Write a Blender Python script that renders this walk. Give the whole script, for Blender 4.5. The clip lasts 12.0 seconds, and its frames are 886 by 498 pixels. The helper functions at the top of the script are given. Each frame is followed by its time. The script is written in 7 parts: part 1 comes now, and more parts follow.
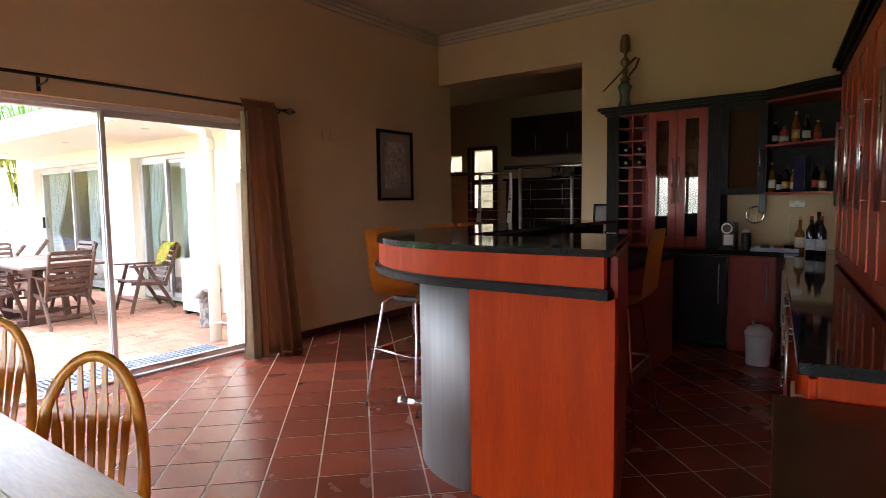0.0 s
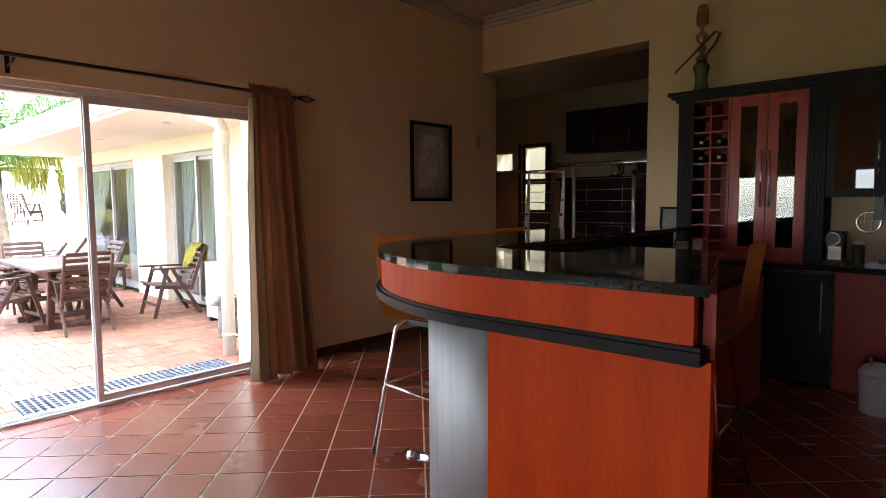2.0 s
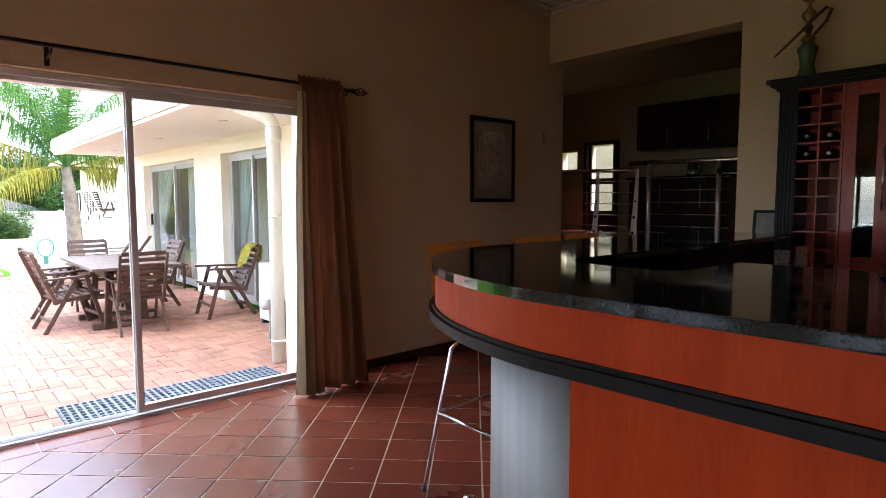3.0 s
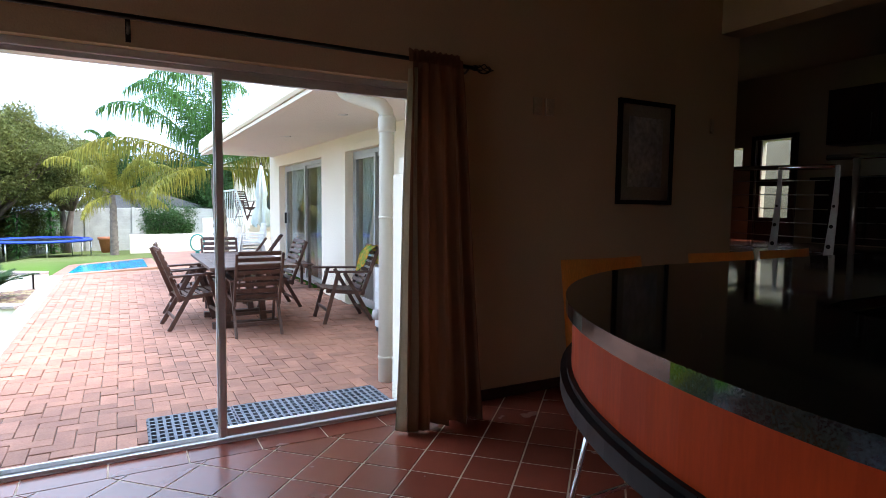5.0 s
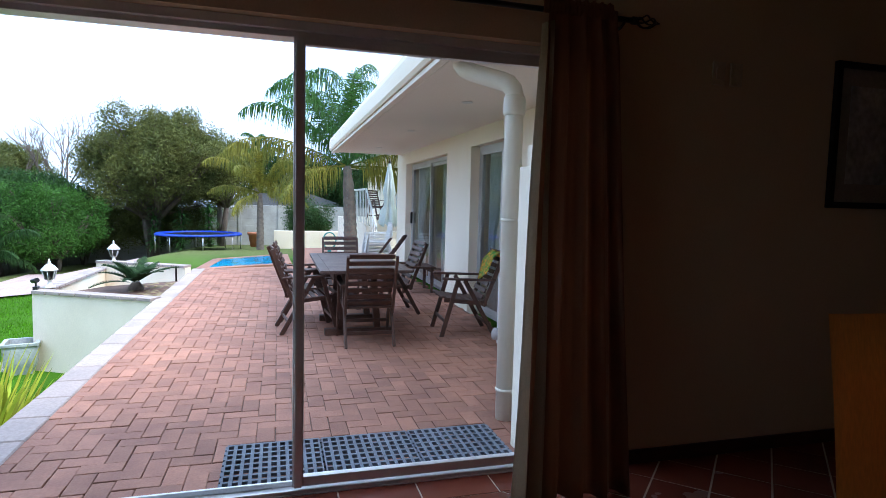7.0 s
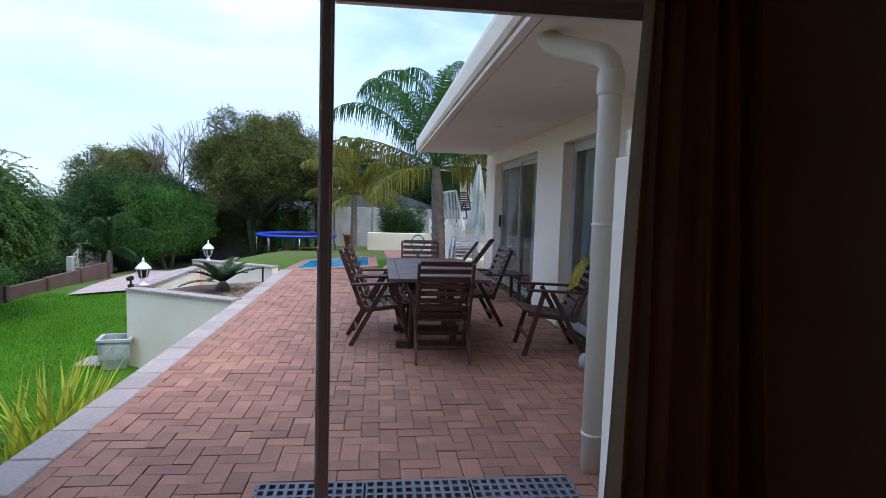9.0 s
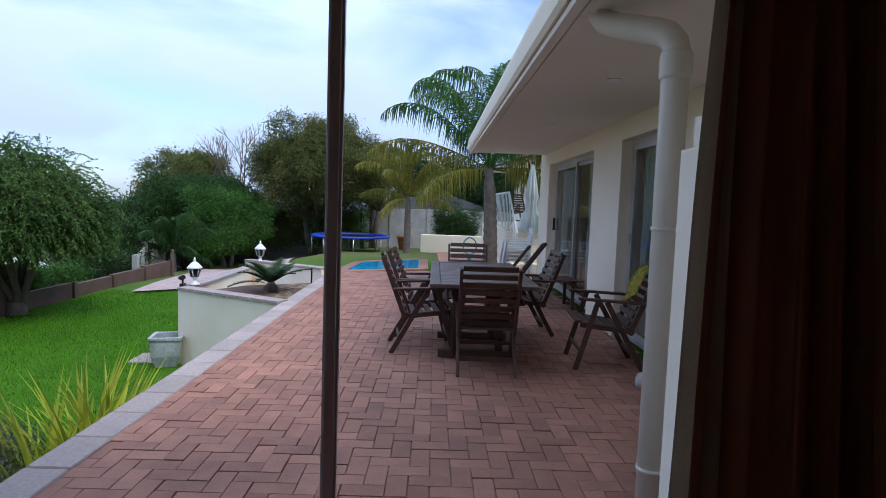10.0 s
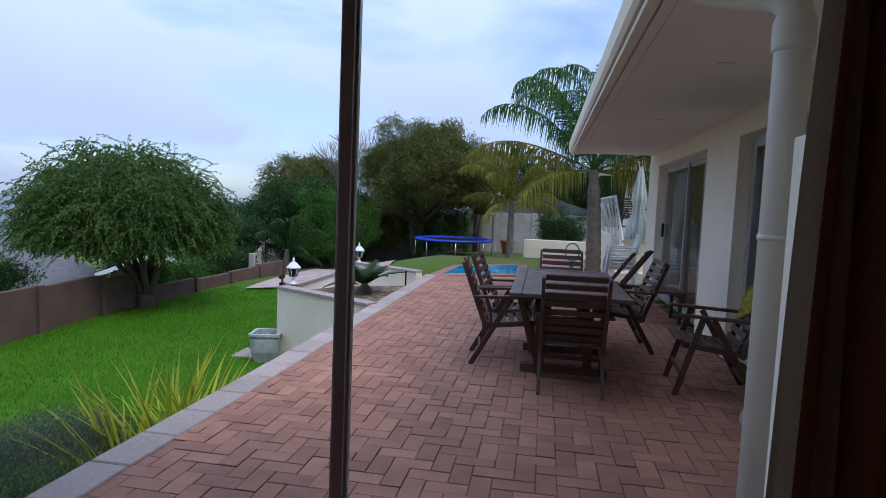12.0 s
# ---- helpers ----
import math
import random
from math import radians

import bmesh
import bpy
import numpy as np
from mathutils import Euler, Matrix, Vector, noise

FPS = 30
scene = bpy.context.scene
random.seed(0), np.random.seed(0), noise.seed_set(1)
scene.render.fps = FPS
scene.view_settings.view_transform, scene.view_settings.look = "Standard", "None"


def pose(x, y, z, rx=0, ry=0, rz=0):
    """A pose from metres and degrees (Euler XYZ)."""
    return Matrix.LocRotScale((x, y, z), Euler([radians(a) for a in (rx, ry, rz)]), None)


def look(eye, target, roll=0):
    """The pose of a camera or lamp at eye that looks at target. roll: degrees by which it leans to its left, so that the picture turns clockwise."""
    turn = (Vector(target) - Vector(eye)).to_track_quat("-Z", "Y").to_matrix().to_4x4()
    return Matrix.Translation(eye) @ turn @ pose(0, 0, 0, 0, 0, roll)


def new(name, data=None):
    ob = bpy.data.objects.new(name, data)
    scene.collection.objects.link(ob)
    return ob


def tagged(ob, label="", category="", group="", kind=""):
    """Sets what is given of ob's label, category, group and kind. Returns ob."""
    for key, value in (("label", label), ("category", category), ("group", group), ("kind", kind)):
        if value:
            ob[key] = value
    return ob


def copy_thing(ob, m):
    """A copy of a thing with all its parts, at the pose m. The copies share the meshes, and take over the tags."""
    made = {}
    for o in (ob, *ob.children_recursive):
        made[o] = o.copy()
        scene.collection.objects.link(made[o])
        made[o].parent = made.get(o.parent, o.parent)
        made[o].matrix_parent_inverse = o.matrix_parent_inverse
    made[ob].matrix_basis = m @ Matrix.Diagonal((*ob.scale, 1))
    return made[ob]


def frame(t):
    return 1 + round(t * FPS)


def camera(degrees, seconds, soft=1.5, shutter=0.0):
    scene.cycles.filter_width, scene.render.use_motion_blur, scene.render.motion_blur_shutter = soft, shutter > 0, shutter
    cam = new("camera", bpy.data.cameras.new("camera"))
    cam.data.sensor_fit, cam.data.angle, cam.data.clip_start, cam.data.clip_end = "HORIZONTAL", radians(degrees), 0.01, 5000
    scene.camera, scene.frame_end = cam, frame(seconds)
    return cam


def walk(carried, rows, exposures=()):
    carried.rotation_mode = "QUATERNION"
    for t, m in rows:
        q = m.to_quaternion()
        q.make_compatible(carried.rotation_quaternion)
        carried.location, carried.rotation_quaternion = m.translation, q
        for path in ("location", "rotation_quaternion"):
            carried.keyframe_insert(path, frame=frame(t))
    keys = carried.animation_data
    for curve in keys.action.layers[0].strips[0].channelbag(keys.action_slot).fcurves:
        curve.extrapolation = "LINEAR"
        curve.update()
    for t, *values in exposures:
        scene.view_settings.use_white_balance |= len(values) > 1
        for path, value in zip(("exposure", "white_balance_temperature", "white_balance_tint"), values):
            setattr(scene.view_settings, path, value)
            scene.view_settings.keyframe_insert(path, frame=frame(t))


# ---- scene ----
cam = camera(74.8, 12.0, soft=0.8)
PATH = [
    (0, (0.312, 0.093, 1.361), (-0.884, 1.688, 1.199), -0.8),
    (0.5, (0.264, 0.297, 1.349), (-0.944, 1.883, 1.188), -0.8),
    (1, (0.216, 0.485, 1.365), (-1.02, 2.05, 1.204), -0.8),
    (1.5, (0.124, 0.616, 1.359), (-1.158, 2.143, 1.2), -0.7),
    (2, (-0.039, 0.809, 1.367), (-1.381, 2.284, 1.208), -0.4),
    (2.5, (-0.188, 0.952, 1.368), (-1.6, 2.36, 1.207), -0.3),
    (3, (-0.343, 1.099, 1.382), (-1.825, 2.432, 1.222), -0.1),
    (3.5, (-0.491, 1.25, 1.396), (-2.061, 2.478, 1.235), 0.1),
    (5.5, (-1.144, 1.739, 1.359), (-2.941, 2.604, 1.206), 0.8),
    (6, (-1.331, 1.852, 1.371), (-3.181, 2.596, 1.214), 0.9),
    (6.5, (-1.492, 1.923, 1.356), (-3.38, 2.565, 1.199), 1.1),
    (7, (-1.704, 1.999, 1.357), (-3.62, 2.548, 1.2), 1.4),
    (9, (-2.283, 2.278, 1.347), (-4.264, 2.504, 1.191), 1.7),
    (9.5, (-2.417, 2.327, 1.331), (-4.407, 2.461, 1.178), 1.8),
    (10, (-2.587, 2.402, 1.338), (-4.581, 2.436, 1.184), 2.0),
    (10.5, (-2.709, 2.465, 1.348), (-4.702, 2.412, 1.191), 2.1),
    (11, (-2.809, 2.537, 1.338), (-4.798, 2.392, 1.185), 2.2),
    (11.5, (-2.863, 2.590, 1.337), (-4.843, 2.348, 1.183), 2.4),
    (12, (-2.902, 2.610, 1.332), (-4.867, 2.273, 1.178), 2.4),
]
walk(cam, [(t, look(eye, target, roll)) for t, eye, target, roll in PATH],
     exposures=[(0, 3.62, 7600, 18), (1.5, 3.55, 7550, 17), (3.0, 3.0, 7050, 15), (3.7, 2.65, 6750, 13), (5.3, 1.78, 6350, 11), (6.5, 1.33, 6100, 11),
                (7.2, 1.0, 5950, 11), (9.0, 0.32, 6050, 15), (12.0, -0.17, 6050, 17)])


# ---- world, sun, exposure ----
world = bpy.data.worlds.new("sky")
scene.world = world
world.use_nodes = True
wt = world.node_tree
wt.nodes.clear()


def wnode(kind, **vals):
    n = wt.nodes.new(kind)
    for k, v in vals.items():
        n.inputs[k].default_value = v
    return n


sky = wt.nodes.new("ShaderNodeTexSky")
sky.sky_type, sky.sun_disc = "NISHITA", False
sky.sun_elevation, sky.sun_rotation = radians(55), radians(37)
wco = wt.nodes.new("ShaderNodeTexCoord")
wmap = wt.nodes.new("ShaderNodeMapping")
wmap.inputs["Scale"].default_value = (1.0, 1.0, 2.8)
cloud = wnode("ShaderNodeTexNoise", Scale=2.1, Detail=7.0, Roughness=0.5, Distortion=0.35)
ramp = wt.nodes.new("ShaderNodeValToRGB")
ramp.color_ramp.elements[0].position, ramp.color_ramp.elements[0].color = 0.38, (0.16, 0.16, 0.16, 1)
ramp.color_ramp.elements[1].position, ramp.color_ramp.elements[1].color = 0.56, (0.97, 0.97, 0.97, 1)
cloudcol = wt.nodes.new("ShaderNodeValToRGB")
cloudcol.color_ramp.elements[0].position, cloudcol.color_ramp.elements[0].color = 0.42, (6.4, 8.1, 10.6, 1)
cloudcol.color_ramp.elements[1].position, cloudcol.color_ramp.elements[1].color = 0.80, (5.6, 7.0, 9.2, 1)
mixsky = wt.nodes.new("ShaderNodeMix")
mixsky.data_type = "RGBA"
bg = wnode("ShaderNodeBackground", Strength=0.088)
sep = wt.nodes.new("ShaderNodeSeparateXYZ")
lift = wnode("ShaderNodeMapRange")
for k, v in (("From Min", 0.0), ("From Max", 1.0), ("To Min", 1.0), ("To Max", 2.8)):
    lift.inputs[k].default_value = v
brighter = wt.nodes.new("ShaderNodeVectorMath")
brighter.operation = "SCALE"
clear = wt.nodes.new("ShaderNodeVectorMath")
clear.operation = "MULTIPLY"
clear.inputs[1].default_value = (1.9, 2.2, 2.5)
wout = wt.nodes.new("ShaderNodeOutputWorld")
for a, b in ((wco.outputs["Generated"], wmap.inputs["Vector"]), (wmap.outputs["Vector"], cloud.inputs["Vector"]),
             (cloud.outputs["Fac"], ramp.inputs["Fac"]), (cloud.outputs["Fac"], cloudcol.inputs["Fac"]),
             (ramp.outputs["Color"], mixsky.inputs["Factor"]), (sky.outputs["Color"], clear.inputs[0]), (clear.outputs["Vector"], mixsky.inputs["A"]),
             (wco.outputs["Generated"], sep.inputs["Vector"]), (sep.outputs["Z"], lift.inputs["Value"]),
             (lift.outputs["Result"], brighter.inputs["Scale"]), (cloudcol.outputs["Color"], brighter.inputs[0]), (brighter.outputs["Vector"], mixsky.inputs["B"]), (mixsky.outputs["Result"], bg.inputs["Color"]),
             (bg.outputs["Background"], wout.inputs["Surface"])):
    wt.links.new(a, b)

sun = new("sun", bpy.data.lights.new("sun", "SUN"))
sun.data.energy, sun.data.angle, sun.data.color = 1.6, radians(20), (1.0, 0.95, 0.88)
sun.matrix_world = look((12, 16, 29), (0, 0, 0))


# ---- materials ----
def mat(name, c1, c2=None, rough=0.5, scale=6.0, detail=5.0, bump=0.0, bscale=60.0, metal=0.0, spec=0.5, coat=0.0,
        stretch=(1, 1, 1), rnd=0.0, island=0.0, fine=0.12, rvar=0.1):
    m = bpy.data.materials.new(name)
    m.use_nodes = True
    nt = m.node_tree
    L = nt.links.new
    bs = nt.nodes["Principled BSDF"]
    co = nt.nodes.new("ShaderNodeTexCoord")
    mp = nt.nodes.new("ShaderNodeMapping")
    mp.inputs["Scale"].default_value = stretch
    mp.inputs["Location"].default_value = (3.71, 1.37, 2.19)
    L(co.outputs["Object"], mp.inputs["Vector"])
    if rnd:
        oi, spread = nt.nodes.new("ShaderNodeObjectInfo"), nt.nodes.new("ShaderNodeVectorMath")
        spread.operation = "MULTIPLY_ADD"
        spread.inputs[1].default_value, spread.inputs[2].default_value = (37.0, 53.0, 11.0), (3.71, 1.37, 2.19)
        L(oi.outputs["Random"], spread.inputs[0])
        L(spread.outputs["Vector"], mp.inputs["Location"])
    n1 = nt.nodes.new("ShaderNodeTexNoise")
    n1.inputs["Scale"].default_value, n1.inputs["Detail"].default_value = scale, detail
    L(mp.outputs["Vector"], n1.inputs["Vector"])
    rp = nt.nodes.new("ShaderNodeMapRange")
    rp.inputs["From Min"].default_value, rp.inputs["From Max"].default_value = 0.32, 0.68
    L(n1.outputs["Fac"], rp.inputs["Value"])
    mx = nt.nodes.new("ShaderNodeMix")
    mx.data_type = "RGBA"
    mx.inputs["A"].default_value = (*c1, 1)
    mx.inputs["B"].default_value = (*(c2 or [v * 0.82 for v in c1]), 1)
    L(rp.outputs["Result"], mx.inputs["Factor"])
    n2 = nt.nodes.new("ShaderNodeTexNoise")
    n2.inputs["Scale"].default_value, n2.inputs["Detail"].default_value = bscale, 4.0
    L(mp.outputs["Vector"], n2.inputs["Vector"])
    val = nt.nodes.new("ShaderNodeMapRange")
    val.inputs["From Min"].default_value, val.inputs["From Max"].default_value = 0.3, 0.7
    val.inputs["To Min"].default_value, val.inputs["To Max"].default_value = 1 - fine, 1 + fine
    L(n2.outputs["Fac"], val.inputs["Value"])
    hs = nt.nodes.new("ShaderNodeHueSaturation")
    L(mx.outputs["Result"], hs.inputs["Color"])
    last = val.outputs["Result"]
    for amount, kind, sock in ((rnd, "ShaderNodeObjectInfo", "Random"), (island, "ShaderNodeNewGeometry", "Random Per Island")):
        if amount:
            src = nt.nodes.new(kind)
            mr = nt.nodes.new("ShaderNodeMapRange")
            mr.inputs["To Min"].default_value, mr.inputs["To Max"].default_value = 1 - amount, 1 + amount
            L(src.outputs[sock], mr.inputs["Value"])
            mu = nt.nodes.new("ShaderNodeMath")
            mu.operation = "MULTIPLY"
            L(last, mu.inputs[0])
            L(mr.outputs["Result"], mu.inputs[1])
            last = mu.outputs["Value"]
    L(last, hs.inputs["Value"])
    L(hs.outputs["Color"], bs.inputs["Base Color"])
    rr = nt.nodes.new("ShaderNodeMapRange")
    rr.inputs["To Min"].default_value = max(0.02, rough - rvar * rough)
    rr.inputs["To Max"].default_value = min(1.0, rough + rvar * rough)
    L(n1.outputs["Fac"], rr.inputs["Value"])
    L(rr.outputs["Result"], bs.inputs["Roughness"])
    bs.inputs["Metallic"].default_value = metal
    bs.inputs["Specular IOR Level"].default_value = spec
    bs.inputs["Coat Weight"].default_value = coat
    bs.inputs["Coat Roughness"].default_value = 0.12
    if bump:
        bp = nt.nodes.new("ShaderNodeBump")
        bp.inputs["Strength"].default_value, bp.inputs["Distance"].default_value = bump, 0.01
        L(n2.outputs["Fac"], bp.inputs["Height"])
        L(bp.outputs["Normal"], bs.inputs["Normal"])
    return m


def pane(name, tint=(1, 1, 1), rough=0.0, ior=1.45):
    """A thin sheet of glass: clear, with the gloss of its two faces."""
    m = bpy.data.materials.new(name)
    m.use_nodes = True
    nt = m.node_tree
    nt.nodes.clear()
    tr, gl = nt.nodes.new("ShaderNodeBsdfTransparent"), nt.nodes.new("ShaderNodeBsdfGlossy")
    tr.inputs["Color"].default_value = (*tint, 1)
    gl.inputs["Roughness"].default_value = rough
    fr, mx, out = nt.nodes.new("ShaderNodeFresnel"), nt.nodes.new("ShaderNodeMixShader"), nt.nodes.new("ShaderNodeOutputMaterial")
    fr.inputs["IOR"].default_value = ior
    nt.links.new(fr.outputs["Fac"], mx.inputs["Fac"])
    nt.links.new(tr.outputs["BSDF"], mx.inputs[1])
    nt.links.new(gl.outputs["BSDF"], mx.inputs[2])
    nt.links.new(mx.outputs["Shader"], out.inputs["Surface"])
    return m


def translucent(m, amount):
    """Lets part of the light through a cloth or leaf."""
    nt = m.node_tree
    bs, out = nt.nodes["Principled BSDF"], nt.nodes["Material Output"]
    tl, mx = nt.nodes.new("ShaderNodeBsdfTranslucent"), nt.nodes.new("ShaderNodeMixShader")
    nt.links.new(nt.nodes["Hue/Saturation/Value"].outputs["Color"], tl.inputs["Color"])
    mx.inputs["Fac"].default_value = amount
    nt.links.new(bs.outputs["BSDF"], mx.inputs[1])
    nt.links.new(tl.outputs["BSDF"], mx.inputs[2])
    nt.links.new(mx.outputs["Shader"], out.inputs["Surface"])
    return m


def leafy(name, c1, c2, rough=0.55, island=0.35):
    return translucent(mat(name, c1, c2, rough=rough, scale=1.3, bscale=9, fine=0.2, island=island, spec=0.15), 0.3)


PLASTER = mat("cream_plaster", (0.60, 0.43, 0.265), (0.55, 0.39, 0.235), rough=0.85, scale=1.2, bscale=90, bump=0.12, fine=0.03)
CEIL = mat("ceiling_paint", (0.50, 0.43, 0.33), (0.45, 0.385, 0.295), rough=0.9, scale=0.8, bscale=70, fine=0.02)
WHITEWALL = mat("white_exterior_plaster", (0.88, 0.79, 0.64), (0.82, 0.73, 0.58), rough=0.85, scale=1.5, bscale=80, bump=0.2, fine=0.04)
SOFFIT = mat("soffit_board", (0.84, 0.78, 0.70), (0.79, 0.73, 0.65), rough=0.8, scale=0.7, bscale=40, fine=0.03)
CREAMWALL = mat("cream_garden_wall", (0.86, 0.75, 0.58), (0.79, 0.68, 0.51), rough=0.9, scale=2.0, bscale=60, bump=0.2, fine=0.05)
TILE = mat("terracotta_tile", (0.228, 0.050, 0.026), (0.192, 0.041, 0.022), rough=0.27, spec=0.6, scale=3.0, bscale=45, bump=0.0, fine=0.0, rnd=0.16, rvar=0.05)
TILEJ = mat("terracotta_tile_far", (0.228, 0.050, 0.026), (0.192, 0.041, 0.022), rough=0.27, spec=0.6, scale=3.0, bscale=45, bump=0.0, fine=0.0, island=0.16, rvar=0.05)
GROUT = mat("tile_grout", (0.66, 0.50, 0.36), (0.54, 0.40, 0.28), rough=0.9, scale=4, bscale=80, bump=0.2)
BRICK = mat("clay_paver", (0.38, 0.175, 0.108), (0.285, 0.130, 0.088), rough=0.8, scale=5, bscale=70, bump=0.3, rnd=0.2, fine=0.1)
BRICKJ = mat("clay_paver_far", (0.38, 0.175, 0.108), (0.285, 0.130, 0.088), rough=0.8, scale=1.5, bscale=40, bump=0.3, island=0.2, fine=0.1)
SAND = mat("paver_joint_sand", (0.23, 0.14, 0.10), (0.10, 0.065, 0.05), rough=0.95, scale=3, bscale=50, bump=0.3)
COPING = mat("pale_coping_paver", (0.42, 0.33, 0.285), (0.34, 0.28, 0.25), rough=0.85, scale=3, bscale=50, bump=0.25, rnd=0.1)
SKIRT = mat("dark_wood_skirting", (0.060, 0.020, 0.012), (0.035, 0.012, 0.008), rough=0.4, scale=8, stretch=(4, 1, 4))
CHERRY = mat("cherry_veneer", (0.54, 0.052, 0.004), (0.43, 0.037, 0.003), rough=0.5, scale=2.2, bscale=26, stretch=(6, 6, 0.7), fine=0.09, coat=0.0, spec=0.18)
CHERRYD = mat("mahogany_cabinet_wood", (0.36, 0.055, 0.038), (0.27, 0.040, 0.028), rough=0.34, scale=2.2, bscale=26, stretch=(6, 6, 0.7), fine=0.12, coat=0.10, spec=0.3)
CHERRYM = mat("red_mahogany_door_wood", (0.42, 0.055, 0.016), (0.32, 0.038, 0.012), rough=0.35, scale=2.2, bscale=26, stretch=(6, 6, 0.7), fine=0.12, coat=0.12, spec=0.35)
BLACKWOOD = mat("black_stained_wood", (0.014, 0.011, 0.012), (0.009, 0.007, 0.008), rough=0.5, scale=4, stretch=(5, 5, 1), fine=0.2, spec=0.18)
GRANITE = mat("black_granite", (0.012, 0.014, 0.014), (0.022, 0.027, 0.026), rough=0.06, scale=160, bscale=320, detail=2, fine=0.4, spec=0.55)
STEEL = mat("brushed_steel_sheet", (0.34, 0.33, 0.32), (0.29, 0.28, 0.27), rough=0.6, metal=0.7, scale=1.5, bscale=120, stretch=(14, 14, 0.4), fine=0.06)
CHROME = mat("chrome", (0.75, 0.75, 0.76), (0.7, 0.7, 0.71), rough=0.1, metal=1.0, scale=4, fine=0.02)
SATIN = mat("satin_steel", (0.62, 0.61, 0.60), (0.55, 0.54, 0.53), rough=0.28, metal=1.0, scale=6, fine=0.04)
ALU = mat("aluminium_door_frame", (0.74, 0.72, 0.70), (0.68, 0.66, 0.64), rough=0.4, metal=0.35, scale=3, fine=0.03)
IRON = mat("dark_bronze_iron", (0.030, 0.020, 0.016), (0.018, 0.012, 0.010), rough=0.45, metal=0.6, scale=10)
GLASS = pane("clear_glass")
DARKGLASS = pane("smoked_cabinet_glass", (0.30, 0.29, 0.29), ior=2.0)
TINTGLASS = pane("patio_door_glass", (0.86, 0.89, 0.87), ior=1.8)
CURTAIN = translucent(mat("rust_curtain_cloth", (0.31, 0.138, 0.062), (0.235, 0.100, 0.044), rough=0.55, scale=3, bscale=300, bump=0.15, stretch=(1, 1, 0.4), fine=0.1), 0.03)
LINING = translucent(mat("curtain_lining", (0.50, 0.40, 0.27), (0.43, 0.34, 0.22), rough=0.8, scale=3, bscale=200), 0.15)
NET = translucent(mat("pale_net_curtain", (0.84, 0.87, 0.84), (0.78, 0.81, 0.78), rough=0.9, scale=5, bscale=200), 0.4)
TEAK = mat("weathered_hardwood", (0.105, 0.050, 0.034), (0.060, 0.030, 0.022), rough=0.55, scale=4, bscale=60, stretch=(2, 2, 2), bump=0.2, fine=0.25, rnd=0.12)
TEAKG = mat("greyed_hardwood_top", (0.17, 0.115, 0.095), (0.11, 0.075, 0.065), rough=0.5, scale=4, bscale=60, bump=0.2, fine=0.2, rnd=0.12)
HONEY = mat("honey_varnished_pine", (0.82, 0.38, 0.042), (0.70, 0.29, 0.030), rough=0.25, scale=4, bscale=40, stretch=(4, 4, 0.8), coat=0.3)
PALETOP = mat("pale_pine_tabletop", (0.76, 0.67, 0.48), (0.66, 0.56, 0.38), rough=0.32, scale=2.5, bscale=30, stretch=(0.6, 5, 5), fine=0.1)
BEECH = mat("bent_beech_ply", (0.68, 0.29, 0.058), (0.60, 0.24, 0.047), rough=0.3, scale=3, bscale=50, stretch=(5, 1, 1), coat=0.2)
PIPE = mat("cream_plastic_pipe", (0.76, 0.72, 0.62), (0.70, 0.66, 0.56), rough=0.5, scale=3, fine=0.04)
RUBBER = mat("grey_rubber_mat", (0.17, 0.19, 0.22), (0.12, 0.14, 0.165), rough=0.8, scale=5, bscale=80, bump=0.2)
GRASS = mat("lawn_soil", (0.056, 0.155, 0.007), (0.040, 0.110, 0.005), rough=1.0, spec=0.1, scale=1.2, bscale=90, bump=0.6, fine=0.35)
gt = GRASS.node_tree
gco, gsep, gfar, gdry = (gt.nodes.new(k) for k in ("ShaderNodeTexCoord", "ShaderNodeSeparateXYZ", "ShaderNodeMapRange", "ShaderNodeMix"))
gdry.data_type = "RGBA"
gdry.inputs["B"].default_value = (0.105, 0.125, 0.038, 1)          # drier, yellower grass past the pool
gfar.inputs["From Min"].default_value, gfar.inputs["From Max"].default_value = -17.0, -22.0
gt.links.new(gco.outputs["Object"], gsep.inputs["Vector"])
gt.links.new(gsep.outputs["X"], gfar.inputs["Value"])
gt.links.new(gfar.outputs["Result"], gdry.inputs["Factor"])
gt.links.new(gt.nodes["Hue/Saturation/Value"].outputs["Color"], gdry.inputs["A"])
gt.links.new(gdry.outputs["Result"], gt.nodes["Principled BSDF"].inputs["Base Color"])
SOIL = mat("garden_soil", (0.055, 0.036, 0.024), (0.035, 0.023, 0.016), rough=0.95, scale=4, bscale=40, bump=0.5)
CONC = mat("precast_concrete", (0.44, 0.42, 0.37), (0.33, 0.315, 0.28), rough=0.9, scale=2, bscale=40, bump=0.2, fine=0.1)
BARK = mat("tree_bark", (0.14, 0.105, 0.08), (0.08, 0.06, 0.045), rough=0.9, scale=6, bscale=30, bump=0.5, stretch=(2, 2, 0.5))
PALMBARK = mat("palm_bark", (0.20, 0.16, 0.125), (0.12, 0.095, 0.075), rough=0.9, scale=9, bscale=30, bump=0.6)
WHITE = mat("white_painted_metal", (0.80, 0.80, 0.78), (0.74, 0.74, 0.72), rough=0.4, scale=5, fine=0.04)
BLACKP = mat("black_plastic", (0.015, 0.015, 0.016), (0.010, 0.010, 0.011), rough=0.35, scale=8)
WATER = mat("pool_water", (0.02, 0.36, 0.60), (0.015, 0.28, 0.50), rough=0.05, scale=1.5, bscale=7, bump=0.1, spec=0.5)
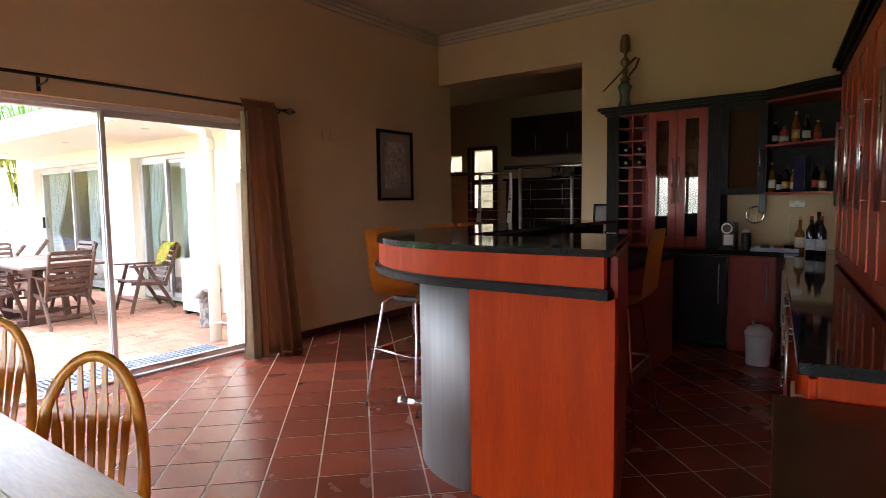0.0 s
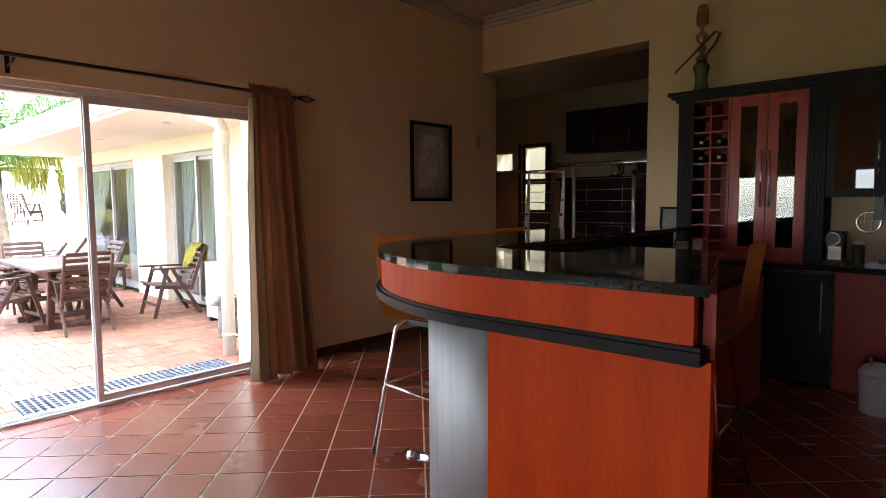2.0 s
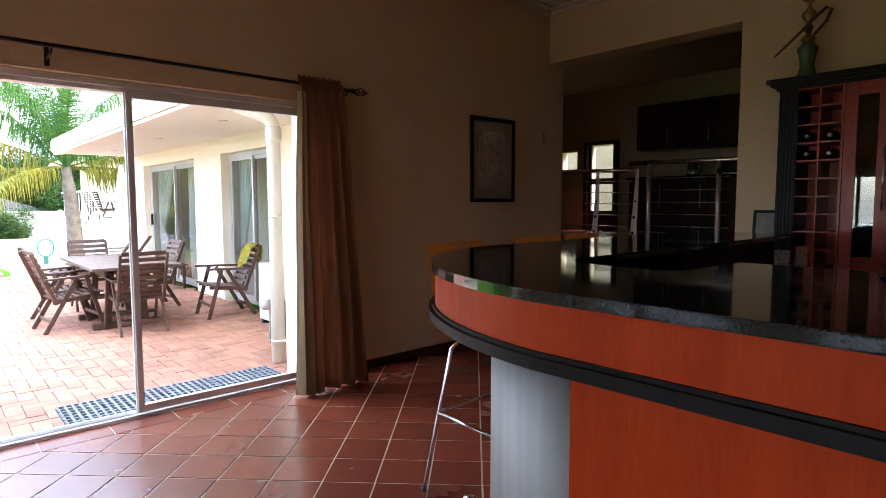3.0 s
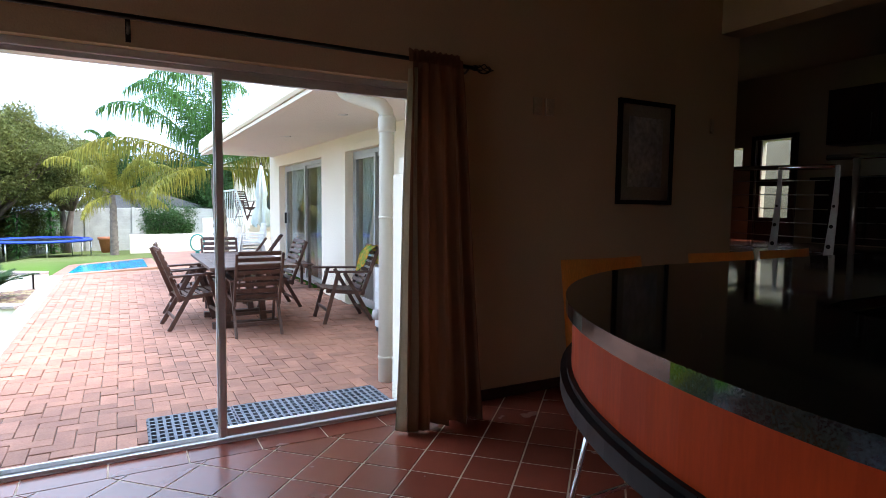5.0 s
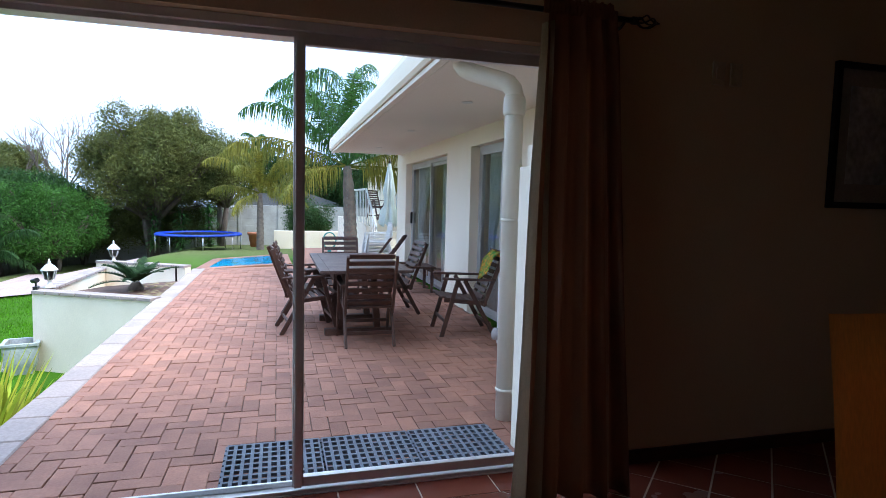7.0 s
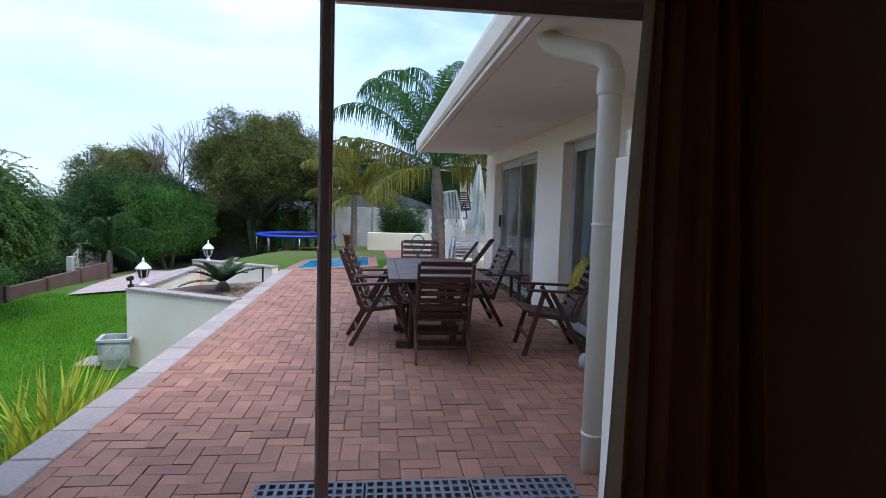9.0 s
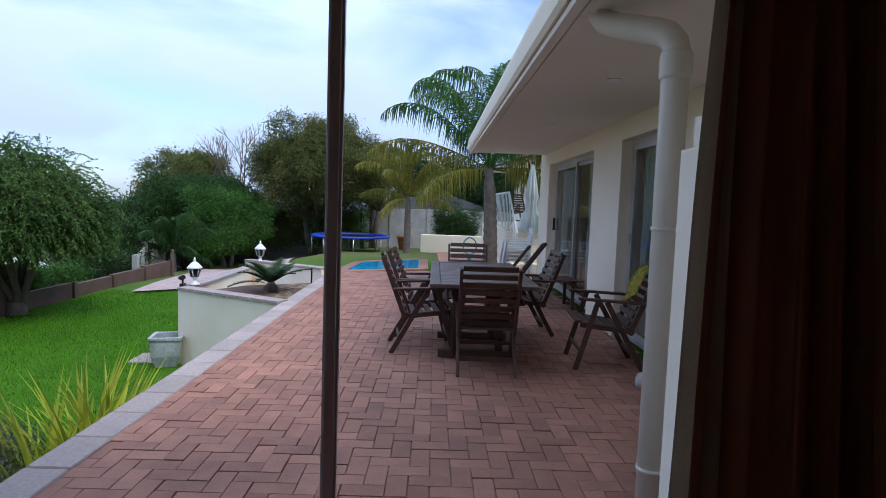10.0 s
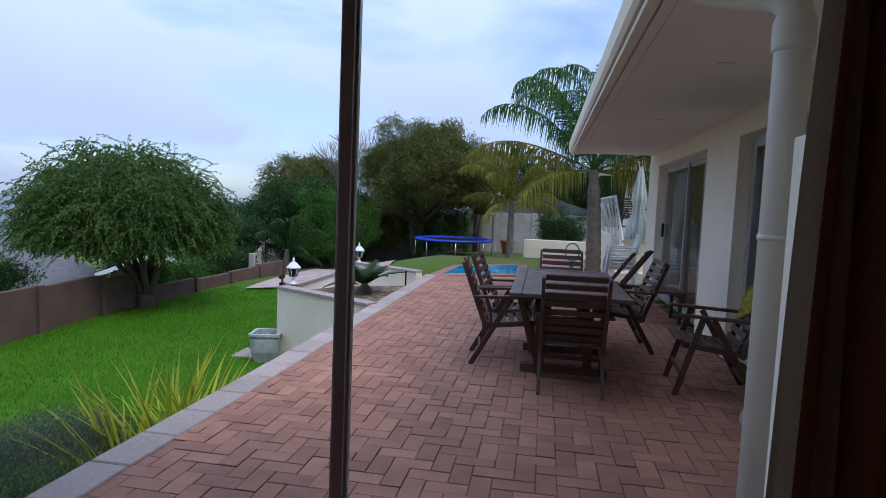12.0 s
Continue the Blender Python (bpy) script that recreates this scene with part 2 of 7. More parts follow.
POT = mat("glazed_grey_green_pot", (0.46, 0.48, 0.46), (0.27, 0.30, 0.29), rough=0.5, scale=6, bscale=30, fine=0.15)


SOFTGLASS = pane("picture_glass", ior=1.12)


# ---- building helpers ----
def box(bm, x0, y0, z0, x1, y1, z1, bev=0.0, m=None):
    r = bmesh.ops.create_cube(bm, size=1.0, matrix=Matrix.LocRotScale(((x0 + x1) / 2, (y0 + y1) / 2, (z0 + z1) / 2), None,
                                                                      (abs(x1 - x0), abs(y1 - y0), abs(z1 - z0))))
    vs = r["verts"]
    if m is not None:
        bmesh.ops.transform(bm, matrix=m, verts=vs)
    if bev:
        es = list({e for v in vs for e in v.link_edges})
        bmesh.ops.bevel(bm, geom=es, offset=bev, segments=2, affect="EDGES", profile=0.6)


def beam(bm, p, q, w, h, up=(0, 0, 1), bev=0.0):
    """A bar of section w x h from p to q."""
    p, q = Vector(p), Vector(q)
    d = (q - p).normalized()
    s = d.cross(Vector(up))
    s = s.normalized() if s.length > 1e-4 else Vector((1, 0, 0))
    u = s.cross(d)
    m = Matrix((s, d, u)).transposed().to_4x4()
    m.translation = (p + q) / 2
    ln = (q - p).length
    box(bm, -w / 2, -ln / 2, -h / 2, w / 2, ln / 2, h / 2, bev, m)


def tube(bm, pts, r, seg=8, cap=True):
    """A round bar along points; r is one radius or one for each point."""
    pts = [Vector(p) for p in pts]
    rs = r if isinstance(r, (list, tuple)) else [r] * len(pts)
    rings = []
    ref = None
    for i, p in enumerate(pts):
        d = (pts[min(i + 1, len(pts) - 1)] - pts[max(i - 1, 0)]).normalized()
        if ref is None:
            ref = Vector((0, 0, 1)) if abs(d.z) < 0.9 else Vector((1, 0, 0))
        s = d.cross(ref).normalized()
        ref = s.cross(d)
        rings.append([bm.verts.new(p + rs[i] * (math.cos(a) * s + math.sin(a) * ref)) for a in (2 * math.pi * k / seg for k in range(seg))])
    for a, b in zip(rings, rings[1:]):
        for k in range(seg):
            f = bm.faces.new((a[k], a[(k + 1) % seg], b[(k + 1) % seg], b[k]))
            f.smooth = True
    if cap:
        bm.faces.new(rings[0][::-1])
        bm.faces.new(rings[-1])


def lathe(bm, prof, seg=20, at=(0, 0, 0)):
    """A turned body: prof is rows of radius, height."""
    rings = [[bm.verts.new((at[0] + r * math.cos(2 * math.pi * k / seg), at[1] + r * math.sin(2 * math.pi * k / seg), at[2] + z))
              for k in range(seg)] for r, z in prof]
    for a, b in zip(rings, rings[1:]):
        for k in range(seg):
            f = bm.faces.new((a[k], a[(k + 1) % seg], b[(k + 1) % seg], b[k]))
            f.smooth = True
    bm.faces.new(rings[0][::-1])
    bm.faces.new(rings[-1])


def prism(bm, pts, z0, z1, bev=0.0):
    """An upright prism over a plan of points in anticlockwise order."""
    lo = [bm.verts.new((x, y, z0)) for x, y in pts]
    hi = [bm.verts.new((x, y, z1)) for x, y in pts]
    fs = [bm.faces.new(lo[::-1]), bm.faces.new(hi)]
    n = len(pts)
    for i in range(n):
        fs.append(bm.faces.new((lo[i], lo[(i + 1) % n], hi[(i + 1) % n], hi[i])))
    if bev:
        es = [e for f in fs[:2] for e in f.edges]
        bmesh.ops.bevel(bm, geom=es, offset=bev, segments=2, affect="EDGES", profile=0.6)


def mesh_of(bm, name, material):
    me = bpy.data.meshes.new(name)
    bm.normal_update()
    bm.to_mesh(me)
    bm.free()
    me.materials.append(material)
    return me


def part(name, bm, material, parent, label=""):
    """One mesh under a thing or under a part."""
    ob = new(name, mesh_of(bm, name, material))
    ob.parent = parent
    return tagged(ob, label)


def thing(name, label, category, m=None, group="", kind=""):
    ob = new(name)
    ob.empty_display_size = 0.1
    if m is not None:
        ob.matrix_world = m
    return tagged(ob, label, category, group, kind)


def solid(name, bm, material, label, category="", group="", kind="", m=None):
    ob = new(name, mesh_of(bm, name, material))
    if m is not None:
        ob.matrix_world = m
    return tagged(ob, label, category, group, kind)


def B(*boxes, bev=0.0):
    """A new bmesh with boxes in it."""
    bm = bmesh.new()
    for b in boxes:
        box(bm, *b, bev=bev)
    return bm


def sheet(x0, y0, z0, x1, y1, z1, face):
    """One clear sheet in the middle of a thin box; face: the way its front looks, as "+x" or "-y"."""
    bm = bmesh.new()
    if face[1] == "x":
        x = (x0 + x1) / 2
        ring = [(x, y0, z0), (x, y1, z0), (x, y1, z1), (x, y0, z1)]
        turn = face[0] == "-"
    else:
        y = (y0 + y1) / 2
        ring = [(x0, y, z0), (x1, y, z0), (x1, y, z1), (x0, y, z1)]
        turn = face[0] == "+"
    vs = [bm.verts.new(p) for p in ring]
    bm.faces.new(vs[::-1] if turn else vs)
    return bm


def wall(name, label, material, *boxes):
    return solid(name, B(*boxes), material, label, kind="structure", category="wall")


# ---- plan ----
XW, XO = -4.30, -4.56          # door wall: inner and outer face
YN = 6.20                      # wall with the wide opening
ZC = 3.46                      # ceiling
PATIO = -0.06
DY0, DY1, DZ = -0.35, 3.58, 2.13   # sliding door
HY = 4.42                      # patio house wall
OX0, OX1, OZ = -4.30, -2.33, 2.86  # wide opening
ES, EW = -0.13, 1.02           # east wall: x = EW + ES * y


def east(y, off=0.0):
    return EW + ES * y - off


# ---- room shell ----
wall("wall_west", "cream plastered interior wall round the sliding door", PLASTER,
     (XO, DY1, -0.3, XW, YN + 0.25, ZC), (XO, DY0, DZ, XW, DY1, ZC), (XO, -3.6, -0.3, XW, DY0, ZC))
wall("wall_north", "cream plastered wall with a wide opening", PLASTER,
     (OX1, YN, 0, 1.2, YN + 0.25, ZC), (XW, YN, OZ, OX1, YN + 0.25, ZC))
bm = bmesh.new()
prism(bm, [(east(-3.6), -3.6), (east(-3.6) + 0.25, -3.6), (east(YN) + 0.25, YN), (east(YN), YN)], -0.1, ZC)
solid("wall_east", bm, PLASTER, "cream plastered wall behind the bar cabinets", kind="structure", category="wall")
wall("wall_south", "cream plastered wall with a large window", PLASTER,
     (XW, -3.85, 0, 1.8, -3.6, 0.35), (XW, -3.85, 2.5, 1.8, -3.6, ZC), (-1.9, -3.85, 2.05, 1.2, -3.6, 2.5), (-2.8, -3.85, 0.35, -1.9, -3.6, 2.5), (XW, -3.85, 0.35, -2.8, -3.6, 0.95), (XW, -3.85, 1.95, -2.8, -3.6, 2.5), (1.2, -3.85, 0.35, 1.8, -3.6, 2.5))
solid("ceiling", B((XO, -3.85, ZC, 1.9, YN + 0.25, ZC + 0.15), (-9.4, YN + 0.25, ZC, 1.9, 10.9, ZC + 0.15), (-9.4, YN, ZC, XO, YN + 0.25, ZC + 0.15)), CEIL, "plain painted ceiling with a plaster cornice", kind="structure", category="ceiling")
bm = bmesh.new()
for x0, y0, x1, y1 in ((XW, -3.6, XW, YN), (XW, YN, 0.3, YN)):
    dx, dy = (1, 0) if x0 == x1 else (0, -1)
    for d, z in ((0.09, 0.035), (0.06, 0.07), (0.03, 0.11)):
        box(bm, min(x0, x1 + dx * d), min(y0, y1 + dy * d) if dy else y0, ZC - z, max(x0 + dx * d, x1), y1, ZC - z + 0.04)
solid("cornice", bm, CEIL, "stepped plaster cornice under the ceiling", kind="structure", category="trim")
solid("baseboard", B((XW, DY1 + 0.1, 0.0, XW + 0.018, YN + 0.24, 0.075), (OX1, YN - 0.018, 0, -2.0, YN, 0.075), bev=0.004), SKIRT,
      "dark brown wooden skirting board", kind="structure", category="baseboard")
floor = solid("floor", B((XW, -3.6, -0.12, 1.9, YN + 0.3, -0.003), (-4.352, DY0, -0.12, XW, DY1, -0.003)), GROUT, "diagonal terracotta tile floor with pale grout", kind="structure", category="floor")
for i, (x0, x1) in enumerate(((-1.9, 1.2), (-4.3, -2.8))):
    za, zb = ((0.35, 2.05), (0.95, 1.95))[i]
    w = thing("window_%d" % (i + 1), "large clear window in a white frame", "window", kind="structure")
    part("window_frame", B((x0, -3.78, za, x0 + 0.06, -3.7, zb), (x1 - 0.06, -3.78, za, x1, -3.7, zb), (x0 + 0.06, -3.78, za, x1 - 0.06, -3.7, za + 0.06),
                           (x0 + 0.06, -3.78, zb - 0.06, x1 - 0.06, -3.7, zb), ((x0 + x1) / 2 - 0.03, -3.78, za + 0.06, (x0 + x1) / 2 + 0.03, -3.7, zb - 0.06)), WHITE, w)
    g = part("pane", sheet(x0 + 0.06, -3.745, za + 0.06, x1 - 0.06, -3.74, zb - 0.06, "+y"), GLASS, w)
    g.visible_shadow = False


# ---- sliding door ----
door = thing("door_1", "wide aluminium sliding patio door, partly open", "door", kind="structure")
FX0, FX1 = -4.48, -4.355
PM = 2.09                      # meeting stiles of the two leaves
part("door_frame", B((FX0, DY0, 0.0, FX1, DY0 + 0.05, DZ), (FX0, DY1 - 0.05, 0.0, FX1, DY1, DZ), (FX0, DY0 + 0.05, DZ - 0.065, FX1 - 0.03, DY1 - 0.05, DZ - 0.001),
                     (FX1 - 0.03, DY0 + 0.05, DZ - 0.040, FX1, DY1 - 0.05, DZ - 0.001),
                     (FX0, DY0 + 0.05, -0.06, FX1 + 0.005, DY1 - 0.05, 0.004), (FX0 + 0.03, DY0 + 0.05, 0.004, FX0 + 0.045, DY1 - 0.05, 0.03),
                     (FX1 - 0.012, DY0 + 0.05, 0.004, FX1, DY1 - 0.05, 0.022), bev=0.003), ALU, door)
leaf = part("sliding_leaf", B((-4.395, PM - 0.024, 0.03, -4.372, PM + 0.026, DZ - 0.06), (-4.41, DY1 - 0.11, 0.03, -4.372, DY1 - 0.052, DZ - 0.06),
                              (-4.41, PM + 0.026, 0.03, -4.372, DY1 - 0.11, 0.075), (-4.41, PM + 0.026, DZ - 0.095, -4.372, DY1 - 0.11, DZ - 0.061), bev=0.003), ALU, door)
g = part("pane", sheet(-4.395, PM + 0.026, 0.075, -4.389, DY1 - 0.11, DZ - 0.095, "+x"), GLASS, leaf)
g.visible_shadow = False
part("interlock", B((-4.369, PM - 0.016, 0.03, -4.357, PM + 0.018, DZ - 0.06), bev=0.003), ALU, door, "dark edge of the second door leaf")

# ---- curtain and rod ----
rod = thing("curtain_rod", "dark iron curtain rod with a twisted cage finial", "curtain rod")
bm = bmesh.new()
tube(bm, [(-4.13, -0.9, 2.235), (-4.13, 3.58, 2.225)], 0.0125, 10)
part("rail", bm, IRON, rod)
bm = bmesh.new()
for k in range(5):
    pts = []
    for i in range(9):
        u = i / 8
        a = 2 * math.pi * k / 5 + u * 2.6
        rr = 0.004 + 0.026 * math.sin(math.pi * u)
        pts.append((-4.13 + rr * math.cos(a), 3.60 + 0.11 * u, 2.225 + rr * math.sin(a)))
    tube(bm, pts, 0.004, 5)
tube(bm, [(-4.13, 3.58, 2.225), (-4.13, 3.605, 2.225)], 0.018, 10)
tube(bm, [(-4.13, 3.70, 2.225), (-4.13, 3.73, 2.225)], [0.010, 0.003], 8)
part("finial", bm, IRON, rod)
for y in (1.67, 3.70 - 0.16):
    bm = B((-4.30, y - 0.012, 2.15, -4.292, y + 0.012, 2.26))
    tube(bm, [(-4.295, y, 2.19), (-4.16, y, 2.195), (-4.13, y, 2.21)], 0.007, 6)
    part("bracket", bm, IRON, rod)


def curtain_mesh(y0, y1, z0, z1, x, folds, depth, waist=1.0, seed=0):
    rng = random.Random(seed)
    ph = [rng.uniform(0, 6.28) for _ in range(4)]
    bm = bmesh.new()
    nu, nv = folds * 10, 26
    rows = []
    for j in range(nv + 1):
        v = j / nv
        row = []
        for i in range(nu + 1):
            u = i / nu
            w = 1 - (1 - waist) * math.sin(math.pi * min(1, v * 1.2)) * 0.4
            y = (y0 + y1) / 2 + (u - 0.5) * (y1 - y0) * (0.63 + 0.37 * (1 - v) ** 0.85) * w
            d = math.sin(2 * math.pi * folds * u + ph[0] + 0.5 * math.sin(3 * v + ph[1])) + 0.35 * math.sin(2 * math.pi * folds * 2.3 * u + ph[2] + v)
            amp = depth * (0.35 if v > 0.955 else 0.65 + 0.35 * (1 - v))
            row.append(bm.verts.new((x + amp * d + 0.11 * (1 - v) ** 1.3, y, z0 + (z1 - z0) * v + 0.006 * math.sin(9 * u + ph[3]) * (1 - v))))
        rows.append(row)
    for a, b in zip(rows, rows[1:]):
        for i in range(nu):
            f = bm.faces.new((a[i], a[i + 1], b[i + 1], b[i]))
            f.smooth = True
    bmesh.ops.solidify(bm, geom=bm.faces[:], thickness=0.004)
    return bm


cur = thing("curtain", "rust brown floor length curtain gathered at the door side", "curtain")
part("cloth", curtain_mesh(3.05, 3.59, 0.012, 2.25, -4.12, 4, 0.046, seed=3), CURTAIN, cur)
bm = bmesh.new()
rows = []
for j in range(31):
    v = j / 30
    wd = 0.03 + 0.08 * (1 - v) ** 0.8
    yl = 3.135 - 0.115 * (1 - v) ** 1.1
    rows.append([bm.verts.new((-4.165 + 0.11 * (1 - v) ** 1.3 + 0.085 * (i / 8) ** 0.7 + 0.010 * math.sin(2.6 * i / 8 + 2.2 * v), yl + wd * i / 8 + 0.006 * math.sin(7 * v), 0.012 + 2.16 * v)) for i in range(9)])
for a, b in zip(rows, rows[1:]):
    for i in range(8):
        bm.faces.new((a[i], a[i + 1], b[i + 1], b[i])).smooth = True
bmesh.ops.solidify(bm, geom=bm.faces[:], thickness=0.003)
part("lining", bm, LINING, cur, "pale tan lining turned out along the edge")
bm = bmesh.new()
rows = []
for j in range(6):
    v = j / 5
    rows.append([bm.verts.new((-4.13 + (0.02 + 0.006 * math.sin(5 * v)) * (1 + 0.35 * math.sin(i * 1.9)), 3.12 + 0.35 * i / 60, 2.205 + 0.075 * v + 0.006 * math.sin(i * 0.9) * v)) for i in range(61)])
for a, b in zip(rows, rows[1:]):
    for i in range(60):
        bm.faces.new((a[i], a[i + 1], b[i + 1], b[i])).smooth = True
bmesh.ops.solidify(bm, geom=bm.faces[:], thickness=0.004)
part("heading", bm, CURTAIN, cur, "gathered rod pocket heading")

# ---- picture and wall plates ----
pic = thing("picture", "framed blue and grey print with a pale mount", "picture")
y0, y1, z0, z1 = 5.0, 5.62, 1.385, 2.205
part("frame", B((XW, y0, z0, XW + 0.03, y0 + 0.035, z1), (XW, y1 - 0.035, z0, XW + 0.03, y1, z1), (XW, y0 + 0.035, z0, XW + 0.03, y1 - 0.035, z0 + 0.035),
                (XW, y0 + 0.035, z1 - 0.035, XW + 0.03, y1 - 0.035, z1), bev=0.004), BLACKWOOD, pic)
MOUNT = mat("picture_mount", (0.42, 0.38, 0.33), (0.36, 0.33, 0.29), rough=0.7, scale=3)
PRINT = mat("blue_grey_print", (0.34, 0.38, 0.44), (0.62, 0.60, 0.56), rough=0.6, scale=4.5, detail=7, bscale=24, fine=0.3)
part("mount", B((XW, y0 + 0.035, z0 + 0.035, XW + 0.012, y1 - 0.035, z1 - 0.035)), MOUNT, pic)
part("print", B((XW + 0.012, y0 + 0.12, z0 + 0.14, XW + 0.015, y1 - 0.12, z1 - 0.13)), PRINT, pic)
g = part("glazing", sheet(XW + 0.018, y0 + 0.035, z0 + 0.035, XW + 0.021, y1 - 0.035, z1 - 0.035, "+x"), SOFTGLASS, pic)
g.visible_shadow = False
PLATE = mat("cream_plate", (0.58, 0.45, 0.29), rough=0.5)
for y, w in ((4.22, 0.075), (4.33, 0.075), (6.12, 0.04)):
    sw = thing("wall_plate", "small cream plastic plate on the wall", "wall plate", pose(XW, y, 2.07), group="wall plates")
    part("cover", B((0, -w / 2, -0.06, 0.012, w / 2, 0.06), bev=0.003), PLATE, sw)
    part("insert", B((0.012, -w / 4, -0.03, 0.015, w / 4, 0.03)), PLATE, sw)

# ---- bar ----
bar = thing("bar_counter", "cherry wood bar with a black granite top and steel corner", "bar counter")


def bar_edge(off, y_far, x_in=0.0):
    """The outer line of the bar's top, drawn in by off: corner, straight front, round corner, long side."""
    pts = [(-0.474 - x_in, 2.20 + off)]
    for i in range(1, 25):
        u = i / 24
        # front bows gently, then a quarter round of about one metre
        a = math.pi / 2 * u
        x = -1.15 - (1.15 - off) * math.sin(a)
        y = 2.182 + off + (1.07 - off) * (1 - math.cos(a))
        pts.append((x, y))
    pts.append((-2.30 + off, y_far))
    return pts


def strip(bm, outer, inner, z0, z1):
    """A wall of even height between two lines with the same number of points."""
    n = len(outer)
    vs = [[bm.verts.new((x, y, z)) for x, y in line] for z in (z0, z1) for line in (outer, inner)]
    ol, il, oh, ih = vs
    for i in range(n - 1):
        for quad in ((ol[i], oh[i], oh[i + 1], ol[i + 1]), (il[i], il[i + 1], ih[i + 1], ih[i]), (oh[i], ih[i], ih[i + 1], oh[i + 1]), (ol[i], ol[i + 1], il[i + 1], il[i])):
            f = bm.faces.new(quad)
            f.smooth = False
    bm.faces.new((ol[0], il[0], ih[0], oh[0]))
    bm.faces.new((ol[-1], oh[-1], ih[-1], il[-1]))


bm = bmesh.new()
out = bar_edge(0.0, 5.35)
inn = [(-1.62, 5.35), (-1.62, 2.95), (-1.60, 2.86), (-1.52, 2.80), (-1.42, 2.78), (-1.20, 2.78), (-1.16, 2.82), (-1.15, 3.22), (-0.76, 3.22)]
prism(bm, (out + inn), 1.142, 1.172, 0.005)
part("granite_top", bm, GRANITE, bar, "polished black granite top")
bm = bmesh.new()
strip(bm, bar_edge(0.016, 5.30, 0.04), bar_edge(0.046, 5.30, 0.04), 1.012, 1.142)
part("upper_fascia", bm, CHERRY, bar)
bm = bmesh.new()
strip(bm, bar_edge(-0.008, 5.32, 0.016), bar_edge(0.06, 5.32, 0.016), 0.978, 1.010)
strip(bm, bar_edge(0.006, 5.31, 0.02), bar_edge(0.05, 5.31, 0.02), 1.0101, 1.020)
part("black_rail", bm, BLACKWOOD, bar, "black painted rail round the bar")
bm = bmesh.new()
strip(bm, [(-0.482, 2.25), (-1.160, 2.25)], [(-0.482, 2.28), (-1.160, 2.28)], 0.0, 0.978)
part("front_panel", bm, CHERRY, bar)
bm = bmesh.new()
arc = [(-1.163, 2.247)] + [(-1.163 - 0.60 * math.sin(a), 2.247 + 0.60 * (1 - math.cos(a))) for a in [math.pi / 2 * k / 16 for k in range(1, 17)]]
strip(bm, arc, [(x + 0.02, y + 0.03) for x, y in arc], 0.0, 0.978)
for f in bm.faces:
    f.smooth = abs(f.normal.z) < 0.5
part("steel_corner", bm, STEEL, bar, "curved brushed steel corner")
bm = bmesh.new()
tube(bm, [(-1.75, 2.80, 0.14), (-2.00, 2.73, 0.14)], 0.024, 12)
tube(bm, [(-1.975, 2.737, 0.14), (-2.015, 2.726, 0.14)], 0.030, 14)
part("foot_rail_end", bm, CHROME, bar, "chrome foot rail stub")
part("side_panel", B((-1.763, 2.848, 0.0, -1.733, 5.28, 1.141)), CHERRYD, bar)
# black sheets added inside the well to stand for its shade
part("well_dark_sheets", B((-1.731, 2.765, 0.902, -1.716, 5.28, 1.141), (-1.70, 2.745, 0.0, -1.127, 2.762, 1.141)), BLACKWOOD, bar, "black sheets added to keep the bar well dark")
bm = bmesh.new()
prism(bm, [(-0.484, 2.282), (-0.755, 3.18), (-0.785, 3.18), (-0.514, 2.282)], 0.0, 1.141)
part("end_panel", bm, CHERRYD, bar)
part("inner_worktop", B((-1.73, 3.24, 0.86, -1.05, 5.28, 0.90), (-1.73, 2.85, 0.86, -1.125, 3.24, 0.90), bev=0.004), BLACKWOOD, bar)
bm = B((-1.72, 3.24, 0.0, -1.08, 5.26, 0.86))
prism(bm, [(-1.12, 2.29), (-0.55, 2.29), (-0.80, 3.16), (-1.12, 3.16)], 0.0, 0.955)
part("inner_body", bm, CHERRYD, bar)
# black cap added over the inner body, so the well reads as shaded
bm = bmesh.new()
prism(bm, [(-1.125, 2.292), (-0.552, 2.292), (-0.798, 3.17), (-1.125, 3.17)], 0.955, 0.972)
part("well_dark_cap", bm, BLACKWOOD, bar, "black cap added to keep the bar well dark")


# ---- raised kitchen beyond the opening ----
# mahogany copy darkened so the colour carries the kitchen's dim light
KWOOD = mat("dimmed_kitchen_wood", (0.040, 0.010, 0.007), (0.024, 0.007, 0.005), rough=0.35, scale=2.2, bscale=26, stretch=(6, 6, 0.7), fine=0.12)
KZ = 0.85
KW = mat("kitchen_wall_paint", (0.58, 0.50, 0.36), (0.52, 0.45, 0.32), rough=0.85, scale=1.0, fine=0.03)
solid("kitchen_floor", B((-9.2, 7.0, 0.6, 1.2, 10.9, KZ), (-4.3, 6.95, -0.1, 1.2, 7.0, KZ)), TILEJ, "raised tiled kitchen floor", kind="structure", category="floor")
wall("kitchen_wall", "cream kitchen walls with a door opening and small window", KW,
     (-9.2, 10.65, 0, -7.45, 10.9, ZC), (-7.45, 10.65, 0, -7.05, 10.9, 2.02), (-7.45, 10.65, 2.36, -7.05, 10.9, ZC), (-7.05, 10.65, 0, -6.80, 10.9, ZC),
     (-6.80, 10.65, 2.45, -6.21, 10.9, ZC), (-6.21, 10.65, 0, 1.2, 10.9, ZC), (-9.4, 6.2, 0, -9.2, 10.9, ZC), (1.2, 6.2, 0, 1.4, 10.9, ZC), (-9.2, 6.2, -0.1, XO - 0.003, 6.45, ZC))
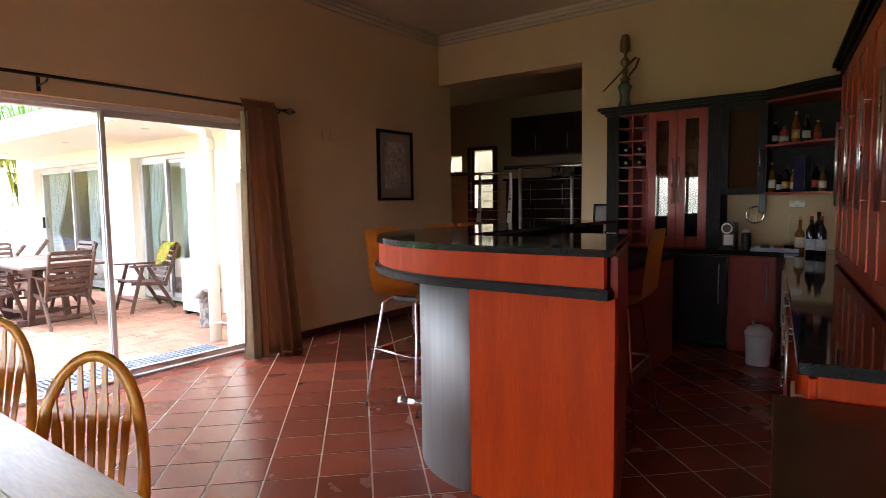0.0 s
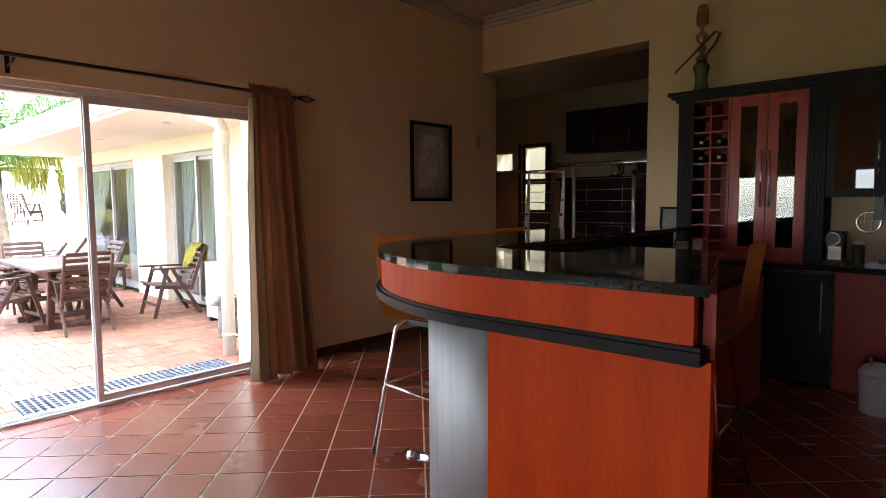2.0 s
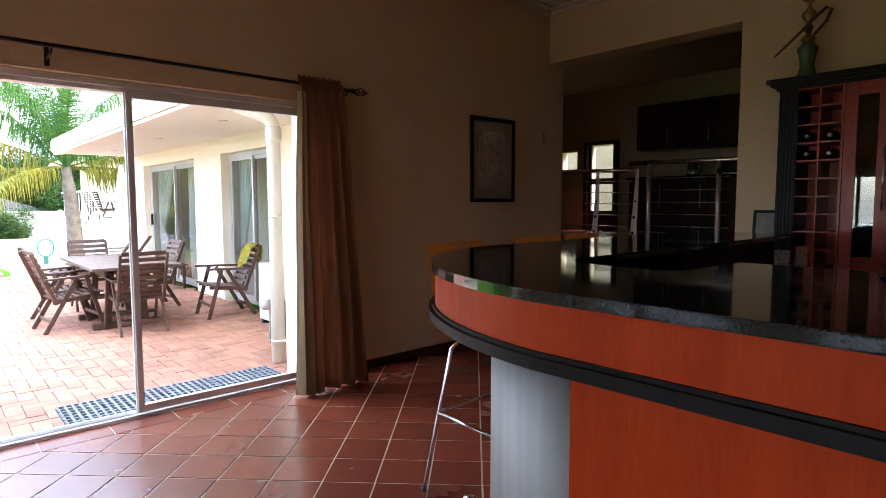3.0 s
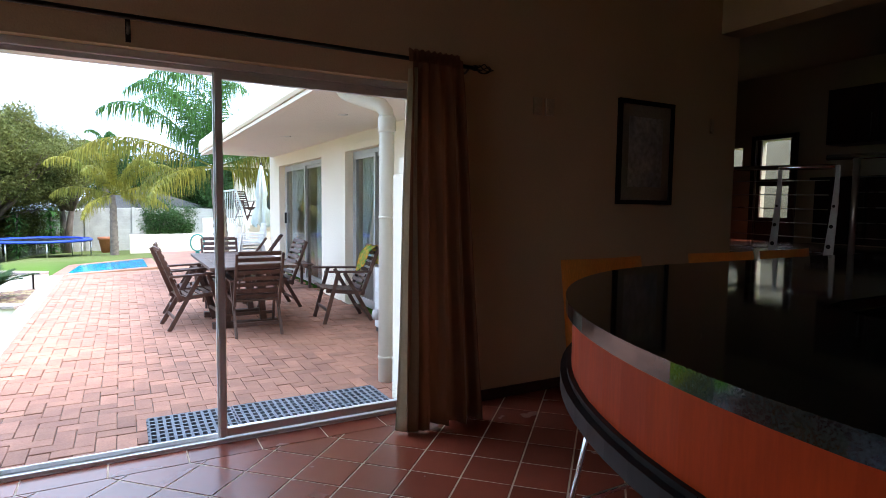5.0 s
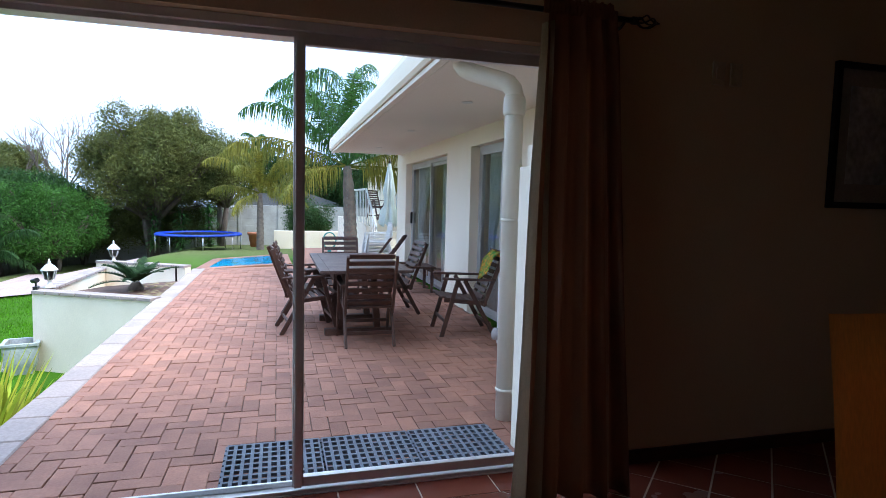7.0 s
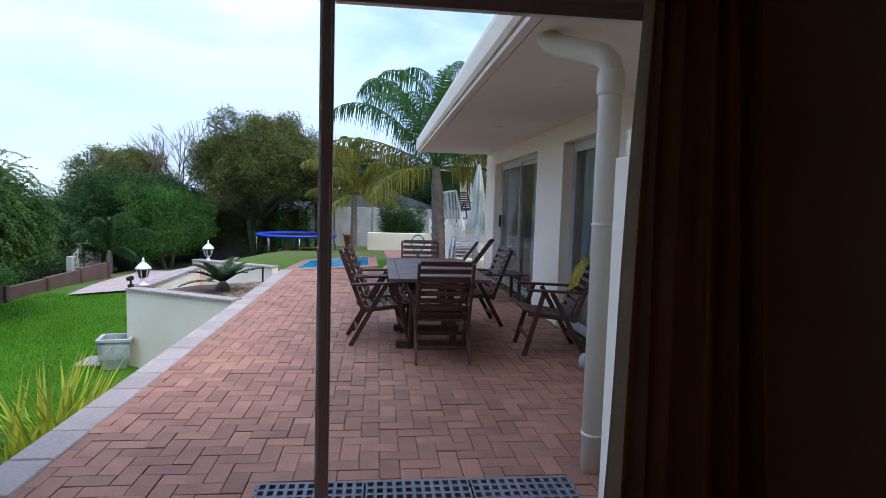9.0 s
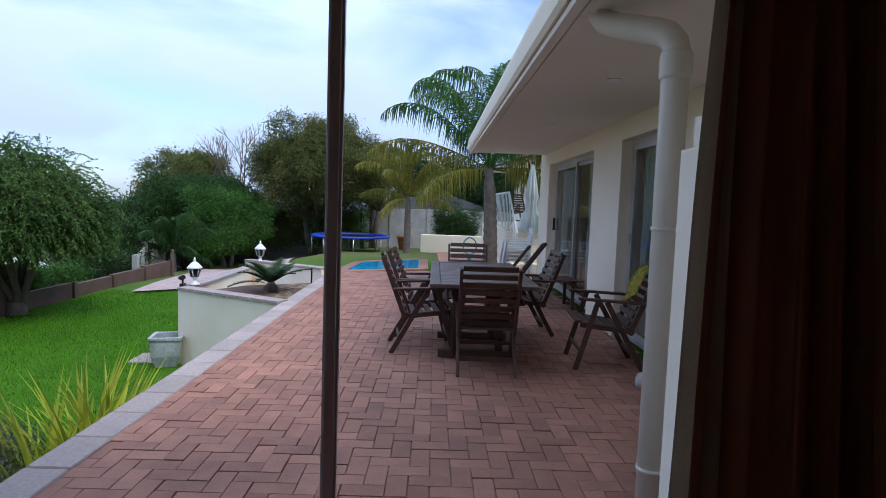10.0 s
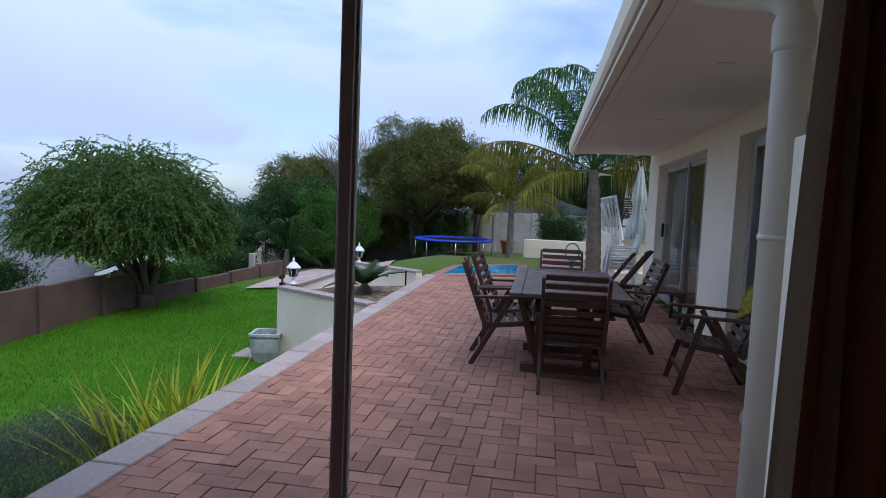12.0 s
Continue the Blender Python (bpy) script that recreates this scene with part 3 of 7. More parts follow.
# added wall that fills the doorway; its beige is darkened in place of shade
solid("doorway_backing", B((-10, 12.6, 0, -3, 12.8, 3.2)), mat("dimmed_backing_beige", (0.20, 0.17, 0.12), (0.17, 0.145, 0.10), rough=0.9, scale=2), "added beige wall backing the kitchen door, colour dimmed", kind="structure", category="wall")
kf = thing("kitchen_doorway", "dark wooden door frame in the kitchen", "door frame", kind="structure")
part("door_frame", B((-6.87, 10.6, KZ, -6.80, 10.648, 2.52), (-6.21, 10.6, KZ, -6.14, 10.648, 2.52), (-6.80, 10.6, 2.45, -6.21, 10.648, 2.52)), SKIRT, kf)
kl = part("door_leaf", B((-6.80, 10.66, KZ, -6.74, 10.70, 2.45), (-6.27, 10.66, KZ, -6.21, 10.70, 2.45), (-6.74, 10.66, 1.72, -6.27, 10.70, 1.83), (-6.74, 10.66, KZ, -6.27, 10.70, 1.22)), SKIRT, kf, "dark glazed wooden door leaf")
for za, zb in ((1.22, 1.72), (1.83, 2.45)):
    g = part("pane", sheet(-6.74, 10.677, za, -6.27, 10.683, zb, "-y"), GLASS, kl)
    g.visible_shadow = False
for i in range(5):
    x = -5.25 + 0.62 * i
    ku = thing("kitchen_cabinet", "mahogany kitchen cabinet unit, darkened for the dim room", "cabinet", pose(x, 9.5, KZ), group="kitchen cabinets")
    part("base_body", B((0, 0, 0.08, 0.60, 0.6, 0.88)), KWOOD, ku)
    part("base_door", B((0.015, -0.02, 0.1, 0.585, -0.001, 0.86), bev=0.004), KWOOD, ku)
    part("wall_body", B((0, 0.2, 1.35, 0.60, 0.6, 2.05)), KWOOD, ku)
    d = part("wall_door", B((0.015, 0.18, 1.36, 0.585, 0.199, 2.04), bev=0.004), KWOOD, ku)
    bm = bmesh.new()
    tube(bm, [(0.53, 0.16, 1.42), (0.53, 0.16, 1.7)], 0.006, 6)
    part("handle", bm, SATIN, d)
    bm = bmesh.new()
    tube(bm, [(0.53, -0.04, 0.45), (0.53, -0.04, 0.8)], 0.006, 6)
    part("base_handle", bm, SATIN, ku)
solid("kitchen_worktop", B((-5.3, 9.46, KZ + 0.88, -2.1, 10.1, KZ + 0.92), bev=0.004), GRANITE, "black granite kitchen worktop", "worktop")
ap = thing("kettle", "steel kettle on the kitchen worktop", "kettle", pose(-4.35, 9.75, KZ + 0.92))
bm = bmesh.new()
lathe(bm, [(0.09, 0), (0.10, 0.02), (0.075, 0.17), (0.03, 0.20), (0.012, 0.225)], 16)
part("kettle_body", bm, CHROME, ap)
bm = bmesh.new()
tube(bm, [(0.07, 0, 0.18), (0.13, 0, 0.17), (0.13, 0, 0.06), (0.09, 0, 0.03)], 0.01, 6)
part("handle", bm, BLACKP, ap)
wv = thing("microwave", "white microwave oven on the worktop", "microwave", pose(-3.75, 9.8, KZ + 0.92))
part("casing", B((-0.22, -0.16, 0.01, 0.22, 0.16, 0.26), bev=0.01), WHITE, wv)
part("oven_door", B((-0.20, -0.168, 0.03, 0.08, -0.1605, 0.24)), BLACKP, wv)

ra = thing("balustrade", "steel wire balustrade with curved white posts", "railing")
y = 7.12
bm = bmesh.new()
tube(bm, [(-5.3, y, 1.78), (-3.78, y, 1.74)], 0.024, 10)
part("handrail", bm, CHROME, ra)
bm = bmesh.new()
tube(bm, [(-3.86, y, 1.82), (-2.2, y, 1.80)], 0.026, 10)
part("handrail", bm, CHROME, ra)
for k in range(6):
    bm = bmesh.new()
    z = KZ + 0.12 + 0.13 * k
    tube(bm, [(-5.3, y, z + 0.02), (-3.83, y, z)], 0.005, 5)
    tube(bm, [(-3.63, y, z + 0.02), (-2.75, y, z + 0.02)], 0.005, 5)
    part("wire", bm, SATIN, ra)
for x in (-4.33, -3.82):
    bm = bmesh.new()
    pts = []
    for j in range(9):
        v = j / 8
        pts.append((x + 0.05 * math.sin(1.6 * v), 0.048 - 0.028 * v, KZ + 0.90 * v))
    fr = [[bm.verts.new((px - w + (0.01 if px else 0), y + dy, z)) for px, w, z in pts] for dy in (-0.006, 0.006)]
    bk = [[bm.verts.new((px + w, y + dy, z)) for px, w, z in pts] for dy in (-0.006, 0.006)]
    for j in range(8):
        bm.faces.new((fr[0][j], bk[0][j], bk[0][j + 1], fr[0][j + 1]))
        bm.faces.new((fr[1][j], fr[1][j + 1], bk[1][j + 1], bk[1][j]))
        bm.faces.new((fr[0][j], fr[0][j + 1], fr[1][j + 1], fr[1][j]))
        bm.faces.new((bk[0][j], bk[1][j], bk[1][j + 1], bk[0][j + 1]))
    pst = part("post", bm, WHITE, ra, "curved white steel post with round holes")
    for z, r in ((0.18, 0.020), (0.36, 0.017), (0.54, 0.013)):
        bm = bmesh.new()
        tube(bm, [(x + 0.05 * math.sin(1.6 * z / 0.9), y - 0.009, KZ + z), (x + 0.05 * math.sin(1.6 * z / 0.9), y - 0.0065, KZ + z)], r, 12)
        part("hole", bm, BLACKP, pst)
for x in (-3.62, -2.86):
    bm = bmesh.new()
    tube(bm, [(x, y, KZ), (x, y, 1.80)], 0.026, 12)
    part("post", bm, SATIN, ra)


# ---- bar stools ----
def bar_stool(m):
    """Faces +y; the seat's middle over the origin."""
    t = thing("bar_stool", "bent beech ply bar stool with chrome legs", "bar stool", m, group="bar stools")
    prof = [(0.20, 0.735), (0.16, 0.752), (0.08, 0.752), (-0.06, 0.742), (-0.14, 0.745), (-0.185, 0.77), (-0.205, 0.82), (-0.215, 0.92), (-0.23, 1.05), (-0.25, 1.185)]
    bm = bmesh.new()
    nx = 10
    rows = []
    for k, (yy, zz) in enumerate(prof):
        w = 0.205 - (0.008 if k > 5 else 0.0) + 0.01 * (k == 4)
        rows.append([bm.verts.new((w * (2 * i / nx - 1), yy - (0.02 * (2 * i / nx - 1) ** 2 if k > 5 else 0), zz + (0.012 * (2 * i / nx - 1) ** 2 if k < 5 else 0))) for i in range(nx + 1)])
    for a, b in zip(rows, rows[1:]):
        for i in range(nx):
            bm.faces.new((a[i], a[i + 1], b[i + 1], b[i])).smooth = True
    bmesh.ops.solidify(bm, geom=bm.faces[:], thickness=0.013)
    part("shell", bm, BEECH, t)
    for sx in (-1, 1):
        for sy in (-1, 1):
            bm = bmesh.new()
            tube(bm, [(0.02 * sx, 0.10 * sy, 0.715), (0.13 * sx, 0.125 * sy, 0.715), (0.160 * sx, 0.14 * sy, 0.69), (0.275 * sx, 0.215 * sy, 0.0)], 0.0105, 8)
            leg = part("leg", bm, CHROME, t)
            bm = bmesh.new()
            tube(bm, [(0.273 * sx, 0.214 * sy, 0.012), (0.276 * sx, 0.216 * sy, 0.0)], 0.014, 8)
            part("foot_cap", bm, BLACKP, leg)
    c = [(0.215 * sx, 0.176 * sy, 0.36 + 0.02 * (sy < 0)) for sx, sy in ((-1, -1), (1, -1), (1, 1), (-1, 1))]
    for k in range(4):
        bm = bmesh.new()
        tube(bm, [c[k], c[(k + 1) % 4]], 0.009, 8)
        part("foot_rail", bm, CHROME, t)
    part("seat_plate", B((-0.10, -0.11, 0.70, 0.10, 0.11, 0.728), bev=0.004), BLACKP, t)
    return t


st0 = bar_stool(pose(-2.20, 3.11, 0, 0, 0, -88))
for x, y, r in ((-2.20, 3.745, -92), (-2.20, 4.20, -88), (-0.97, 3.52, 94)):
    copy_thing(st0, pose(x, y, 0, 0, 0, r))

# ---- dining table and chairs ----
dt = thing("dining_table", "pale pine dining table with rounded edge", "table", pose(-1.75, 0.15, 0))
for i in range(6):
    part("top_plank", B((-0.98, -0.50 + i * 1.0 / 6 + 0.0004, 0.715, 0.93, -0.50 + (i + 1) * 1.0 / 6 - 0.0004, 0.75), bev=0.003), PALETOP, dt)
for sx in (-0.85, 0.80):
    for sy in (-0.40, 0.40):
        bm = bmesh.new()
        lathe(bm, [(0.03, 0), (0.04, 0.1), (0.032, 0.3), (0.045, 0.45), (0.05, 0.60), (0.05, 0.714)], 14, (sx, sy, 0))
        part("leg", bm, PALETOP, dt)
part("apron", B((-0.86, -0.42, 0.62, 0.81, -0.40, 0.714), (-0.86, 0.40, 0.62, 0.81, 0.42, 0.714)), PALETOP, dt)


def windsor(m):
    """Faces +y, hoop back behind."""
    t = thing("windsor_chair", "honey varnished hoop back wooden dining chair", "chair", m, group="dining chairs")
    bm = bmesh.new()
    lathe(bm, [(0.19, 0.425), (0.215, 0.435), (0.215, 0.455), (0.20, 0.465), (0.05, 0.455)], 24)
    part("seat", bm, HONEY, t)

    def hoop(a):
        r = 0.152
        x = r * math.cos(a) * (1.0 if abs(math.cos(a)) < 0.9 else 0.98)
        zz = 0.46 + 0.44 * max(0.0, math.sin(a)) ** 0.72
        return Vector((x, -0.155 - 0.10 * (zz - 0.46) / 0.5, zz))
    bm = bmesh.new()
    tube(bm, [hoop(math.pi * k / 28) for k in range(29)], 0.0185, 10)
    part("hoop", bm, HONEY, t)
    for k in range(7):
        x = -0.099 + 0.033 * k
        a = math.acos(max(-1, min(1, x * 1.08 / 0.152)))
        top = hoop(a)
        b0 = Vector((x * 0.8, -0.15, 0.455))
        bm = bmesh.new()
        prevs = []
        for j, (u, w) in enumerate(((0, 0.006), (0.15, 0.007), (0.45, 0.0105), (0.70, 0.0125), (0.79, 0.0075), (0.9, 0.006), (1, 0.005))):
            c = b0.lerp(top, u)
            prevs.append([bm.verts.new(c + Vector((sx * w, sy * 0.006, 0))) for sx, sy in ((-1, -1), (1, -1), (1, 1), (-1, 1))])
        for p, q in zip(prevs, prevs[1:]):
            for i in range(4):
                bm.faces.new((p[i], p[(i + 1) % 4], q[(i + 1) % 4], q[i]))
        part("spindle", bm, HONEY, t)
    for sx in (-1, 1):
        for sy in (-1, 1):
            bm = bmesh.new()
            tube(bm, [(0.12 * sx, 0.12 * sy, 0.43), (0.16 * sx, 0.16 * sy, 0.22), (0.20 * sx, 0.20 * sy, 0)], [0.014, 0.022, 0.013], 10)
            part("leg", bm, HONEY, t)
        bm = bmesh.new()
        tube(bm, [(0.165 * sx, 0.165, 0.19), (0.165 * sx, -0.165, 0.19)], [0.010, 0.010], 8)
        part("stretcher", bm, HONEY, t)
    return t


w0 = windsor(pose(-1.44, 0.69, 0, 0, 0, -132))
copy_thing(w0, pose(-2.38, 0.69, 0, 0, 0, -136))

# ---- wall cabinets over the north counter ----
FY = 5.90


def bar_handle(parent, x, y, z0, z1, out=0.035):
    bm = bmesh.new()
    tube(bm, [(x, y - out, z0), (x, y - out, z1)], 0.006, 8)
    for z in (z0 + 0.04, z1 - 0.04):
        tube(bm, [(x, y - out, z), (x, y, z)], 0.004, 6)
    return part("handle", bm, SATIN, parent, "long brushed steel bar handle")


def bottle(name, m, h, r, glass, capm, labm, label, group="bottles", neck=0.33):
    t = thing(name, label, "bottle", m, group=group)
    bm = bmesh.new()
    lathe(bm, [(r * 0.9, 0), (r, 0.01), (r, h * (1 - neck) * 0.92), (r * 0.75, h * (1 - neck) * 1.06), (r * 0.34, h * (1 - neck) * 1.2), (r * 0.32, h * 0.97)], 14)
    b = part("glass_body", bm, glass, t)
    bm = bmesh.new()
    lathe(bm, [(r * 0.37, h * 0.90), (r * 0.37, h), (r * 0.2, h)], 12)
    part("cap", bm, capm, t)
    bm = bmesh.new()
    lathe(bm, [(r * 1.015, h * 0.14), (r * 1.015, h * 0.42), (r * 0.99, h * 0.42)], 14)
    part("paper_label", bm, labm, b)
    return t


GREENB = mat("dark_green_bottle", (0.012, 0.022, 0.010), rough=0.06, scale=3)
AMBERB = mat("amber_spirit", (0.22, 0.07, 0.012), rough=0.07, scale=3)
DARKB = mat("black_bottle", (0.010, 0.009, 0.009), rough=0.08, scale=3)
GOLD = mat("gold_foil", (0.60, 0.40, 0.12), rough=0.3, metal=0.8)
PAPER = mat("cream_label_paper", (0.62, 0.58, 0.48), (0.54, 0.50, 0.41), rough=0.8, scale=20, fine=0.1)
WHITEP = mat("white_label_paper", (0.46, 0.46, 0.47), rough=0.8, scale=20)
REDP = mat("red_label", (0.42, 0.04, 0.025), rough=0.6, scale=10)

rackc = thing("wine_rack_cabinet", "tall mahogany wine rack with black fluted pilaster", "wine rack", pose(0, 0, 0))
Z0, Z1 = 0.90, 2.20
pil = part("pilaster", B((-1.93, FY, Z0, -1.80, YN, Z1), bev=0.003), BLACKWOOD, rackc)
for k in range(5):
    part("flute", B((-1.918 + 0.024 * k, FY - 0.008, Z0 + 0.05, -1.905 + 0.024 * k, FY + 0.001, Z1 - 0.05), bev=0.003), BLACKWOOD, pil)
part("back_panel", B((-1.80, YN - 0.02, Z0, -1.53, YN - 0.002, Z1)), CHERRYD, rackc)
for k in range(11):
    z = Z0 + (Z1 - Z0 - 0.012) * k / 10
    part("shelf", B((-1.80, FY, z, -1.53, YN - 0.02, z + 0.012)), CHERRYD, rackc)
part("divider", B((-1.671, FY + 0.002, Z0, -1.659, YN - 0.02, Z1 - 0.01)), CHERRYD, rackc)
part("side", B((-1.53, FY, Z0, -1.515, YN, Z1)), CHERRYD, rackc)
for cx in (-1.735, -1.595):
    for k in (6, 7):
        z = Z0 + (Z1 - Z0 - 0.012) * k / 10 + 0.012 + 0.04
        bottle("wine_bottle", pose(cx, FY + 0.29, z, 90, 0, 0), 0.30, 0.037, GREENB, WHITEP, PAPER, "dark wine bottle lying in the wine rack", "racked wine")

gc = thing("glass_cabinet", "mahogany display cabinet with two narrow glass doors", "cabinet")
part("body", B((-1.51, FY + 0.02, Z0, -1.495, YN, Z1), (-0.985, FY + 0.02, Z0, -0.97, YN, Z1), (-1.495, YN - 0.02, Z0, -0.985, YN, Z1), (-1.495, FY + 0.02, Z1 - 0.015, -0.985, YN - 0.02, Z1), (-1.495, FY + 0.02, Z0, -0.985, YN - 0.02, Z0 + 0.015)), BLACKWOOD, gc)
for x0, x1, hx in ((-1.51, -1.242, -1.27), (-1.238, -0.97, -1.21)):
    d = part("cabinet_door", B((x0, FY, Z0, x0 + 0.075, FY + 0.019, Z1), (x1 - 0.075, FY, Z0, x1, FY + 0.019, Z1), (x0 + 0.075, FY, Z0, x1 - 0.075, FY + 0.019, Z0 + 0.10), (x0 + 0.075, FY, Z1 - 0.09, x1 - 0.075, FY + 0.019, Z1), bev=0.004), CHERRYD, gc)
    g = part("pane", sheet(x0 + 0.075, FY + 0.007, Z0 + 0.10, x1 - 0.075, FY + 0.012, Z1 - 0.09, "-y"), pane("display_glass", (0.75, 0.77, 0.76), ior=2.1) if x0 < -1.4 else bpy.data.materials["display_glass"], d)
    bar_handle(d, hx, FY, 1.32, 1.75)
for z in (1.22, 1.52, 1.84):
    part("glass_shelf", B((-1.493, FY + 0.04, z, -0.987, YN - 0.021, z + 0.006)), GLASS, gc)
CUT = pane("cut_glass", (0.85, 0.9, 0.9), ior=1.9)
rng = random.Random(14)
for z in (0.915, 1.226, 1.526, 1.846):
    for x in (-1.40, -1.33, -1.14, -1.06):
        t = thing("wine_glass", "clear stemmed glass in the display cabinet", "glass", pose(x, 6.03 + rng.uniform(-0.04, 0.05), z), group="display glasses")
        bm = bmesh.new()
        lathe(bm, [(0.028, 0), (0.028, 0.003), (0.004, 0.006), (0.004, 0.07), (0.026, 0.09), (0.031, 0.13), (0.027, 0.16), (0.025, 0.16), (0.029, 0.13), (0.004, 0.085)], 12)
        part("bowl", bm, CUT, t)
pp = thing("cabinet_pilaster", "black fluted pilaster between the cabinets", "pilaster")
pil = part("pilaster", B((-0.968, FY, Z0, -0.845, YN, Z1), bev=0.003), BLACKWOOD, pp)
for k in range(5):
    part("flute", B((-0.957 + 0.024 * k, FY - 0.008, Z0 + 0.05, -0.944 + 0.024 * k, FY + 0.001, Z1 - 0.05), bev=0.003), BLACKWOOD, pil)
dc = thing("dark_wall_cabinet", "black wall cabinet with a smoked glass door", "cabinet")
part("body", B((-0.843, FY + 0.02, 1.39, -0.83, YN, Z1), (-0.515, FY + 0.02, 1.39, -0.50, YN, Z1), (-0.83, YN - 0.02, 1.39, -0.515, YN, Z1), (-0.83, FY + 0.02, 1.39, -0.515, YN - 0.02, 1.405), (-0.83, FY + 0.02, Z1 - 0.015, -0.515, YN - 0.02, Z1)), BLACKWOOD, dc)
d = part("cabinet_door", B((-0.843, FY, 1.39, -0.79, FY + 0.019, Z1), (-0.555, FY, 1.39, -0.50, FY + 0.019, Z1), (-0.79, FY, 1.39, -0.555, FY + 0.019, 1.45), (-0.79, FY, Z1 - 0.06, -0.555, FY + 0.019, Z1), bev=0.004), BLACKWOOD, dc)
part("pane", sheet(-0.79, FY + 0.007, 1.45, -0.555, FY + 0.012, Z1 - 0.06, "-y"), DARKGLASS, d)
bar_handle(d, -0.53, FY, 1.55, 1.78)

# diagonal corner shelf unit
cu = thing("corner_shelf", "open mahogany corner shelf stocked with bottles", "shelf")
P0, P1 = (-0.497, FY), (-0.03, 5.62)
for z in (1.385, 1.80, Z1 - 0.02):
    bm = bmesh.new()
    prism(bm, [P0, P1, (0.22, 5.60), (0.20, YN - 0.003), (-0.497, YN - 0.003)], z, z + 0.02)
    part("shelf_board", bm, CHERRYD, cu)
bm = B((-0.497, YN - 0.02, 1.405, 0.2, YN - 0.004, Z1 - 0.02), (-0.497, FY, 1.405, -0.482, YN - 0.02, Z1 - 0.02))
part("back_panel", bm, BLACKWOOD, cu)
cm = thing("cabinet_cornice", "dark moulded cornice along the cabinet tops", "cornice")
bm = bmesh.new()
for off, z, h in ((0.0, Z1 + 0.002, 0.03), (0.03, Z1 + 0.03, 0.025), (0.055, Z1 + 0.053, 0.03)):
    prism(bm, [(-1.95 - off, FY - 0.01 - off), (-0.50, FY - 0.01 - off), (-0.03 - off, 5.60 - off), (0.24, 5.40), (0.24, YN - 0.003), (-1.95 - off, YN - 0.003)], z, z + h)
part("moulding", bm, BLACKWOOD, cm)
lab = (PAPER, WHITEP, GOLD, PAPER, REDP)
for k, (u, w, h, r, gl) in enumerate(((0.10, 0.10, 0.24, 0.033, DARKB), (0.25, 0.12, 0.20, 0.045, REDP), (0.45, 0.10, 0.32, 0.038, AMBERB), (0.62, 0.12, 0.27, 0.038, GREENB), (0.80, 0.10, 0.20, 0.034, AMBERB))):
    bottle("liquor_bottle", pose(P0[0] + (P1[0] - P0[0]) * u + 0.02, P0[1] + (P1[1] - P0[1]) * u + w, 1.82), h * 0.82, r * 0.8, gl, (GOLD, BLACKP)[k % 2], lab[k], "liquor bottle on the corner shelf", "shelf bottles")
for k, (u, w, h, r, gl) in enumerate(((0.06, 0.09, 0.30, 0.036, AMBERB), (0.20, 0.12, 0.19, 0.035, GREENB), (0.32, 0.08, 0.25, 0.042, DARKB), (0.43, 0.12, 0.22, 0.035, AMBERB), (0.80, 0.11, 0.26, 0.036, GREENB), (0.90, 0.12, 0.23, 0.034, AMBERB))):
    bottle("liquor_bottle", pose(P0[0] + (P1[0] - P0[0]) * u + 0.02, P0[1] + (P1[1] - P0[1]) * u + w, 1.405), h * 0.88, r * 0.82, gl, (GOLD, REDP, BLACKP)[k % 3], lab[k % 5], "liquor bottle on the corner shelf", "shelf bottles")
bx = thing("blue_gift_box", "tall glossy blue bottle box on the shelf", "box", pose(-0.21, 5.86, 1.405, 0, 0, -30))
part("carton", B((-0.05, -0.04, 0, 0.05, 0.04, 0.30), bev=0.004), mat("blue_gloss_card", (0.008, 0.012, 0.05), rough=0.12), bx)

# ---- north base units, counter, fridge ----
nc = thing("granite_counter", "black granite counter along the back wall", "worktop")
bm = bmesh.new()
prism(bm, [(-2.0, 5.66), (-0.33, 5.66), (-0.33, 5.62), (0.27, 5.62), (0.24, YN - 0.002), (-2.0, YN - 0.002)], 0.862, 0.90, 0.004)
part("slab", bm, GRANITE, nc)
for x0, x1, nm in ((-1.98, -1.25, "a"), (-0.73, -0.36, "b")):
    bu = thing("base_cabinet", "mahogany base cabinet under the back counter", "cabinet", group="base cabinets")
    part("body", B((x0, 5.72, 0.0, x1, YN - 0.002, 0.86)), CHERRYD, bu)
    d = part("cabinet_door", B((x0 + 0.004, 5.70, 0.09, x1 - 0.004, 5.719, 0.85), bev=0.004), CHERRYD, bu)
    bar_handle(d, x1 - 0.06, 5.70, 0.45, 0.80)
fr = thing("bar_fridge", "black under counter bar fridge", "fridge", pose(-1.0, 5.72, 0))
part("casing", B((-0.245, 0.02, 0.02, 0.262, 0.46, 0.85)), BLACKP, fr)
FRD = mat("black_fridge_door", (0.020, 0.020, 0.022), (0.014, 0.014, 0.016), rough=0.28, metal=0.3, scale=2)
d = part("fridge_door", B((-0.24, -0.03, 0.06, 0.258, 0.018, 0.84), bev=0.01), FRD, fr)
bar_handle(d, 0.20, -0.03, 0.42, 0.78, 0.03)

# ---- slanted east run ----
ER = pose(0.39, 0, 0, 0, 0, 7.0)


def ebox(*b, bev=0.0):
    return B(*b, bev=bev)


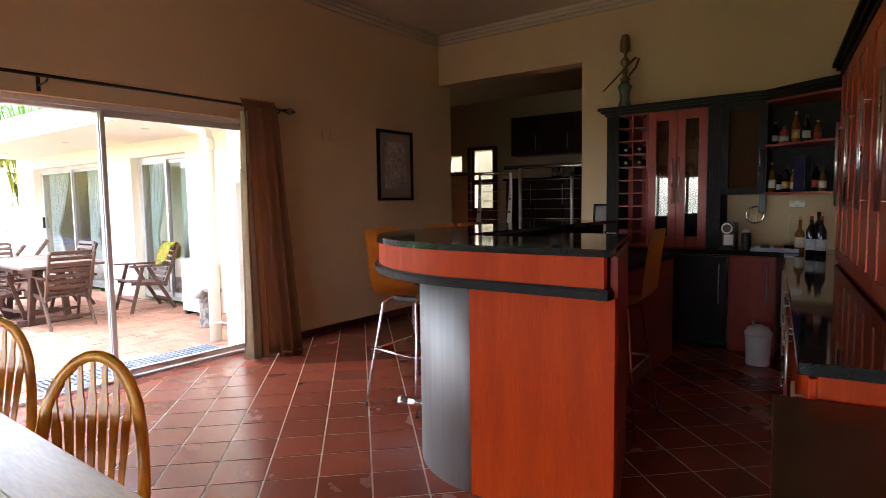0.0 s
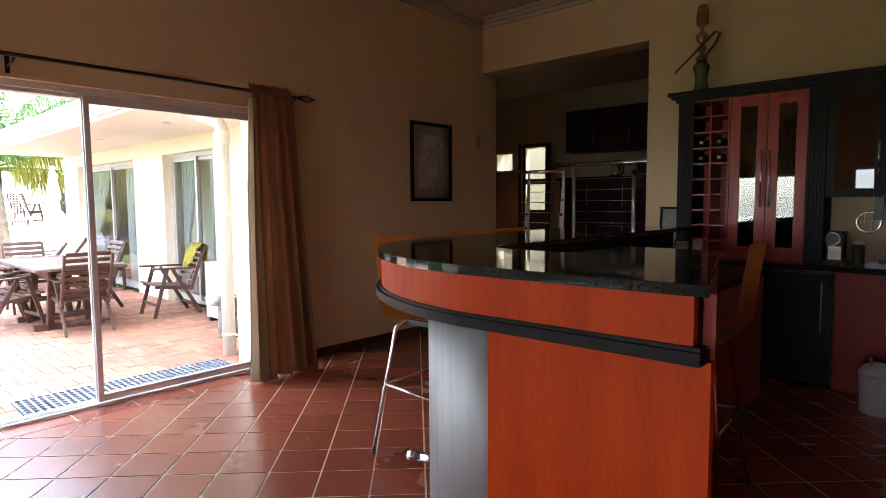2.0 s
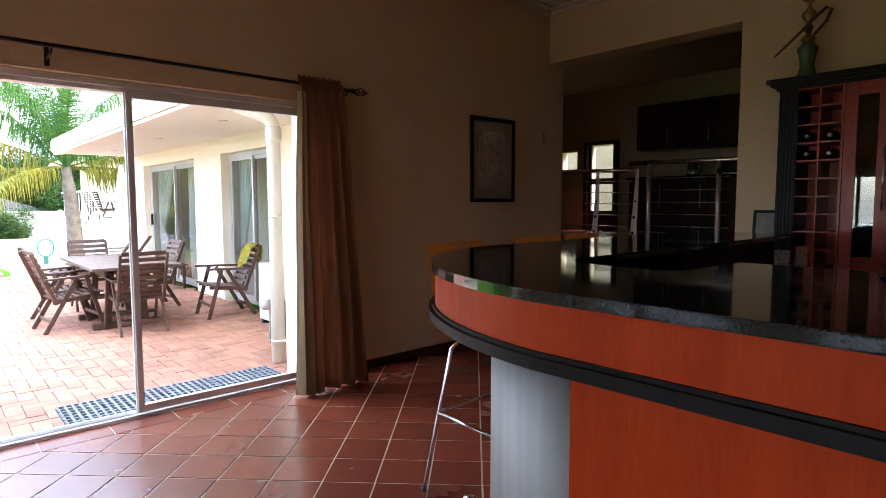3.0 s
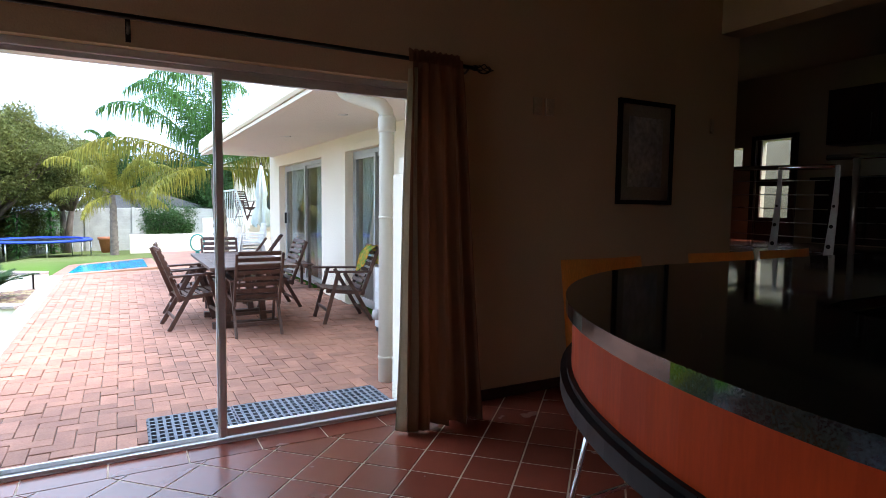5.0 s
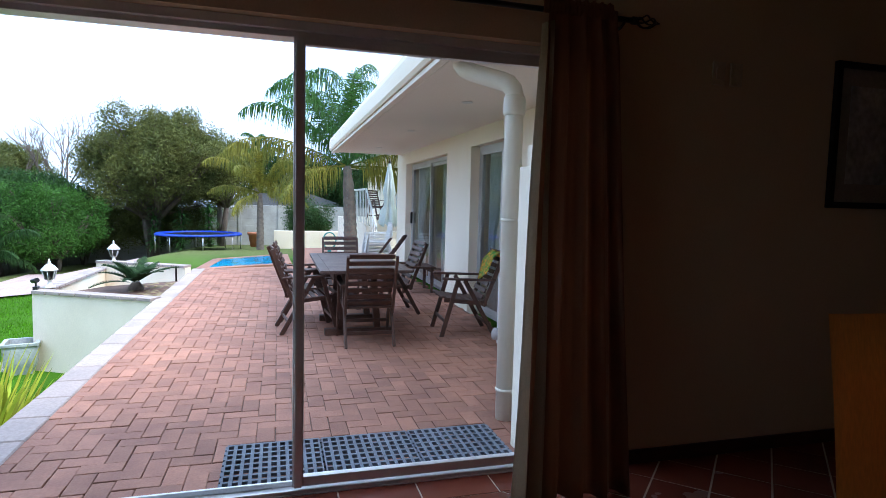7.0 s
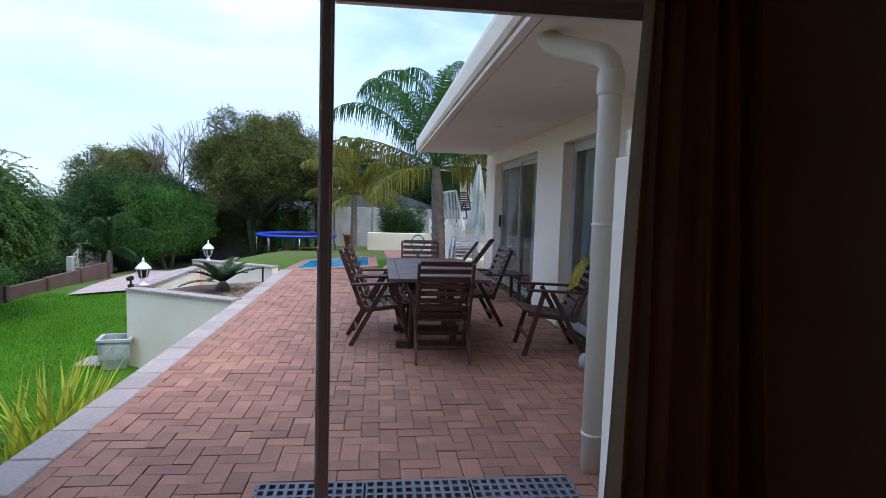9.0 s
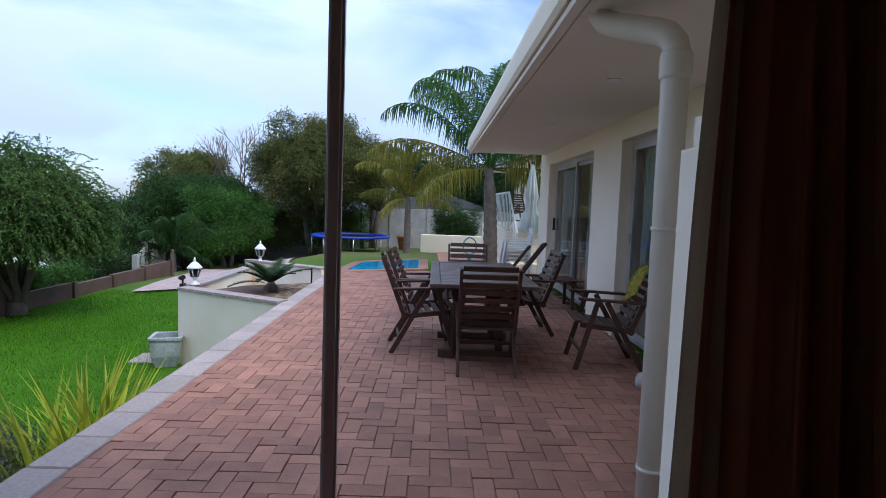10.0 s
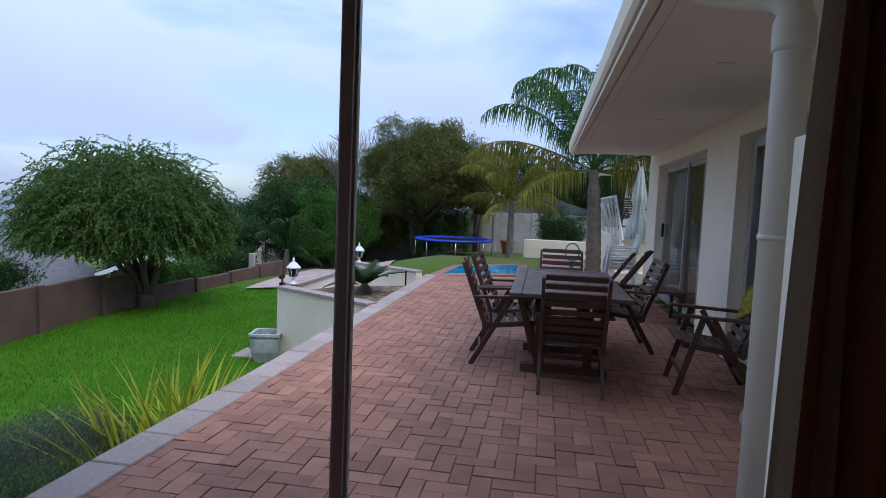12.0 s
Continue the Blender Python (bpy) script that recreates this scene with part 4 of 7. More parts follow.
ec = thing("granite_counter", "black granite counter on the side run", "worktop", ER)
part("slab", ebox((0.0, 1.98, 0.862, 0.60, 5.60, 0.90), bev=0.006), GRANITE, ec)
ys = [2.0, 2.5, 3.0, 3.5, 4.0, 4.5, 5.0, 5.55]
for k, (a, b) in enumerate(zip(ys, ys[1:])):
    bu = thing("base_cabinet", "cherry base cabinet with long steel handles", "cabinet", ER, group="side base cabinets")
    part("body", ebox((0.05, a + 0.001, 0.0, 0.60, b - 0.001, 0.86)), CHERRY, bu)
    if k in (3, 4):
        for zz in (0.09, 0.28, 0.47, 0.66):
            d = part("drawer_front", ebox((0.028, a + 0.004, zz, 0.049, b - 0.004, zz + 0.183), bev=0.004), CHERRY, bu)
            bm = bmesh.new()
            tube(bm, [(-0.008, a + 0.1, zz + 0.13), (-0.008, b - 0.1, zz + 0.13)], 0.006, 8)
            for yy in (a + 0.13, b - 0.13):
                tube(bm, [(-0.008, yy, zz + 0.13), (0.028, yy, zz + 0.13)], 0.004, 6)
            part("handle", bm, SATIN, d)
    else:
        d = part("cabinet_door", ebox((0.028, a + 0.004, 0.09, 0.049, b - 0.004, 0.85), bev=0.004), CHERRY, bu)
        bm = bmesh.new()
        yy = b - 0.06 if k % 2 else a + 0.06
        tube(bm, [(-0.008, yy, 0.42), (-0.008, yy, 0.82)], 0.006, 8)
        for z in (0.46, 0.78):
            tube(bm, [(-0.008, yy, z), (0.028, yy, z)], 0.004, 6)
        part("handle", bm, SATIN, d)
ys = [1.95, 2.55, 3.2, 3.85, 4.45, 5.05]
for k, (a, b) in enumerate(zip(ys, ys[1:])):
    uu = thing("tall_wall_cabinet", "tall red mahogany wall cabinet standing on the counter", "cabinet", ER, group="tall wall cabinets")
    part("body", ebox((0.33, a + 0.001, 0.902, 0.60, b - 0.001, 2.20)), CHERRYM, uu)
    mid = (a + b) / 2
    for y0, y1, hy in ((a + 0.003, mid - 0.002, mid - 0.045), (mid + 0.002, b - 0.003, mid + 0.045)):
        d = part("cabinet_door", ebox((0.308, y0, 0.92, 0.329, y0 + 0.055, 2.195), (0.308, y1 - 0.055, 0.92, 0.329, y1, 2.195), (0.308, y0 + 0.055, 0.92, 0.329, y1 - 0.055, 1.0),
                                      (0.308, y0 + 0.055, 2.115, 0.329, y1 - 0.055, 2.195), (0.316, y0 + 0.055, 1.0, 0.329, y1 - 0.055, 2.115), bev=0.003), CHERRYM, uu)
        bm = bmesh.new()
        tube(bm, [(0.272, hy, 1.30), (0.272, hy, 1.85)], 0.006, 8)
        for z in (1.34, 1.81):
            tube(bm, [(0.272, hy, z), (0.308, hy, z)], 0.004, 6)
        part("handle", bm, SATIN, d)
ecn = thing("cabinet_cornice", "dark moulded cornice over the tall cabinets", "cornice", ER)
part("moulding", ebox((0.30, 1.92, 2.202, 0.60, 5.06, 2.232), (0.275, 1.90, 2.232, 0.60, 5.06, 2.255), (0.25, 1.88, 2.255, 0.60, 5.06, 2.283)), BLACKWOOD, ecn)

# low chest by the camera's start
ch = thing("low_cabinet", "low cherry cabinet with a dark brown top", "cabinet", ER)
BROWNTOP = mat("dark_brown_polished_top", (0.060, 0.022, 0.012), (0.042, 0.015, 0.009), rough=0.3, scale=2, stretch=(5, 1, 1))
part("top", ebox((-0.06, 0.75, 0.775, 0.60, 1.975, 0.80), bev=0.005), BROWNTOP, ch)
part("body", ebox((0.0, 0.78, 0.0, 0.60, 1.97, 0.775)), CHERRY, ch)
for a, b in ((0.79, 1.37), (1.38, 1.96)):
    d = part("cabinet_door", ebox((-0.02, a, 0.08, -0.001, b, 0.765), bev=0.004), CHERRY, ch)
ob = thing("embossed_tin_box", "red embossed metal box on silver scroll feet", "box", ER @ pose(0.36, 1.86, 0.80) @ Matrix.Scale(0.8, 4))
REDTIN = mat("red_embossed_metal", (0.26, 0.035, 0.025), (0.16, 0.02, 0.015), rough=0.3, metal=0.5, scale=30, bscale=45, bump=0.9, fine=0.3)
bm = bmesh.new()
box(bm, -0.10, -0.13, 0.05, 0.18, 0.13, 0.27, 0.02)
bmesh.ops.subdivide_edges(bm, edges=bm.edges[:], cuts=3, use_grid_fill=True)
for v in bm.verts:
    v.co += v.normal * 0.008 * noise.noise(v.co * 30)
part("tin_body", bm, REDTIN, ob)
for sx, sy in ((-0.09, -0.11), (-0.09, 0.11), (0.16, -0.11), (0.16, 0.11)):
    bm = bmesh.new()
    tube(bm, [(sx, sy, 0.07), (sx - 0.01, sy, 0.03), (sx - 0.035, sy, 0.012), (sx - 0.075, sy, 0.012), (sx - 0.09, sy, 0.022), (sx - 0.08, sy, 0.03)], [0.012, 0.011, 0.010, 0.009, 0.008, 0.006], 8)
    part("scroll_foot", bm, CHROME, ob)

# ---- things on the counters ----
cf = thing("coffee_machine", "small white and black capsule coffee machine", "coffee machine", pose(-0.76, 5.86, 0.90))
part("base", B((-0.055, -0.13, 0, 0.055, 0.12, 0.03), bev=0.006), BLACKP, cf)
part("tower", B((-0.055, -0.02, 0.03, 0.055, 0.12, 0.24), bev=0.015), BLACKP, cf)
bm = bmesh.new()
tube(bm, [(0, -0.10, 0.19), (0, 0.0, 0.20)], 0.05, 16)
part("brew_head", bm, BLACKP, cf)
bm = bmesh.new()
tube(bm, [(0, -0.105, 0.19), (0, -0.10, 0.19)], 0.034, 16)
part("dial", bm, BLACKP, cf)
bm = bmesh.new()
tube(bm, [(0.042 * math.cos(a), -0.104, 0.19 + 0.042 * math.sin(a)) for a in [6.283 * i / 20 for i in range(21)]], 0.006, 8, cap=False)
part("rim", bm, WHITE, cf)
part("front_panel", B((-0.04, -0.026, 0.035, 0.04, -0.0205, 0.13), bev=0.002), WHITE, cf)
cn = thing("black_canister", "black cylindrical canister with a steel lid", "canister", pose(-0.62, 5.86, 0.90))
bm = bmesh.new()
lathe(bm, [(0.038, 0), (0.04, 0.01), (0.04, 0.14), (0.03, 0.15)], 16)
part("canister_body", bm, BLACKP, cn)
bm = bmesh.new()
lathe(bm, [(0.034, 0.15), (0.034, 0.165), (0.012, 0.18)], 16)
part("lid", bm, SATIN, cn)
ty = thing("serving_tray", "pale blue serving tray with small clutter", "tray", pose(-0.36, 5.80, 0.90))
part("tray_base", B((-0.20, -0.10, 0, 0.16, 0.10, 0.012), (-0.20, -0.10, 0.012, 0.16, -0.09, 0.03), (-0.20, 0.09, 0.012, 0.16, 0.10, 0.03)), mat("pale_blue_tray", (0.36, 0.38, 0.50), rough=0.4), ty)
for x, y2, z2, c in ((-0.10, 0.0, 0.035, BLACKP), (0.0, 0.02, 0.03, REDP), (0.08, -0.03, 0.04, DARKB)):
    s = thing("small_packet", "small packet lying on the tray", "packet", pose(-0.36 + x, 5.80 + y2, 0.913), group="tray packets")
    part("wrapper", B((-0.035, -0.025, 0, 0.035, 0.025, z2), bev=0.006), c, s)
bottle("cognac_bottle", pose(-0.20, 5.74, 0.90), 0.30, 0.036, AMBERB, GOLD, PAPER, "round amber cognac bottle on the counter", neck=0.45)
bottle("wine_bottle", pose(-0.10, 5.50, 0.90), 0.31, 0.036, DARKB, REDP, WHITEP, "dark wine bottle with white label on the counter")
bottle("wine_bottle", pose(-0.03, 5.45, 0.90), 0.31, 0.036, DARKB, REDP, WHITEP, "dark wine bottle with white label on the counter")
bottle("wine_bottle", pose(-0.06, 5.60, 0.90), 0.34, 0.039, GREENB, DARKB, PAPER, "dark wine bottle with white label on the counter")
so = thing("wall_socket", "white double wall socket above the counter", "socket", pose(-0.27, YN, 1.30))
part("plate", B((-0.06, -0.012, -0.028, 0.06, 0, 0.028), bev=0.004), WHITE, so)
part("switch", B((-0.05, -0.017, 0.01, -0.02, -0.0125, 0.03), (0.02, -0.017, 0.01, 0.05, -0.0125, 0.03)), PAPER, so)
part("cable", (lambda b: (tube(b, [(0.0, -0.02, -0.02), (-0.05, -0.04, -0.12), (-0.06, -0.06, -0.26), (-0.04, -0.12, -0.37)], 0.004, 6), b)[1])(bmesh.new()), PAPER, so)
sk = thing("hanging_strainer", "round steel strainer hanging from a dark strap", "strainer", pose(-0.60, YN - 0.04, 1.20))
bm = bmesh.new()
tube(bm, [(0.075 * math.cos(a), 0, 0.075 * math.sin(a)) for a in [6.283 * i / 24 for i in range(25)]], 0.008, 8, cap=False)
for i in range(5):
    tube(bm, [(-0.05 + 0.025 * i, 0, -0.055), (-0.05 + 0.025 * i, 0, 0.055)], 0.003, 5)
part("ring", bm, CHROME, sk)
part("strap", B((0.03, -0.02, 0.02, 0.09, -0.008, 0.19), bev=0.004), BLACKP, sk)

# hookah on the cabinets
hk = thing("hookah", "tall brass and glass hookah with a coiled hose", "hookah", pose(-1.80, 6.04, Z1 + 0.084) @ Matrix.Scale(1.18, 4))
BRASS = mat("aged_brass", (0.34, 0.23, 0.10), (0.20, 0.13, 0.06), rough=0.35, metal=0.9, scale=10)
bm = bmesh.new()
lathe(bm, [(0.055, 0), (0.06, 0.01), (0.04, 0.08), (0.045, 0.14), (0.06, 0.19), (0.03, 0.23)], 16)
part("vase", bm, mat("green_glass_vase", (0.10, 0.13, 0.10), rough=0.1), hk)
bm = bmesh.new()
lathe(bm, [(0.03, 0.23), (0.045, 0.25), (0.012, 0.28), (0.03, 0.32), (0.012, 0.35), (0.04, 0.385), (0.04, 0.41), (0.012, 0.44), (0.012, 0.47), (0.04, 0.49)], 14)
part("stem", bm, BRASS, hk)
bm = bmesh.new()
lathe(bm, [(0.04, 0.49), (0.042, 0.50), (0.042, 0.58), (0.03, 0.62), (0.01, 0.63)], 14)
part("wind_cover", bm, BRASS, hk)
bm = bmesh.new()
tube(bm, [(0.02, -0.02, 0.25), (0.10, -0.03, 0.33), (0.13, -0.03, 0.40), (0.10, -0.03, 0.415), (0.04, -0.04, 0.36), (-0.05, -0.05, 0.27), (-0.17, -0.06, 0.16)], [0.01, 0.01, 0.01, 0.01, 0.009, 0.008, 0.006], 8)
part("hose", bm, mat("dark_red_hose", (0.09, 0.03, 0.02), rough=0.6), hk)

# swing bin
sb = thing("swing_bin", "white plastic swing lid bin on the floor", "bin", pose(-0.43, 5.36, 0) @ Matrix.Scale(0.80, 4))
bm = bmesh.new()
lathe(bm, [(0.105, 0), (0.11, 0.01), (0.125, 0.30), (0.128, 0.31)], 24)
# white plastic greyed: the shadow the bin stands in is put into its colour
BINP = mat("shaded_white_plastic", (0.50, 0.47, 0.46), (0.44, 0.41, 0.40), rough=0.6, scale=6)
part("bin_body", bm, BINP, sb)
bm = bmesh.new()
lathe(bm, [(0.13, 0.31), (0.128, 0.33), (0.10, 0.38), (0.05, 0.405), (0.01, 0.41)], 24)
part("lid", bm, BINP, sb)
bm = bmesh.new()
beam(bm, (-0.02, -0.02, 0.34), (-0.05, -0.02, 0.45), 0.10, 0.012, (1, 0, 0), 0.004)
part("flap", bm, BINP, sb)

# framed picture leaning beside the wine rack
BZ = 1.172
pf2 = thing("leaning_picture", "black framed pale print leaning against the wall", "picture", pose(-2.03, 6.10, 0.90, 0, 0, 6))
mfr = pose(0, 0, 0, -9, 0, 0)
bm = bmesh.new()
w, h = 0.26, 0.42
for b in ((-w / 2, -0.010, 0.0, -w / 2 + 0.022, 0.010, h), (w / 2 - 0.022, -0.010, 0, w / 2, 0.010, h), (-w / 2 + 0.022, -0.010, 0, w / 2 - 0.022, 0.010, 0.022), (-w / 2 + 0.022, -0.010, h - 0.022, w / 2 - 0.022, 0.010, h)):
    box(bm, *b, m=mfr)
part("frame", bm, BLACKWOOD, pf2)
bm = bmesh.new()
box(bm, -w / 2 + 0.022, -0.003, 0.022, w / 2 - 0.022, 0.004, h - 0.022, m=mfr)
part("print", bm, mat("grey_print", (0.17, 0.16, 0.15), (0.24, 0.23, 0.21), rough=0.35, scale=9), pf2)
PHOTO = mat("small_photograph", (0.42, 0.40, 0.38), (0.10, 0.09, 0.09), rough=0.35, scale=38, detail=3, bscale=60, fine=0.3)
for x, y, wd, hg, turn, dark in ((-1.93, 5.63, 0.115, 0.16, 14, True), (-1.80, 5.68, 0.13, 0.15, 4, True), (-1.69, 5.71, 0.10, 0.17, -8, False)):
    ph = thing("photo_frame", "small framed photograph standing on the granite counter", "photo frame", pose(x, y, 0.90, -10, 0, turn), group="small photo frames")
    part("frame", B((-wd / 2, -0.006, 0, -wd / 2 + 0.014, 0.006, hg), (wd / 2 - 0.014, -0.006, 0, wd / 2, 0.006, hg), (-wd / 2 + 0.014, -0.006, 0, wd / 2 - 0.014, 0.006, 0.014), (-wd / 2 + 0.014, -0.006, hg - 0.014, wd / 2 - 0.014, 0.006, hg), bev=0.002), BLACKWOOD if dark else REDP, ph)
    part("print", B((-wd / 2 + 0.014, -0.003, 0.014, wd / 2 - 0.014, 0.004, hg - 0.014)), PHOTO, ph)
lw = solid("ledge_cabinet", B((-2.32, 5.95, 0.0, -2.005, YN - 0.002, 0.895), bev=0.005), CHERRYD, "dark mahogany side unit beside the wine rack", "cabinet")
solid("step_post", B((-2.60, 6.62, 0.0, -2.26, 6.85, 1.0), bev=0.01), CHERRYD, "dark wooden newel unit at the raised floor", "cabinet")
bk = thing("book_basket", "dark basket with papers on a wooden unit", "basket", pose(-2.42, 6.73, 1.0))
bm = bmesh.new()
lathe(bm, [(0.09, 0), (0.12, 0.07), (0.125, 0.08), (0.11, 0.08), (0.08, 0.02)], 18)
part("basket_body", bm, BLACKWOOD, bk)
for k in range(4):
    bm = bmesh.new()
    beam(bm, (-0.10 + 0.05 * k, -0.04, 0.06), (-0.07 + 0.05 * k, 0.04, 0.17), 0.09, 0.006, (1, 0, 0))
    part("paper", bm, mat("old_paper", (0.20, 0.16, 0.12), rough=0.8), bk)


# ---- patio wing of the house ----
HX = -13.75
house = thing("house_wing", "white plastered house wing with sliding doors and a deep eave", "house", kind="structure")
D1, D2 = (-8.93, -7.35), (-12.9, -10.05)      # door openings
part("wall", B((D1[1], HY, -0.3, XO - 0.002, HY + 0.3, 2.45), (D1[0], HY, 2.10, D1[1], HY + 0.3, 2.45), (D2[1], HY, -0.3, D1[0], HY + 0.3, 2.45),
               (D2[0], HY, 2.10, D2[1], HY + 0.3, 2.45), (HX, HY, -0.3, D2[0], HY + 0.3, 2.45), (HX, HY + 0.3, -0.3, HX + 0.25, 6.19, 2.45),
               (HX + 0.25, 5.95, -0.3, XO - 0.002, 6.19, 2.45)), WHITEWALL, house)
part("room_floor", B((HX + 0.25, HY + 0.3, -0.3, XO - 0.002, 5.95, -0.02)), TILEJ, house)
EY = 3.03
part("soffit", B((-13.42, EY + 0.14, 2.315, XO - 0.004, HY, 2.335)), SOFFIT, house)
bm = bmesh.new()
prof = [(EY - 0.03, 2.33), (EY - 0.05, 2.36), (EY - 0.05, 2.50), (EY - 0.03, 2.57), (EY + 0.05, 2.62), (EY + 0.3, 2.64), (6.19, 2.64), (6.19, 2.451), (HY, 2.451), (HY, 2.336), (EY, 2.336)]
lo = [bm.verts.new((-13.45, y, z)) for y, z in prof]
hi = [bm.verts.new((XO - 0.004, y, z)) for y, z in prof]
bm.faces.new(lo)
bm.faces.new(hi[::-1])
for i in range(len(prof)):
    bm.faces.new((lo[i], hi[i], hi[(i + 1) % len(prof)], lo[(i + 1) % len(prof)]))
part("roof", bm, WHITEWALL, house, "white rounded roof edge")
part("fascia", B((-13.45, EY - 0.01, 2.29, XO - 0.004, EY + 0.05, 2.329), (-13.44, EY + 0.065, 2.30, XO - 0.004, EY + 0.13, 2.334), bev=0.004), SOFFIT, house)
part("corbel", B((-4.80, 3.33, -0.3, -4.562, 3.80, 1.575), (-4.80, 3.375, 1.575, -4.562, 3.80, 1.70), (-4.80, 3.42, 1.70, -4.562, 3.80, 2.31), bev=0.008), WHITEWALL, house, "stepped white wall nib")
DLEAF = mat("light_alu", (0.62, 0.61, 0.59), rough=0.4, metal=0.6, scale=3, fine=0.03)
for k, (x0, x1) in enumerate((D1, D2)):
    d = thing("door_%d" % (k + 2), "aluminium sliding glass door with net curtains behind", "door", kind="structure")
    ya, yb = HY + 0.12, HY + 0.19
    part("door_frame", B((x0, ya, -0.05, x0 + 0.05, yb, 2.10), (x1 - 0.05, ya, -0.05, x1, yb, 2.10), (x0 + 0.05, ya, 2.04, x1 - 0.05, yb, 2.10), (x0 + 0.05, ya, -0.05, x1 - 0.05, yb, 0.0)), DLEAF, d)
    xm = (x0 + x1) / 2
    for a, b, yy in ((x0 + 0.05, xm + 0.03, ya + 0.005), (xm - 0.03, x1 - 0.05, ya + 0.04)):
        lf = part("leaf_frame", B((a, yy, 0, a + 0.05, yy + 0.028, 2.04), (b - 0.05, yy, 0, b, yy + 0.028, 2.04), (a + 0.05, yy, 1.99, b - 0.05, yy + 0.028, 2.04), (a + 0.05, yy, 0, b - 0.05, yy + 0.028, 0.06)), DLEAF, d)
        g = part("pane", sheet(a + 0.05, yy + 0.011, 0.06, b - 0.05, yy + 0.017, 1.99, "-y"), TINTGLASS, lf)
        g.visible_shadow = False
    part("handle", B((x0 + 0.06, ya - 0.035, 0.95, x0 + 0.095, ya + 0.004, 1.17), bev=0.006), BLACKP, d, "black door handle") if k else part("handle", B((x0 + 0.066, ya - 0.015, 0.98, x0 + 0.085, ya + 0.004, 1.09), bev=0.004), DLEAF, d)
    nc = thing("net_curtain", "pale net curtain tied back behind the glass door", "curtain", group="net curtains")
    for off, w0 in ((0.10, 0.3 * (x1 - x0)), (0.64 * (x1 - x0), 0.3 * (x1 - x0))):
        bm = bmesh.new()
        nu, nv = 36, 20
        rows = []
        for j in range(nv + 1):
            v = j / nv
            w = w0 * (0.28 + 0.72 * abs(v - 0.42) ** 0.8 * 1.7) if v > 0.02 else w0 * 0.8
            rows.append([bm.verts.new((x0 + off + w * i / nu, HY + 0.25 + 0.025 * math.sin(i * 1.4 + j * 0.1), 0.02 + 2.05 * v)) for i in range(nu + 1)])
        for a, b in zip(rows, rows[1:]):
            for i in range(nu):
                bm.faces.new((a[i], a[i + 1], b[i + 1], b[i])).smooth = True
        part("drape", bm, NET, nc)
for x in (-7.0, -9.4, -12.0):
    dl = thing("downlight", "small round recessed light in the soffit", "downlight", pose(x, 3.72, 2.315), group="soffit lights")
    bm = bmesh.new()
    lathe(bm, [(0.055, -0.006), (0.055, 0.0), (0.03, 0.0)], 16)
    part("trim_ring", bm, SATIN, dl)

# ---- downpipe ----
dp = thing("downpipe", "cream plastic rainwater downpipe with elbows and brackets", "downpipe")
bm = bmesh.new()
PX, PY = -5.20, 3.452
tube(bm, [(PX, PY, PATIO + 0.0), (PX, PY, 2.05), (PX - 0.008, PY - 0.008, 2.09), (PX - 0.035, PY - 0.03, 2.13), (PX - 0.08, PY - 0.065, 2.155), (PX - 0.27, PY - 0.20, 2.235), (PX - 0.32, PY - 0.235, 2.265), (PX - 0.345, PY - 0.255, 2.30), (PX - 0.35, PY - 0.26, 2.36)], 0.06, 18)
part("pipe", bm, PIPE, dp)
bm = bmesh.new()
lathe(bm, [(0.061, 1.925), (0.068, 1.93), (0.071, 1.945), (0.071, 2.02), (0.067, 2.04), (0.061, 2.05)], 18, (PX, PY, 0))
part("socket", bm, PIPE, dp)
for z in (0.13, 1.25):
    bm = bmesh.new()
    lathe(bm, [(0.061, z), (0.065, z), (0.065, z + 0.02), (0.061, z + 0.02)], 16, (PX, PY, 0))
    box(bm, PX + 0.06, PY + 0.02, z + 0.004, -4.80, PY + 0.036, z + 0.016)
    part("bracket", bm, PIPE, dp)

# ---- ground ----
def ground_z(x, y):
    far = -0.10 - 0.05 * max(0.0, -14.5 - x)
    low = -1.20 - 0.02 * max(0.0, -12 - x)
    if y > 0.42:
        return far
    k = min(1.0, max(0.0, (-15.0 - x) / 6.0))
    k = k * k * (3 - 2 * k)
    side = min(1.0, max(0.0, (-1.4 - y) / 4.0))
    up = far * (1 - side) + (far - 0.9) * side
    z = low * (1 - k) + up * k
    if y < -7.2:
        z -= min(90.0, 0.25 * (-7.2 - y))
    if x < -36:
        z -= min(90.0, 0.25 * (-36 - x))
    return z


bm = bmesh.new()
xs = [-4000, -1500, -900, -400, -180, -100, -70, -52, -44, -38] + [-36 + 1.0 * i for i in range(31)] + [-4.58, -2, 4, 20, 80, 400]
ys = [-4000, -1500, -900, -400, -180, -100, -60, -40, -28, -20, -14] + [-10 + 0.8 * i for i in range(13)] + [0.41, 0.43, 2, 4, 6, 9, 14, 30, 80, 400]
grid = [[bm.verts.new((x, y, ground_z(x, y) if x < -4.57 else min(-0.35, ground_z(x, y)))) for y in ys] for x in xs]
for a, b in zip(grid, grid[1:]):
    for i in range(len(ys) - 1):
        bm.faces.new((a[i], b[i], b[i + 1], a[i + 1])).smooth = True
solid("ground", bm, GRASS, "green lawn falling away from the terrace", kind="structure", category="ground")
patio = solid("patio", B((-14.2, 0.62, -0.5, XO - 0.002, HY, PATIO - 0.010)), SAND, "herringbone clay brick patio", kind="structure", category="patio")
